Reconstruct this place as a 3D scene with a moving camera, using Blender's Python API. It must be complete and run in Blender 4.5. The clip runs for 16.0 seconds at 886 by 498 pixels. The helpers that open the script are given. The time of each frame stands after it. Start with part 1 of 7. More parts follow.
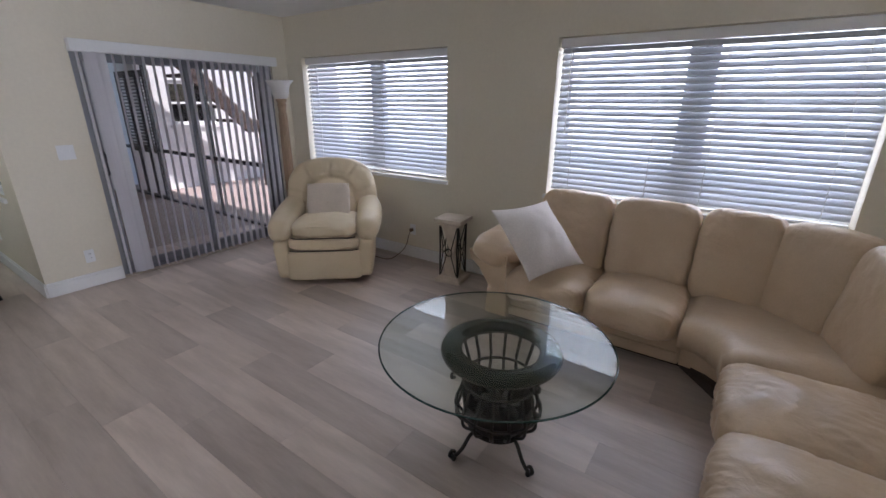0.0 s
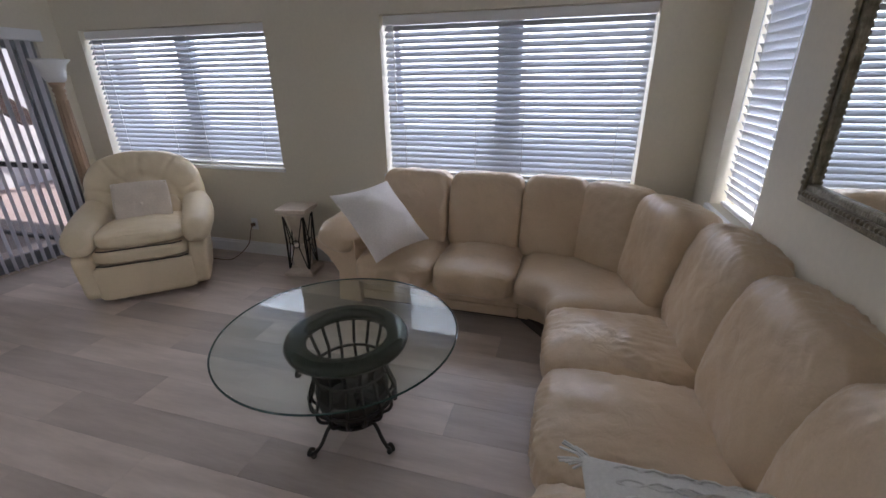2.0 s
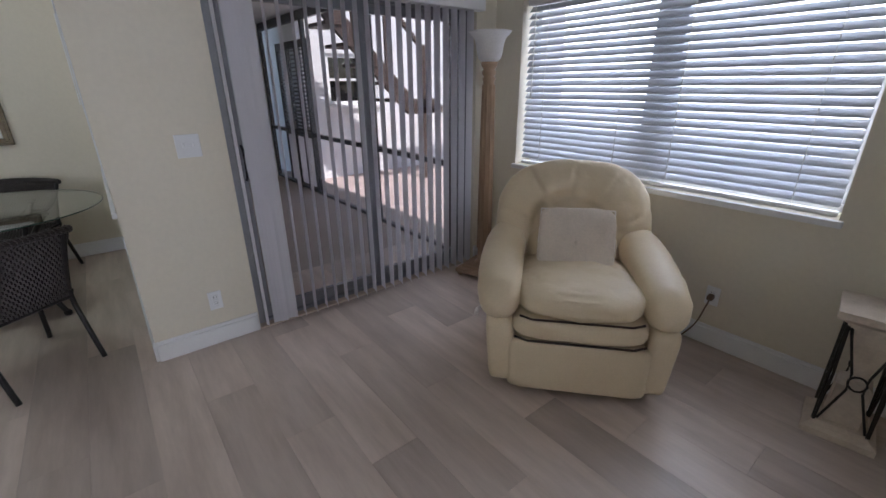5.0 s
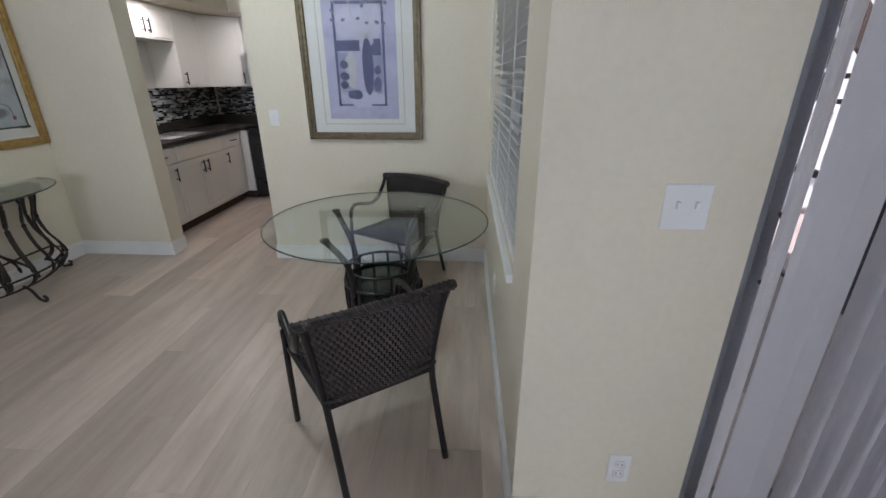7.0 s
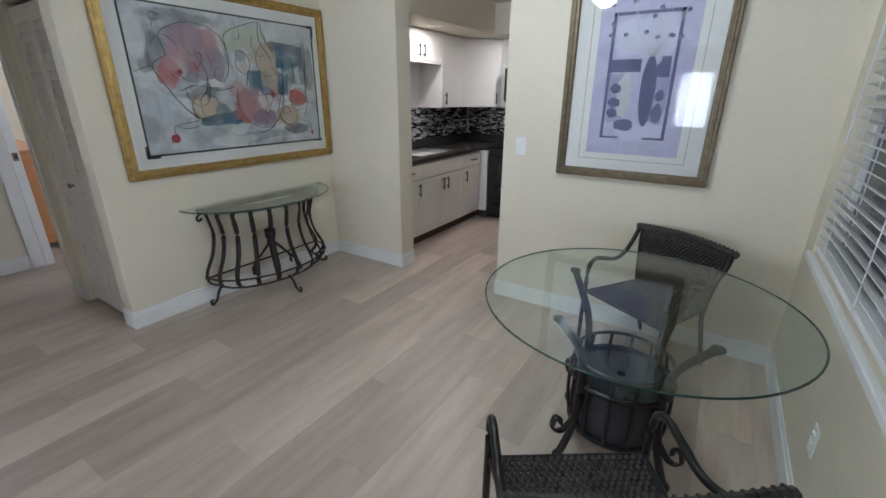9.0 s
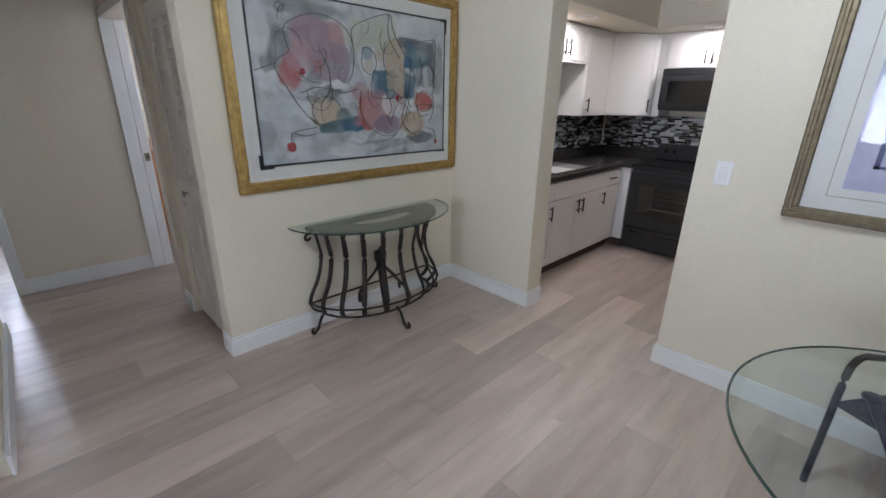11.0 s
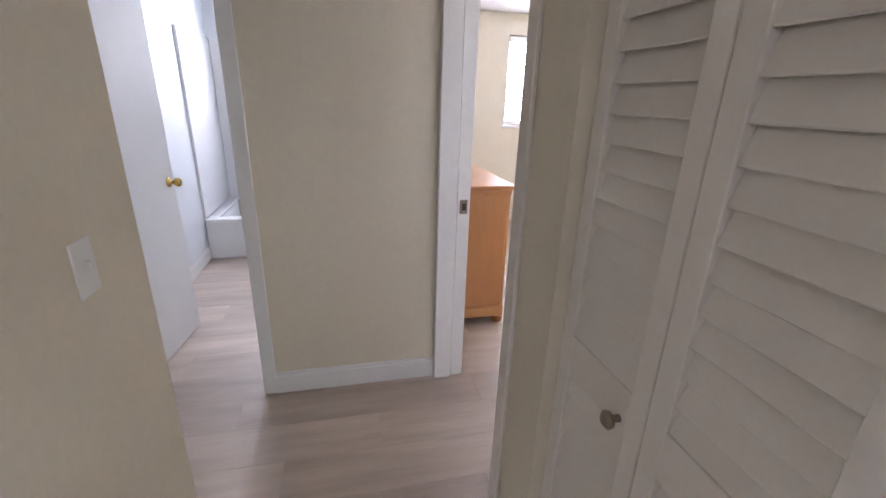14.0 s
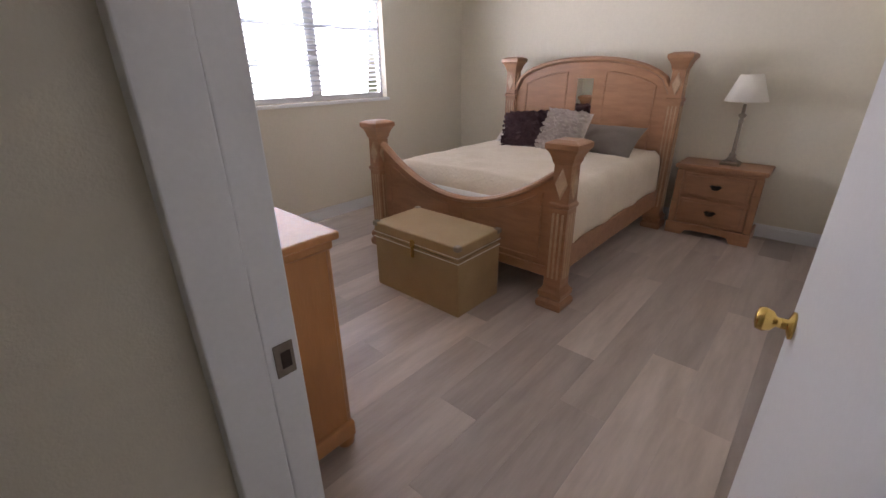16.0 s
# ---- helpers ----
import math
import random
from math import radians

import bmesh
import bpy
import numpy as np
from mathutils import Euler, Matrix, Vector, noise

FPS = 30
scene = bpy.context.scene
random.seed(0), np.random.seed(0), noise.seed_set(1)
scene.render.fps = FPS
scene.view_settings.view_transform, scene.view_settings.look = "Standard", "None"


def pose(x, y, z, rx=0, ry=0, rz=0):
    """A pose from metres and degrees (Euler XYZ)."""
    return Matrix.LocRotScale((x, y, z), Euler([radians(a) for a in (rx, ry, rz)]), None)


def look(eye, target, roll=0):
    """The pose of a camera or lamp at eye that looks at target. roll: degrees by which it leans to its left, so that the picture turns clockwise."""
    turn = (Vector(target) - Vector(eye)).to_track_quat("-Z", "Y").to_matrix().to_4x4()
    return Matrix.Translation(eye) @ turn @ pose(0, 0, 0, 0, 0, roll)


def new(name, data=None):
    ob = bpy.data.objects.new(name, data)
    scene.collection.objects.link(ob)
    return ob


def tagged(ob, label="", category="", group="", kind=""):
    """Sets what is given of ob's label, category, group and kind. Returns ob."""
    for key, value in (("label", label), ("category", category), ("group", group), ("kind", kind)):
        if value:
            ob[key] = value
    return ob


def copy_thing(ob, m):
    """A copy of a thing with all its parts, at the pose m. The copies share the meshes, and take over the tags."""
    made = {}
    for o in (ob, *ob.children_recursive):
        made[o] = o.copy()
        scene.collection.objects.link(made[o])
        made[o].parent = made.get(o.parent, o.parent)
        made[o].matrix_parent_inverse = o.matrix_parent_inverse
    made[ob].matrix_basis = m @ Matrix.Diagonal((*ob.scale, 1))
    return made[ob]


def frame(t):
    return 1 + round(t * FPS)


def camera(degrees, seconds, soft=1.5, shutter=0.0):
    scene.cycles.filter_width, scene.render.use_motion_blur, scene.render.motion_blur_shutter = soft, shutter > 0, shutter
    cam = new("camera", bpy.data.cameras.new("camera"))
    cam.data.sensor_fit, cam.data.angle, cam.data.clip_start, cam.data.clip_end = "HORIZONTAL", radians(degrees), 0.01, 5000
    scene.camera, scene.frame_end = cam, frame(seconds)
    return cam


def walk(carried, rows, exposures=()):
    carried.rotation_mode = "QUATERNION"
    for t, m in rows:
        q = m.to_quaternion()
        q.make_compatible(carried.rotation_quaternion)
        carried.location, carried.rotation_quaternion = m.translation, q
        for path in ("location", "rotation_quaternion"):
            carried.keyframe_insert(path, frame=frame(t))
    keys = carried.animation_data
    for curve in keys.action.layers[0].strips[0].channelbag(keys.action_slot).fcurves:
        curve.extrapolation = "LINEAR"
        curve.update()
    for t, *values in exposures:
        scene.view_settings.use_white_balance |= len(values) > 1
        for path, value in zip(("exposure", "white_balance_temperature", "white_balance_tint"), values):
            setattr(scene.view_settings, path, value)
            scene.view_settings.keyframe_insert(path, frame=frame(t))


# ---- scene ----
cam = camera(92.4, 16.0)
PATH = [
    (0, (0.71, 0.465, 1.586), (-0.368, 2.018, 0.933), 0.4),
    (0.5, (0.778, 0.482, 1.58), (-0.084, 2.159, 0.915), 0.0),
    (1, (0.845, 0.483, 1.597), (0.203, 2.246, 0.903), -0.7),
    (1.5, (0.873, 0.496, 1.585), (0.342, 2.288, 0.872), -0.7),
    (2, (0.845, 0.555, 1.591), (0.325, 2.34, 0.854), -0.6),
    (2.5, (0.659, 0.717, 1.563), (-0.222, 2.351, 0.82), 0.1),
    (3, (0.358, 0.839, 1.535), (-0.742, 2.336, 0.795), 0.8),
    (5.5, (-1.692, 1.276, 1.467), (-3.256, 2.289, 0.741), 0.4),
    (6, (-2.093, 1.221, 1.469), (-3.769, 2.029, 0.735), 1.6),
    (6.5, (-2.471, 1.114, 1.466), (-4.265, 1.598, 0.726), 0.6),
    (7, (-2.807, 1.06, 1.479), (-4.659, 0.959, 0.73), -0.2),
    (7.5, (-3.077, 0.989, 1.517), (-4.869, 0.516, 0.765), -0.3),
    (8, (-3.203, 0.862, 1.545), (-4.891, 0.079, 0.811), -1.5),
    (10.5, (-3.505, 0.48, 1.51), (-4.985, -0.691, 0.848), 1.5),
    (11, (-3.656, 0.107, 1.532), (-4.979, -1.233, 0.859), 1.0),
    (11.5, (-3.809, -0.292, 1.551), (-4.841, -1.863, 0.867), 3.1),
    (12, (-3.862, -0.711, 1.528), (-4.707, -2.39, 0.846), 3.3),
    (12.5, (-3.896, -1.085, 1.522), (-4.521, -2.858, 0.841), 3.5),
    (13, (-3.937, -1.484, 1.514), (-4.398, -3.312, 0.846), 4.6),
    (13.5, (-3.892, -1.921, 1.515), (-4.323, -3.755, 0.845), 3.2),
    (14, (-3.866, -2.347, 1.508), (-4.298, -4.183, 0.843), 1.7),
    (14.5, (-3.883, -2.775, 1.509), (-4.414, -4.582, 0.835), 1.5),
    (15, (-3.97, -3.15, 1.507), (-4.742, -4.856, 0.804), 0.1),
    (15.5, (-4.047, -3.474, 1.494), (-5.149, -4.963, 0.739), -1.5),
    (16, (-4.144, -3.677, 1.511), (-5.513, -4.908, 0.729), -0.8),
]
walk(cam, [(t, look(eye, target, roll)) for t, eye, target, roll in PATH],
     [(0.0, 0.15, 6250, 21), (1.0, 0.02, 6220, 21), (3.0, -0.03, 6280, 20), (5.5, 0.02, 6200, 18), (6.0, 0.15, 6300, 17), (6.5, 0.35, 6200, 17), (7.0, 0.5, 6150, 17), (8.0, 0.6, 6050, 15), (10.5, 0.75, 5950, 18), (11.0, 0.72, 5950, 19), (12.0, 0.85, 5980, 20), (12.5, 0.9, 6000, 20), (13.5, 1.05, 6150, 22), (14.0, 1.2, 6400, 26), (14.5, 0.75, 6600, 27), (15.0, 0.3, 6750, 28), (15.5, 0.1, 6750, 27), (16.0, -0.2, 6750, 26)])


# ---- world, sun and large lights ----
SUN_UP, SUN_TURN = 60, 90
world = bpy.data.worlds.new("sky")
scene.world = world
world.use_nodes = True
wn = world.node_tree
sky = wn.nodes.new("ShaderNodeTexSky")
sky.sky_type, sky.sun_disc = "NISHITA", False
sky.sun_elevation, sky.sun_rotation = radians(SUN_UP), radians(SUN_TURN)
wn.links.new(sky.outputs[0], wn.nodes["Background"].inputs[0])
wn.nodes["Background"].inputs[1].default_value = 0.15
sun = new("sun", bpy.data.lights.new("sun", "SUN"))
sun.data.energy, sun.data.angle, sun.data.color = 5.0, radians(0.6), (1, 0.95, 0.88)
sun.rotation_euler = (radians(90 - SUN_UP), 0, radians(180 - SUN_TURN))


def area(name, m, w, h, watts, color, shape="RECTANGLE"):
    ob = new(name, bpy.data.lights.new(name, "AREA"))
    ob.data.shape, ob.data.size, ob.data.size_y, ob.data.energy, ob.data.color = shape, w, h, watts, color
    ob.matrix_world = m
    return ob


DAY = (0.84, 0.92, 1.0)
area("skylight_north_a", look((-2.6, 4.42, 1.47), (-2.6, 0, 1.3)), 2.1, 1.25, 50, DAY)
area("skylight_north_b", look((0.35, 4.42, 1.47), (0.35, 0, 1.3)), 2.0, 1.25, 48, DAY)
area("skylight_east", look((2.32, 3.14, 1.47), (0, 3.14, 1.3)), 0.75, 1.25, 24, DAY)
area("skylight_east_b", look((2.32, 0.05, 1.47), (0, 0.05, 1.3)), 0.75, 1.25, 170, DAY)
area("skylight_bedroom", look((-6.75, -8.15, 1.75), (-6.75, -4, 1.2)), 2.1, 1.25, 270, DAY)
area("skylight_bath", look((-3.3, -7.75, 1.9), (-3.3, -4, 1.2)), 0.6, 0.65, 30, DAY)
bulb = new("dining_bulb", bpy.data.lights.new("dining_bulb", "POINT"))
bulb.data.energy, bulb.data.color, bulb.data.shadow_soft_size = 17, (0.88, 1.0, 0.97), 0.10
bulb.location = (-4.9, -0.30, 2.32)
area("kitchen_bulb_a", look((-7.2, -1.85, 2.150), (-7.2, -1.85, 0)), 0.09, 0.09, 4, (1, 0.93, 0.84), "DISK")
area("kitchen_bulb_b", look((-8.35, -1.25, 2.150), (-8.35, -1.25, 0)), 0.09, 0.09, 4, (1, 0.93, 0.84), "DISK")


# ---- materials ----
def mat(name, base, rough=0.5, metal=0.0, dark=None, scale=3.0, amount=0.5, fine=0.12, fscale=90.0,
        bump=0.0, bscale=150.0, rnd=0.0, stretch=(1, 1, 1), spec=0.5, coat=0.0, wave=0.0):
    """Two scales of tone (broad and fine), optional bump, and a tone by object."""
    m = bpy.data.materials.new(name)
    m.use_nodes = True
    nt = m.node_tree
    bs = nt.nodes["Principled BSDF"]
    bs.inputs["Roughness"].default_value = rough
    bs.inputs["Metallic"].default_value = metal
    bs.inputs["Specular IOR Level"].default_value = spec
    bs.inputs["Coat Weight"].default_value = coat
    tc = nt.nodes.new("ShaderNodeTexCoord")
    info = nt.nodes.new("ShaderNodeObjectInfo")
    mp = nt.nodes.new("ShaderNodeMapping")
    mp.inputs["Scale"].default_value = stretch
    nt.links.new(tc.outputs["Object"], mp.inputs["Vector"])
    shift = nt.nodes.new("ShaderNodeMath")
    shift.operation, shift.inputs[1].default_value = "MULTIPLY", 37.0
    nt.links.new(info.outputs["Random"], shift.inputs[0])
    nt.links.new(shift.outputs[0], mp.inputs["Location"])
    n1 = nt.nodes.new("ShaderNodeTexNoise")
    n1.inputs["Scale"].default_value, n1.inputs["Detail"].default_value = scale, 5.0
    n2 = nt.nodes.new("ShaderNodeTexNoise")
    n2.inputs["Scale"].default_value, n2.inputs["Detail"].default_value = fscale, 3.0
    for n in (n1, n2):
        nt.links.new(mp.outputs[0], n.inputs["Vector"])
    ramp = nt.nodes.new("ShaderNodeMapRange")
    ramp.inputs["From Min"].default_value, ramp.inputs["From Max"].default_value = 0.35, 0.7
    ramp.inputs["To Max"].default_value = amount
    nt.links.new(n1.outputs["Fac"], ramp.inputs["Value"])
    mix = nt.nodes.new("ShaderNodeMix")
    mix.data_type = "RGBA"
    mix.inputs[6].default_value = (*base, 1)
    mix.inputs[7].default_value = (*(dark or [c * 0.8 for c in base]), 1)
    nt.links.new(ramp.outputs[0], mix.inputs[0])
    hsv = nt.nodes.new("ShaderNodeHueSaturation")
    nt.links.new(mix.outputs[2], hsv.inputs["Color"])
    val = nt.nodes.new("ShaderNodeMath")
    val.operation = "MULTIPLY_ADD"
    val.inputs[1].default_value, val.inputs[2].default_value = fine * 2, 1 - fine
    nt.links.new(n2.outputs["Fac"], val.inputs[0])
    if rnd:
        r2 = nt.nodes.new("ShaderNodeMath")
        r2.operation = "MULTIPLY_ADD"
        r2.inputs[1].default_value, r2.inputs[2].default_value = rnd * 2, 1 - rnd
        nt.links.new(info.outputs["Random"], r2.inputs[0])
        r3 = nt.nodes.new("ShaderNodeMath")
        r3.operation = "MULTIPLY"
        nt.links.new(val.outputs[0], r3.inputs[0]), nt.links.new(r2.outputs[0], r3.inputs[1])
        val = r3
    nt.links.new(val.outputs[0], hsv.inputs["Value"])
    nt.links.new(hsv.outputs[0], bs.inputs["Base Color"])
    if bump:
        nb = nt.nodes.new("ShaderNodeTexNoise")
        nb.inputs["Scale"].default_value, nb.inputs["Detail"].default_value = bscale, 6.0
        nb.inputs["Distortion"].default_value = wave
        nt.links.new(mp.outputs[0], nb.inputs["Vector"])
        bp = nt.nodes.new("ShaderNodeBump")
        bp.inputs["Strength"].default_value, bp.inputs["Distance"].default_value = min(1.0, bump), 0.01
        nt.links.new(nb.outputs["Fac"], bp.inputs["Height"])
        nt.links.new(bp.outputs[0], bs.inputs["Normal"])
    return m


def glass_mat(name, tint, rough=0.0):
    m = mat(name, tint, rough)
    bs = m.node_tree.nodes["Principled BSDF"]
    for l in list(bs.inputs["Base Color"].links):
        m.node_tree.links.remove(l)
    bs.inputs["Base Color"].default_value = (*tint, 1)
    bs.inputs["Transmission Weight"].default_value = 1.0
    bs.inputs["IOR"].default_value = 1.45
    return m


def thin_glass(name, tint, gloss=0.04, rough=0.0):
    """Thin clear sheet: straight view through, with a mirror sheen that grows towards grazing angles."""
    m = bpy.data.materials.new(name)
    m.use_nodes = True
    nt = m.node_tree
    tr, gl, mx = nt.nodes.new("ShaderNodeBsdfTransparent"), nt.nodes.new("ShaderNodeBsdfGlossy"), nt.nodes.new("ShaderNodeMixShader")
    tr.inputs["Color"].default_value = (*tint, 1)
    gl.inputs["Roughness"].default_value = rough
    lw = nt.nodes.new("ShaderNodeLayerWeight")
    lw.inputs["Blend"].default_value = 0.5
    pw, ma = nt.nodes.new("ShaderNodeMath"), nt.nodes.new("ShaderNodeMath")
    pw.operation, pw.inputs[1].default_value = "POWER", 5.0
    ma.operation, ma.inputs[1].default_value, ma.inputs[2].default_value = "MULTIPLY_ADD", 1 - gloss, gloss
    nt.links.new(lw.outputs["Facing"], pw.inputs[0]), nt.links.new(pw.outputs[0], ma.inputs[0])
    nt.links.new(ma.outputs[0], mx.inputs[0])
    nt.links.new(tr.outputs[0], mx.inputs[1]), nt.links.new(gl.outputs[0], mx.inputs[2])
    nt.links.new(mx.outputs[0], nt.nodes["Material Output"].inputs["Surface"])
    nt.nodes.remove(nt.nodes["Principled BSDF"])
    return m


def glow_mat(name, color, strength):
    m = mat(name, color, 0.4)
    bs = m.node_tree.nodes["Principled BSDF"]
    bs.inputs["Emission Color"].default_value = (*color, 1)
    bs.inputs["Emission Strength"].default_value = strength
    return m


WALL = mat("wall_paint", (0.77, 0.71, 0.585), 0.65, dark=(0.73, 0.67, 0.54), scale=1.2, amount=0.5, fine=0.05, fscale=40, bump=0.12, bscale=220)
CEIL = mat("ceiling_paint", (0.84, 0.84, 0.82), 0.85, scale=2, amount=0.15, fine=0.06, bump=0.3, bscale=160)
TRIM = mat("white_trim_paint", (0.86, 0.86, 0.855), 0.35, dark=(0.80, 0.80, 0.79), scale=2.5, amount=0.4, fine=0.04, bump=0.05)
PLANK = mat("vinyl_plank", (0.59, 0.49, 0.425), 0.33, dark=(0.43, 0.345, 0.29), scale=1.8, amount=0.8, fine=0.09, fscale=11,
            stretch=(1, 7, 1), rnd=0.20, bump=0.06, bscale=40)
SUBFLOOR = mat("floor_joint", (0.44, 0.37, 0.32), 0.8)
LEATHER = mat("tan_leather", (0.69, 0.525, 0.36), 0.28, dark=(0.60, 0.445, 0.295), scale=5, amount=0.5, fine=0.08, fscale=120, bump=0.38, bscale=13, wave=1.6)
CREAM = mat("cream_leather", (0.72, 0.59, 0.40), 0.42, dark=(0.64, 0.51, 0.33), scale=5, amount=0.45, fine=0.07, fscale=120, bump=0.22, bscale=18, wave=1.0)
# near-black: painted shade in cushion gaps; also bases, feet, slots and holes
GAPDARK = mat("gap_and_base_dark", (0.06, 0.04, 0.03), 0.8)
LINEN = mat("cream_pillow_cloth", (0.88, 0.82, 0.77), 0.9, dark=(0.82, 0.75, 0.70), scale=9, amount=0.4, bump=0.35, bscale=420)
KNIT = mat("white_knit", (0.82, 0.80, 0.76), 0.95, dark=(0.74, 0.71, 0.66), scale=14, amount=0.4, bump=0.5, bscale=300)
TUFT = mat("tufted_cloth", (0.74, 0.64, 0.54), 0.9, dark=(0.65, 0.56, 0.47), scale=12, amount=0.4, bump=0.3, bscale=380)
IRON = mat("dark_iron", (0.035, 0.033, 0.03), 0.42, 0.6, dark=(0.07, 0.055, 0.04), scale=18, amount=0.6, bump=0.25, bscale=90)
BRONZE = mat("brown_iron", (0.022, 0.018, 0.016), 0.42, 0.1, dark=(0.045, 0.034, 0.026), scale=22, amount=0.7, bump=0.25, bscale=110, spec=0.3)
RINGMAT = mat("dark_green_lacquer", (0.012, 0.018, 0.015), 0.2, dark=(0.022, 0.03, 0.025), scale=7, amount=0.5, spec=0.35)
GLASS = thin_glass("table_glass", (0.93, 0.972, 0.955))
GLAZING = thin_glass("picture_glazing", (0.985, 0.99, 0.99))
GLASSEDGE = mat("glass_rim", (0.03, 0.07, 0.06), 0.12, coat=0.6)
PANE = glass_mat("window_glass", (0.97, 0.99, 1.0))
# grey tint added to the glass to imitate a darker, shaded patio outside
DIMPANE = glass_mat("patio_dimming_glass", (0.22, 0.24, 0.27))
STONE = mat("travertine", (0.66, 0.56, 0.45), 0.6, dark=(0.50, 0.41, 0.32), scale=14, amount=0.7, bump=0.4, bscale=70)
LAMPWOOD = mat("washed_tan_wood", (0.40, 0.27, 0.17), 0.5, dark=(0.26, 0.165, 0.10), scale=9, amount=0.7, stretch=(1, 1, 0.2), bump=0.25, bscale=60)
FROST = mat("frosted_lamp_glass", (0.80, 0.79, 0.77), 0.28, dark=(0.70, 0.68, 0.66), scale=7, amount=0.5)
SLAT = mat("white_blind_slat", (0.62, 0.645, 0.69), 0.4, dark=(0.57, 0.59, 0.64), scale=6, amount=0.3, fine=0.03)
VANE = mat("vertical_vane", (0.87, 0.86, 0.88), 0.5, dark=(0.82, 0.81, 0.83), scale=3, amount=0.4, fine=0.04)
_nt = VANE.node_tree
_tr, _mx = _nt.nodes.new("ShaderNodeBsdfTranslucent"), _nt.nodes.new("ShaderNodeMixShader")
_tr.inputs["Color"].default_value = (0.90, 0.89, 0.92, 1)
_mx.inputs[0].default_value = 0.6
_nt.links.new(_nt.nodes["Principled BSDF"].outputs[0], _mx.inputs[1]), _nt.links.new(_tr.outputs[0], _mx.inputs[2])
_nt.links.new(_mx.outputs[0], _nt.nodes["Material Output"].inputs["Surface"])
PLASTIC = mat("white_plastic", (0.88, 0.88, 0.87), 0.35, fine=0.03)
CORD = mat("brown_cord", (0.16, 0.10, 0.06), 0.5)
ALU = mat("dark_aluminium", (0.05, 0.05, 0.055), 0.4, 0.5)
GREYMETAL = mat("grey_metal", (0.33, 0.34, 0.36), 0.35, 0.7)
SILVERFRAME = mat("antique_silver_frame", (0.30, 0.26, 0.19), 0.35, 0.75, dark=(0.12, 0.095, 0.06), scale=40, amount=0.8, bump=0.4, bscale=130)
MIRROR = mat("mirror_glass", (0.85, 0.87, 0.86), 0.01, 1.0, fine=0.0, amount=0.0)
GOLDFRAME = mat("gold_leaf_frame", (0.50, 0.34, 0.12), 0.34, 0.75, dark=(0.27, 0.17, 0.055), scale=26, amount=0.7, bump=0.35, bscale=120)
BRONZEFRAME = mat("bronze_frame", (0.17, 0.13, 0.075), 0.4, 0.5, dark=(0.07, 0.055, 0.03), scale=30, amount=0.7, bump=0.2, bscale=100)
MATBOARD = mat("white_mat_board", (0.82, 0.81, 0.79), 0.7, fine=0.03, amount=0.2)
WICKER = mat("dark_wicker", (0.026, 0.022, 0.021), 0.5, dark=(0.075, 0.064, 0.06), scale=70, amount=0.8, spec=0.35)
TUBE = mat("black_tube", (0.018, 0.016, 0.016), 0.35, 0.3, scale=20, amount=0.4)
CABINET = mat("white_cabinet", (0.78, 0.77, 0.75), 0.35, dark=(0.70, 0.69, 0.67), scale=2, amount=0.3, fine=0.03)
COUNTER = mat("black_counter", (0.035, 0.032, 0.03), 0.22, dark=(0.09, 0.08, 0.075), scale=60, amount=0.6)
BLACKSTEEL = mat("black_steel", (0.045, 0.046, 0.05), 0.32, 0.6, scale=8, amount=0.4, stretch=(1, 12, 1))
BLACKGLASS = mat("black_glass", (0.008, 0.008, 0.009), 0.06, coat=0.5)
STEEL = mat("brushed_steel", (0.55, 0.55, 0.54), 0.25, 1.0, scale=9, amount=0.3)
BRASS = mat("polished_brass", (0.72, 0.50, 0.16), 0.2, 1.0, scale=20, amount=0.3)
DOORPAINT = mat("white_door_paint", (0.80, 0.80, 0.80), 0.4, dark=(0.75, 0.75, 0.75), scale=2, amount=0.3, fine=0.03, bump=0.05)
CREAMDOOR = mat("cream_louvre_paint", (0.80, 0.76, 0.71), 0.45, dark=(0.75, 0.71, 0.66), scale=3, amount=0.4, fine=0.04)
OAK = mat("honey_oak", (0.40, 0.205, 0.108), 0.38, dark=(0.29, 0.138, 0.070), scale=5, amount=0.7, fine=0.14, fscale=40, stretch=(1, 1, 5), bump=0.1, bscale=50)
OAKH = mat("honey_oak_level", (0.40, 0.205, 0.108), 0.38, dark=(0.29, 0.138, 0.070), scale=5, amount=0.7, fine=0.14, fscale=40, stretch=(5, 1, 5), bump=0.1, bscale=50)
PALEOAK = mat("worn_oak_edge", (0.52, 0.36, 0.23), 0.5, dark=(0.40, 0.25, 0.15), scale=20, amount=0.6)
PINE = mat("orange_pine", (0.52, 0.24, 0.09), 0.33, dark=(0.40, 0.165, 0.055), scale=4, amount=0.7, fine=0.12, fscale=40, stretch=(1, 1, 0.2), bump=0.08)
TRUNK = mat("mustard_trunk_cover", (0.40, 0.27, 0.13), 0.5, dark=(0.33, 0.215, 0.095), scale=8, amount=0.5, bump=0.25, bscale=300)
SPREAD = mat("cream_bedspread", (0.74, 0.63, 0.50), 0.85, dark=(0.66, 0.55, 0.42), scale=5, amount=0.5, bump=0.5, bscale=22, wave=0.6)
PLUM = mat("plum_ruffle", (0.075, 0.035, 0.045), 0.85, dark=(0.14, 0.08, 0.085), scale=25, amount=0.6)
SILK = mat("champagne_ruffle", (0.58, 0.50, 0.44), 0.6, dark=(0.44, 0.37, 0.32), scale=25, amount=0.6)
TAUPE = mat("taupe_pillow_cloth", (0.20, 0.165, 0.14), 0.8, scale=10, amount=0.4, bump=0.3, bscale=90)
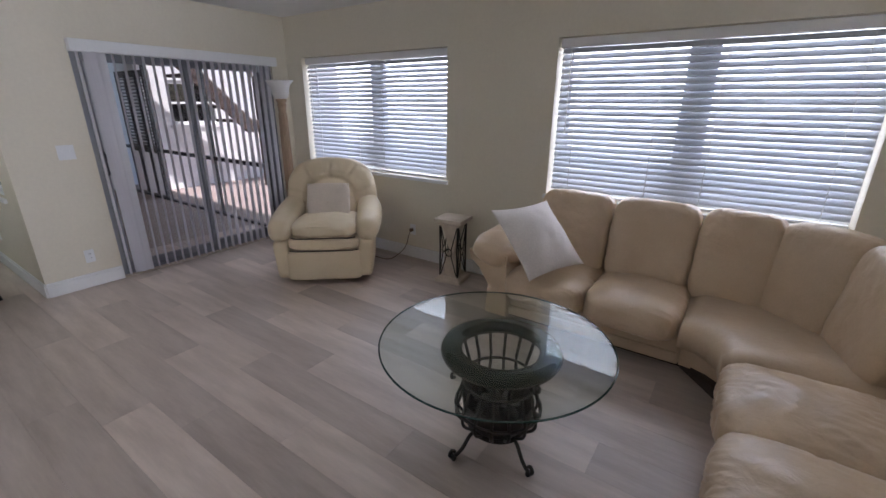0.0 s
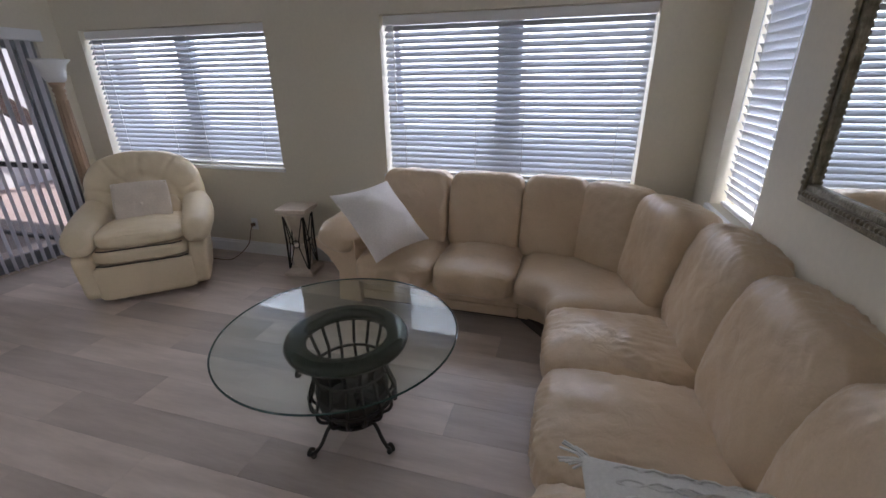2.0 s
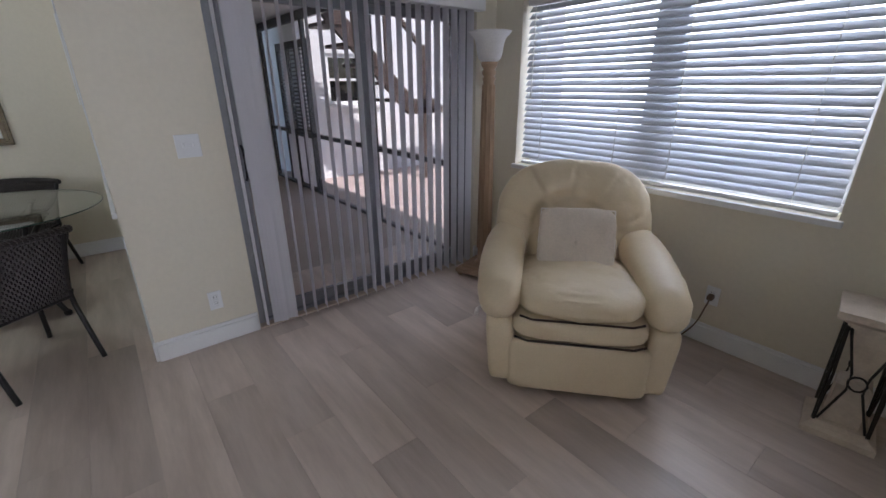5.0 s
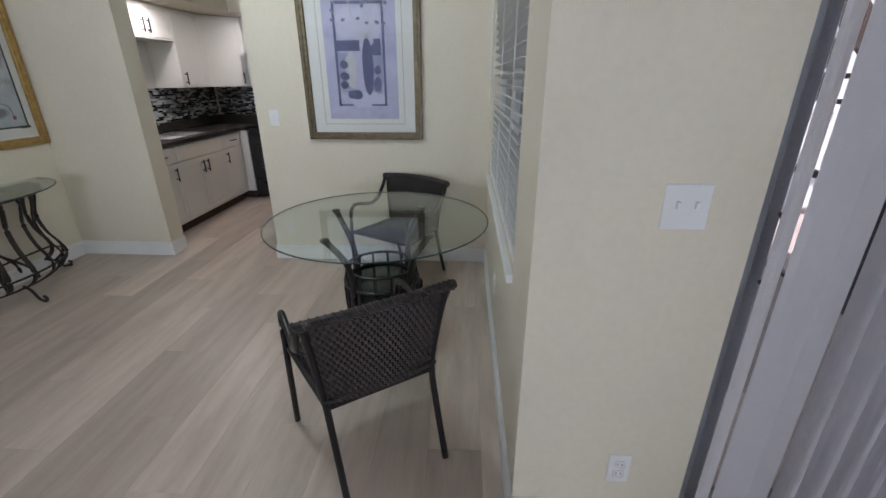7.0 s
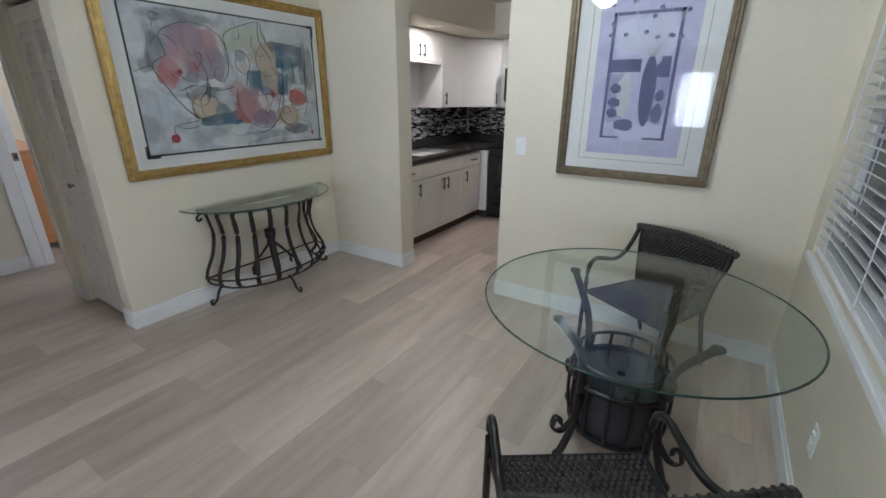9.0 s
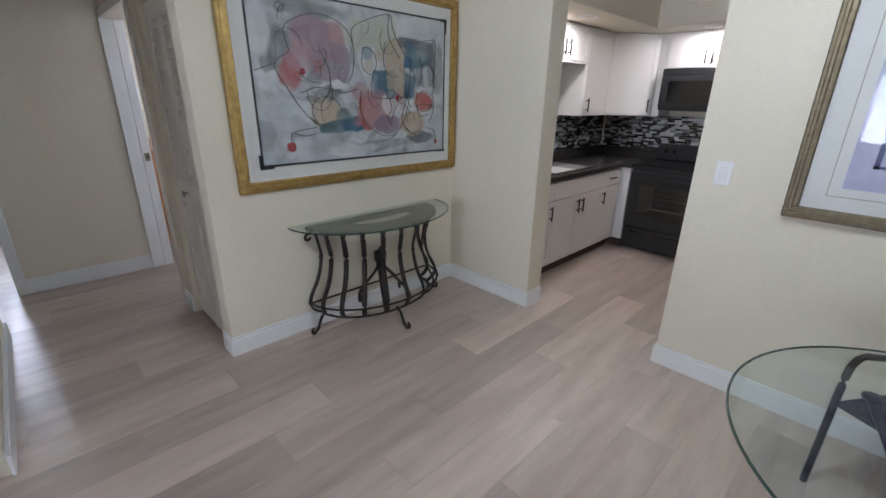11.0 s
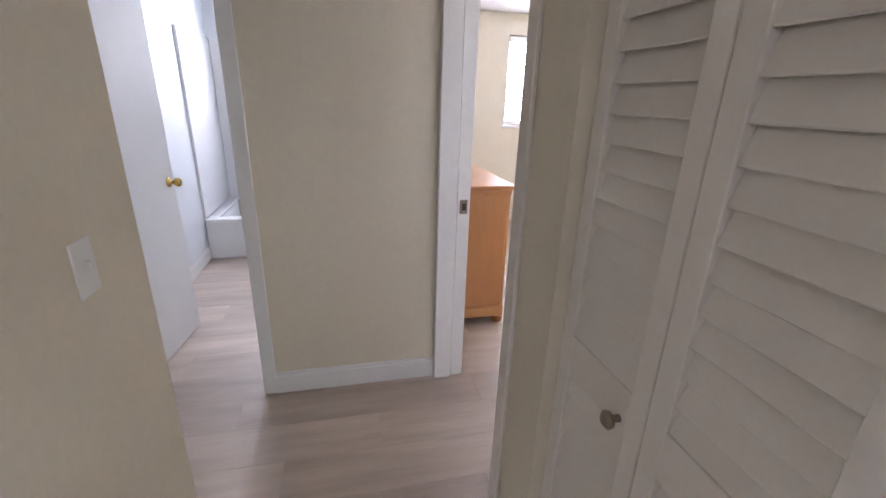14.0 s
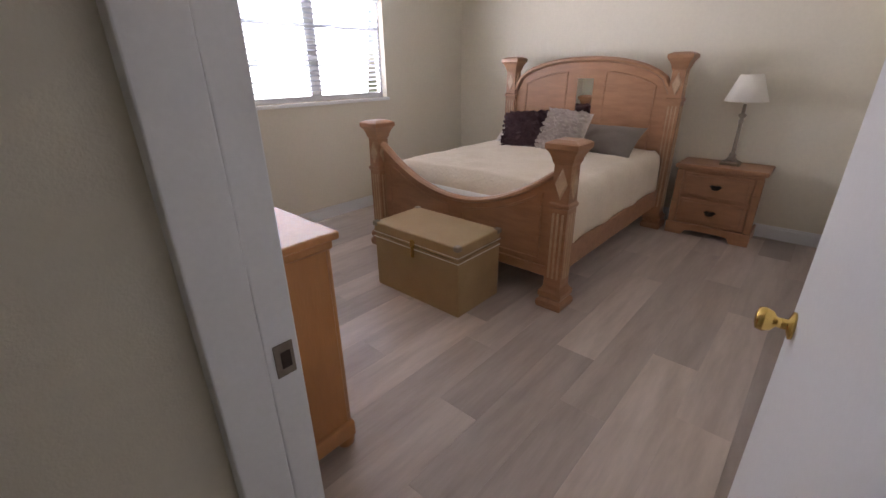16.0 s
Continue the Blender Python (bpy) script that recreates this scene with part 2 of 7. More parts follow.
PEWTER = mat("pewter_lamp", (0.34, 0.29, 0.23), 0.4, 0.6, dark=(0.2, 0.16, 0.12), scale=30, amount=0.6)
SHADE = mat("cream_lamp_shade", (0.80, 0.75, 0.66), 0.8, fine=0.05)
TUB = mat("white_enamel", (0.82, 0.83, 0.84), 0.12, fine=0.02, amount=0.1)
BATHWALL = mat("pale_blue_white_wall", (0.74, 0.77, 0.80), 0.4, dark=(0.69, 0.72, 0.76), scale=2, amount=0.4, fine=0.03)
STUCCO = mat("white_stucco", (0.82, 0.82, 0.83), 0.85, bump=0.4, bscale=90)
PAVER = mat("pink_pavement", (0.46, 0.37, 0.345), 0.85, dark=(0.39, 0.31, 0.285), scale=3, amount=0.7, bump=0.2)
PATIOTILE = mat("grey_patio_tile", (0.62, 0.60, 0.58), 0.45, dark=(0.52, 0.50, 0.48), scale=5, amount=0.6, rnd=0.12, bump=0.1)
GROUT = mat("patio_grout", (0.16, 0.15, 0.14), 0.9)
DARKWOOD = mat("dark_stained_timber", (0.055, 0.035, 0.028), 0.6, dark=(0.09, 0.06, 0.05), scale=10, amount=0.6)
LAWN = mat("outdoor_ground", (0.16, 0.17, 0.10), 0.95, dark=(0.09, 0.11, 0.05), scale=1.5, amount=0.8)
RED = mat("red_enamel", (0.35, 0.03, 0.04), 0.3)


# ---- mesh helpers ----
def bbox(bm, x0, x1, y0, y1, z0, z1, bev=0.0, seg=1, m=None):
    r = bmesh.ops.create_cube(bm, size=1, matrix=Matrix.Translation(((x0 + x1) / 2, (y0 + y1) / 2, (z0 + z1) / 2)) @ Matrix.Diagonal((abs(x1 - x0), abs(y1 - y0), abs(z1 - z0), 1)))
    vs = r["verts"]
    if bev:
        es = list({e for v in vs for e in v.link_edges})
        r = bmesh.ops.bevel(bm, geom=es, offset=bev, segments=seg, affect="EDGES", profile=0.5)
        vs = list({v for f in r["faces"] for v in f.verts} | {v for v in vs if v.is_valid})
    if m is not None:
        bmesh.ops.transform(bm, matrix=m, verts=vs)
    return bm


def box(x0, x1, y0, y1, z0, z1, bev=0.0, seg=1, m=None):
    return bbox(bmesh.new(), x0, x1, y0, y1, z0, z1, bev, seg, m)


def tube(bm, pts, r, seg=8, flat=None, closed=False):
    """A swept bar along pts: round of radius r (a number or one for each point), or flat = (half width, half thickness)."""
    pts = [Vector(p) for p in pts]
    n = len(pts)
    rings = []
    up = Vector((0, 0, 1))
    for i, p in enumerate(pts):
        a = pts[(i - 1) % n] if (closed or i > 0) else p
        b = pts[(i + 1) % n] if (closed or i < n - 1) else p
        d = (b - a).normalized()
        s = d.cross(up)
        if s.length < 0.05:
            s = d.cross(Vector((0, 1, 0)))
        s.normalize()
        u = s.cross(d).normalized()
        rr = r[i] if isinstance(r, (list, tuple)) else r
        ring = []
        for k in range(seg):
            c, q = math.cos(2 * math.pi * (k + 0.5) / seg), math.sin(2 * math.pi * (k + 0.5) / seg)
            if flat:
                ring.append(bm.verts.new(p + s * c * flat[0] * 1.41 + u * q * flat[1] * 1.41))
            else:
                ring.append(bm.verts.new(p + s * c * rr + u * q * rr))
        rings.append(ring)
    for i in range(n if closed else n - 1):
        a, b = rings[i], rings[(i + 1) % n]
        for k in range(seg):
            bm.faces.new((a[k], a[(k + 1) % seg], b[(k + 1) % seg], b[k]))
    if not closed:
        bm.faces.new(rings[0][::-1]), bm.faces.new(rings[-1])
    return bm


def lathe(bm, prof, seg=24, at=(0, 0, 0), sq=0, loop=False):
    """Turned shape from (radius, height) pairs. sq=4 gives a square plan."""
    n = sq or seg
    rings = []
    for r, z in prof:
        ring = []
        for k in range(n):
            a = 2 * math.pi * (k + (0.5 if sq else 0)) / n
            q = r * (1.41421 if sq else 1)
            ring.append(bm.verts.new((at[0] + q * math.cos(a), at[1] + q * math.sin(a), at[2] + z)))
        rings.append(ring)
    for a, b in zip(rings, rings[1:] + (rings[:1] if loop else [])):
        for k in range(n):
            bm.faces.new((a[k], a[(k + 1) % n], b[(k + 1) % n], b[k]))
    if not loop:
        bm.faces.new(rings[0][::-1]), bm.faces.new(rings[-1])
    return bm


def cushion(bm, sx, sy, sz, m, p=4.0, n=12, puff=0.0, wrinkle=0.0, seed=0.0, pinch=0.0, gather=0.0, top=False):
    """A soft rounded block sx by sy by sz about the origin of m, with creases."""
    tmp = bmesh.new()
    bmesh.ops.create_cube(tmp, size=2)
    bmesh.ops.subdivide_edges(tmp, edges=tmp.edges[:], cuts=n, use_grid_fill=True)
    for v in tmp.verts:
        c = v.co
        k = (abs(c.x) ** p + abs(c.y) ** p + abs(c.z) ** p) ** (1 / p)
        w = c / k
        if pinch:
            e = max(abs(w.x), abs(w.y))
            w.z *= 1 - pinch * e ** 3
        q = Vector((w.x * sx / 2, w.y * sy / 2, w.z * sz / 2))
        q.z += puff * w.z * (1 - w.x * w.x) * (1 - w.y * w.y)
        if wrinkle:
            q += w.normalized() * wrinkle * (noise.noise(Vector((q.x * 9 + seed, q.y * 9, q.z * 9))) + 0.5 * noise.noise(Vector((q.x * 22 + seed, q.y * 14, q.z * 22))))
        if gather:
            if top:
                fan = max(0.0, w.z - 0.45) * 2.2 + 0.4 * max(0.0, abs(w.x) - 0.8) * 4 * (0.4 + max(0.0, w.z))
                r = noise.noise(Vector((q.x * 32 + seed + 2.2 * noise.noise(q * 5), q.y * 9, q.z * 6)))
            else:
                fan = max(0.0, noise.noise(Vector((q.x * 3.2 + seed, q.y * 3.2, 1.7))) + 0.25) * 1.5 + 0.6 * max(0.0, max(abs(w.x), abs(w.y)) - 0.8) * 5
                r = noise.noise(Vector((q.x * 9 + seed + 1.5 * noise.noise(q * 7), q.y * 26, seed)))
            q += w.normalized() * gather * min(1.3, fan) * ((1 - min(1, abs(r) * 2.6)) ** 2 - 0.3)
        v.co = q
    bmesh.ops.transform(tmp, matrix=m, verts=tmp.verts[:])
    me = bpy.data.meshes.new("tmp")
    tmp.to_mesh(me)
    tmp.free()
    bm.from_mesh(me)
    bpy.data.meshes.remove(me)
    return bm


def pillow(sx, sy, sz, n=16, wrinkle=0.006, seed=0.0, edge=0.05, full=0.55):
    """A stuffed square pillow with pointed corners and a thin sewn edge all round."""
    bm = bmesh.new()
    sides = []
    for s in (1, -1):
        grid = []
        for i in range(n + 1):
            row = []
            for j in range(n + 1):
                u, v = math.sin((i / n - 0.5) * math.pi * 0.92) / math.sin(0.46 * math.pi), math.sin((j / n - 0.5) * math.pi * 0.92) / math.sin(0.46 * math.pi)
                x, y = u * sx / 2 * (1 - edge * (1 - v * v)), v * sy / 2 * (1 - edge * (1 - u * u))
                k = max(0.0, (1 - abs(u) ** 2.4) * (1 - abs(v) ** 2.4)) ** full
                z = s * (sz / 2 * k + 0.004) + s * k * wrinkle * (noise.noise(Vector((x * 9 + seed, y * 9, s))) + 0.5 * noise.noise(Vector((x * 25 + seed, y * 18, s))))
                row.append(bm.verts.new((x, y, z)))
            grid.append(row)
        for a, b in zip(grid, grid[1:]):
            for j in range(n):
                bm.faces.new((a[j], a[j + 1], b[j + 1], b[j]))
        sides.append([grid[0][j] for j in range(n)] + [grid[i][n] for i in range(n)] + [grid[n][j] for j in range(n, 0, -1)] + [grid[i][0] for i in range(n, 0, -1)])
    a, b = sides
    for k in range(len(a)):
        bm.faces.new((a[k], a[(k + 1) % len(a)], b[(k + 1) % len(a)], b[k]))
    return bm


def prism(bm, outline, t0, t1, axis="z"):
    """Extrude a 2D outline between t0 and t1 along an axis."""
    def put(a, b, t):
        return {"z": (a, b, t), "y": (a, t, b), "x": (t, a, b)}[axis]
    lo = [bm.verts.new(put(a, b, t0)) for a, b in outline]
    hi = [bm.verts.new(put(a, b, t1)) for a, b in outline]
    n = len(outline)
    bm.faces.new(lo[::-1]), bm.faces.new(hi)
    for i in range(n):
        bm.faces.new((lo[i], lo[(i + 1) % n], hi[(i + 1) % n], hi[i]))
    return bm


def link(name, bm, material, smooth=False):
    bmesh.ops.recalc_face_normals(bm, faces=bm.faces[:])
    me = bpy.data.meshes.new(name)
    bm.to_mesh(me)
    bm.free()
    me.materials.append(material)
    if smooth:
        for p in me.polygons:
            p.use_smooth = True
    return new(name, me)


def part(name, bm, material, parent, label="", smooth=False):
    ob = link(name, bm, material, smooth)
    ob.parent = parent
    return tagged(ob, label)


def thing(name, m, label, category, group=""):
    ob = new(name)
    ob.empty_display_size = 0.1
    ob.matrix_world = m
    return tagged(ob, label, category, group)


def solid(name, bm, material, label, category, m=None, smooth=False, group=""):
    ob = link(name, bm, material, smooth)
    if m is not None:
        ob.matrix_world = m
    return tagged(ob, label, category, group)


def structure(name, bm, material, label="", smooth=False):
    return tagged(link(name, bm, material, smooth), label, kind="structure")


def cells(u0, u1, z0, z1, holes):
    us = sorted({u0, u1, *[h[0] for h in holes], *[h[1] for h in holes]})
    out = []
    for a, b in zip(us, us[1:]):
        zs = [z0]
        for h in sorted([h for h in holes if h[0] <= a and h[1] >= b], key=lambda h: h[2]):
            zs += [h[2], h[3]]
        zs.append(z1)
        out += [(a, b, zs[i], zs[i + 1]) for i in range(0, len(zs), 2) if zs[i + 1] - zs[i] > 1e-4]
    return out


def wall_x(name, x0, x1, y0, y1, z1=2.48, holes=(), m=None, z0=0.0):
    """A wall that runs along y, between x0 and x1 thick."""
    bm = bmesh.new()
    for a, b, c, d in cells(y0, y1, z0, z1, holes):
        bbox(bm, x0, x1, a, b, c, d)
    bmesh.ops.remove_doubles(bm, verts=bm.verts[:], dist=1e-5)
    return structure(name, bm, m or WALL)


def wall_y(name, y0, y1, x0, x1, z1=2.48, holes=(), m=None, z0=0.0):
    """A wall that runs along x, between y0 and y1 thick."""
    bm = bmesh.new()
    for a, b, c, d in cells(x0, x1, z0, z1, holes):
        bbox(bm, a, b, y0, y1, c, d)
    bmesh.ops.remove_doubles(bm, verts=bm.verts[:], dist=1e-5)
    return structure(name, bm, m or WALL)


def curve_pts(ctrl, n=8):
    """Catmull-Rom through control points."""
    c = [Vector(p) for p in ctrl]
    c = [c[0] * 2 - c[1]] + c + [c[-1] * 2 - c[-2]]
    out = []
    for i in range(1, len(c) - 2):
        for k in range(n):
            t = k / n
            out.append(0.5 * ((2 * c[i]) + (c[i + 1] - c[i - 1]) * t + (2 * c[i - 1] - 5 * c[i] + 4 * c[i + 1] - c[i + 2]) * t * t + (3 * c[i] - c[i - 1] - 3 * c[i + 1] + c[i + 2]) * t ** 3))
    out.append(c[-2])
    return out


# ---- the shell ----
H = 2.48
YN, XE, XW, YS = 3.84, 1.72, -3.87, -2.13
floor = structure("floor", box(-9.1, 1.9, -7.85, 4.0, -0.10, -0.004), SUBFLOOR, "grey-beige wood-look vinyl plank floor")
tagged(structure("ceiling", box(-9.2, 1.95, -7.85, 4.1, H, H + 0.12), CEIL, "white textured ceiling"))
wall_y("wall_north", YN, YN + 0.26, XW - 0.2, XE + 0.26, holes=[(-3.60, -1.60, 0.87, 2.05), (-0.59, 1.33, 0.87, 2.05)])
wall_x("wall_east", XE, XE + 0.26, YS, YN, holes=[(-0.28, 0.38, 0.87, 2.05), (2.80, 3.46, 0.87, 2.05)])
wall_x("wall_slider", XW - 0.2, XW, 1.24, YN, holes=[(1.80, 3.64, 0.0, 2.0)])
wall_y("wall_dining_north", 1.24, 1.38, -6.34, XW - 0.2, holes=[(-6.0, -4.26, 0.80, 2.05)])
wall_x("wall_dining_west", -6.34, -6.20, -0.58, 1.24)
wall_x("wall_kitchen_stub", -6.40, -6.22, -2.395, -1.56)
wall_y("wall_console", -2.52, -2.395, -8.9, -4.33)
wall_x("wall_kitchen_west", -9.0, -8.86, -2.395, 1.38)
wall_y("wall_kitchen_north", 1.20, 1.38, -8.86, -6.34)
wall_x("wall_closet_side", -4.45, -4.33, -3.435, -2.52, holes=[(-3.17, -2.54, 0.0, 2.05)])
wall_x("wall_bedroom_door", -4.46, -4.33, -4.37, -3.435, holes=[(-4.37, -3.435, 0.0, 2.06)])
wall_y("wall_hall_end", -4.50, -4.385, -4.405, -3.43)
wall_y("wall_bath_header", -4.50, -4.385, -3.43, -2.72, z0=2.06)
wall_y("wall_bath_left", -4.50, -4.385, -2.72, -2.2)
wall_x("wall_hall_east", -3.33, -3.21, -3.56, YS)
wall_y("wall_south", YS - 0.12, YS, -3.21, XE + 0.26)
wall_x("wall_recess_east", -2.2, -2.08, -4.50, -2.25)
wall_x("wall_bath_east", -2.56, -2.44, -7.5, -4.50, m=BATHWALL)
wall_y("wall_bath_south", -7.62, -7.5, -4.35, -2.44, m=BATHWALL, holes=[(-3.55, -3.02, 1.58, 2.2)])
wall_x("wall_bath_west", -4.405, -4.34, -7.62, -4.50, m=BATHWALL)
wall_x("wall_bedroom_east", -4.468, -4.408, -7.78, -4.375)
wall_y("wall_bedroom_south", -7.78, -7.62, -9.1, -4.468, holes=[(-7.60, -5.84, 1.22, 2.25)])
wall_x("wall_bedroom_head", -9.1, -8.95, -7.62, -3.40)
wall_y("wall_bedroom_north", -3.50, -3.40, -8.95, -4.46)
wall_y("wall_closet_back", -3.40, -3.2, -8.95, -5.1)


def baseboard(pts, h=0.125, t=0.015):
    """White skirting boards along wall faces; each run is (x0, y0, x1, y1, side)."""
    for x0, y0, x1, y1, nx, ny in pts:
        bm = bmesh.new()
        xa, xb, ya, yb = min(x0, x1), max(x0, x1), min(y0, y1), max(y0, y1)
        for dz0, dz1, tt in ((0, h - 0.022, t), (h - 0.022, h, t * 0.6)):
            bbox(bm, *(sorted((xa, xa + nx * tt)) if nx else (xa, xb)), *(sorted((ya, ya + ny * tt)) if ny else (ya, yb)), dz0, dz1, 0.0025)
        structure("baseboard", bm, TRIM, "white painted baseboard along the wall")


baseboard([
    (XW, YN, XE, YN, 0, -1), (XE, YS, XE, YN - 0.016, -1, 0), (XW, 1.24, XW, 1.795, 1, 0), (XW, 3.645, XW, YN - 0.016, 1, 0),
    (-6.184, 1.24, XW, 1.24, 0, -1), (-6.20, -0.58, -6.20, 1.24, 1, 0), (-6.34, -0.58, -6.184, -0.58, 0, -1),
    (-6.22, -2.379, -6.22, -1.56, 1, 0), (-6.40, -1.56, -6.204, -1.56, 0, 1), (-6.22, -2.395, -4.33, -2.395, 0, 1),
    (-4.33, -2.535, -4.33, -2.379, 1, 0), (-4.33, -3.369, -4.33, -3.175, 1, 0), (-4.315, -4.385, -3.445, -4.385, 0, 1),
    (-3.33, -3.56, -3.33, YS + 0.016, -1, 0), (-2.33, YS, XE - 0.016, YS, 0, 1), (-3.346, -3.56, -3.21, -3.56, 0, -1),
    (-8.95, -7.604, -8.95, -3.516, 1, 0), (-8.95, -7.62, -4.468, -7.62, 0, 1), (-4.468, -7.604, -4.468, -4.45, -1, 0),
    (-2.56, -6.55, -2.56, -4.52, -1, 0), (-8.95, -3.50, -8.62, -3.50, 0, -1)])

# kitchen soffit
bm = bmesh.new()
bbox(bm, -8.86, -6.40, -2.395, -1.66, 2.17, H)
bbox(bm, -8.86, -8.14, -1.66, 1.20, 2.17, H)
structure("soffit", bm, WALL, "beige lowered kitchen soffit")


# ---- windows and blinds ----
def window_unit(name, w, z0, z1, m, depth, stool=0.05, reveal=0.0, lock=True, stile=None, pane=None, half=0.09):
    """Sliding window in a wall opening; local x along the wall, y outwards from the wall's face."""
    win = thing(name, m, "white aluminium sliding window behind the blind", "window")
    win["kind"] = "structure"
    bm = bmesh.new()
    for a, b, c, d in ((-w / 2, w / 2, z0, z0 + 0.04), (-w / 2, w / 2, z1 - 0.04, z1), (-w / 2, -w / 2 + 0.04, z0 + 0.04, z1 - 0.04), (w / 2 - 0.04, w / 2, z0 + 0.04, z1 - 0.04)):
        bbox(bm, a, b, depth - 0.05, depth, c, d, 0.004)
    part("window_frame", bm, TRIM, win)
    if w > 1:
        part("meeting_stile", box(-half, half, depth - 0.06, depth - 0.004, z0 + 0.04, z1 - 0.04, 0.004), stile or GREYMETAL, win, "aluminium meeting stile")
    for a, b in (((-w / 2 + 0.04, -half), (half, w / 2 - 0.04)) if w > 1 else ((-w / 2 + 0.04, w / 2 - 0.04),)):
        pn = part("pane", box(a, b, depth - 0.03, depth - 0.026, z0 + 0.04, z1 - 0.04), pane or PANE, win)
        pn.visible_shadow = False
    part("window_sill", box(-w / 2 - 0.02, w / 2 + 0.02, -0.025, depth - 0.05, z0 - 0.035, z0 - 0.001, 0.005, 2), TRIM, win, "white marble sill")
    return win


def blind(w, z0, z1, m, pitch, tilt, slat_w, cords, label, slat_mat=None):
    """Horizontal blind; local x along the wall, y outwards; slats turn about x by tilt degrees."""
    th = thing("horizontal_blind", m, label, "blind", "horizontal window blinds")
    part("valance", box(-w / 2, w / 2, -0.03, 0.03, z1 - 0.065, z1, 0.006, 2), TRIM, th, "white valance")
    part("bottom_rail", box(-w / 2 + 0.01, w / 2 - 0.01, -0.018, 0.018, z0 + 0.004, z0 + 0.026, 0.004), TRIM, th)
    me = None
    n = int((z1 - 0.075 - z0 - 0.035) / pitch)
    for i in range(n):
        z = z0 + 0.045 + (i + 0.5) * pitch
        if me is None:
            bm = bmesh.new()
            k = 4
            up = [bm.verts.new((sx * (w / 2 - 0.012), (j / k - 0.5) * slat_w, 0.0028 + 0.003 * (1 - (2 * j / k - 1) ** 2))) for sx in (-1, 1) for j in range(k + 1)]
            lo = [bm.verts.new((v.co.x, v.co.y, v.co.z - 0.0028)) for v in up]
            for j in range(k):
                bm.faces.new((up[j], up[k + 1 + j], up[k + 2 + j], up[j + 1])), bm.faces.new((lo[j + 1], lo[k + 2 + j], lo[k + 1 + j], lo[j]))
            for a, b in ((0, k + 1), (k, 2 * k + 1)):
                bm.faces.new((up[a], lo[a], lo[b], up[b]))
            bm.faces.new([up[j] for j in range(k + 1)] + [lo[j] for j in range(k, -1, -1)])
            bm.faces.new([up[k + 1 + j] for j in range(k, -1, -1)] + [lo[k + 1 + j] for j in range(k + 1)])
            s = part("slat", bm, slat_mat or SLAT, th)
            me = s.data
        else:
            s = new("slat", me)
            s.parent = th
        s.matrix_local = pose(0, 0.0, z, tilt + 2.5 * noise.noise(Vector((i * 3.1, w, 0))), 0.12 * noise.noise(Vector((i, w * 5, 1))), 0)
    for cx in cords:
        bm = bmesh.new()
        for dy in (-slat_w * 0.5 - 0.003, slat_w * 0.5 + 0.003):
            tube(bm, [(cx, dy, z0 + 0.02), (cx, dy, z1 - 0.07)], 0.0022, 5)
        part("ladder_cord", bm, PLASTIC, th)
    wand = bmesh.new()
    tube(wand, [(-w / 2 + 0.09, -0.045, z1 - 0.07), (-w / 2 + 0.095, -0.05, z0 + (z1 - z0) * 0.42)], 0.004, 6)
    part("tilt_wand", wand, PLASTIC, th)
    return th


LB = "white horizontal slat blind lowered over a sunlit window"
window_unit("window_1", 2.0, 0.87, 2.05, pose(-2.60, YN, 0), 0.22)
window_unit("window_2", 1.92, 0.87, 2.05, pose(0.37, YN, 0), 0.22)
window_unit("window_3", 0.66, 0.87, 2.05, pose(XE, 3.13, 0, 0, 0, -90), 0.22)
blind(1.985, 0.867, 2.045, pose(-2.60, YN + 0.07, 0), 0.0445, 50, 0.05, (-0.8, -0.19, 0.17, 0.8), LB)
blind(1.905, 0.867, 2.045, pose(0.37, YN + 0.07, 0), 0.0445, 50, 0.05, (-0.8, -0.22, 0.14, 0.8), LB)
blind(0.645, 0.867, 2.045, pose(XE + 0.07, 3.13, 0, 0, 0, -90), 0.0445, -62, 0.05, (-0.2, 0.2), "white slat blind, nearly closed, on a narrow window")
window_unit("window_7", 0.66, 0.87, 2.05, pose(XE, 0.05, 0, 0, 0, -90), 0.22)
blind(0.645, 0.867, 2.045, pose(XE + 0.07, 0.05, 0, 0, 0, -90), 0.0445, -18, 0.05, (-0.2, 0.2), "white slat blind, open, on the narrow window behind the sofa end")
window_unit("window_4", 1.74, 0.80, 2.05, pose(-5.13, 1.24, 0), 0.12, stile=TRIM, pane=DIMPANE, half=0.04)
blind(1.69, 0.815, 2.045, pose(-5.13, 1.262, 0), 0.046, -27, 0.055, (-0.6, 0.0, 0.6), "white slat blind, half open, beside the dining table", TRIM)
window_unit("window_5", 1.76, 1.22, 2.25, pose(-6.72, -7.62, 0, 0, 0, 180), 0.12, stile=TRIM, half=0.06)
for zz in (1.56, 1.90):
    for a, b in ((-0.84, -0.062), (0.062, 0.84)):
        part("glazing_bar", box(a, b, 0.07, 0.086, zz - 0.010, zz + 0.010, 0.003), TRIM, bpy.data.objects["window_5"])
blind(1.72, 1.25, 2.24, pose(-6.72, -7.67, 0, 0, 0, 180), 0.046, -22, 0.05, (-0.6, 0.0, 0.6), "white slat blind, open, on the bright bedroom window")
window_unit("window_6", 0.53, 1.58, 2.2, pose(-3.285, -7.5, 0, 0, 0, 180), 0.1)

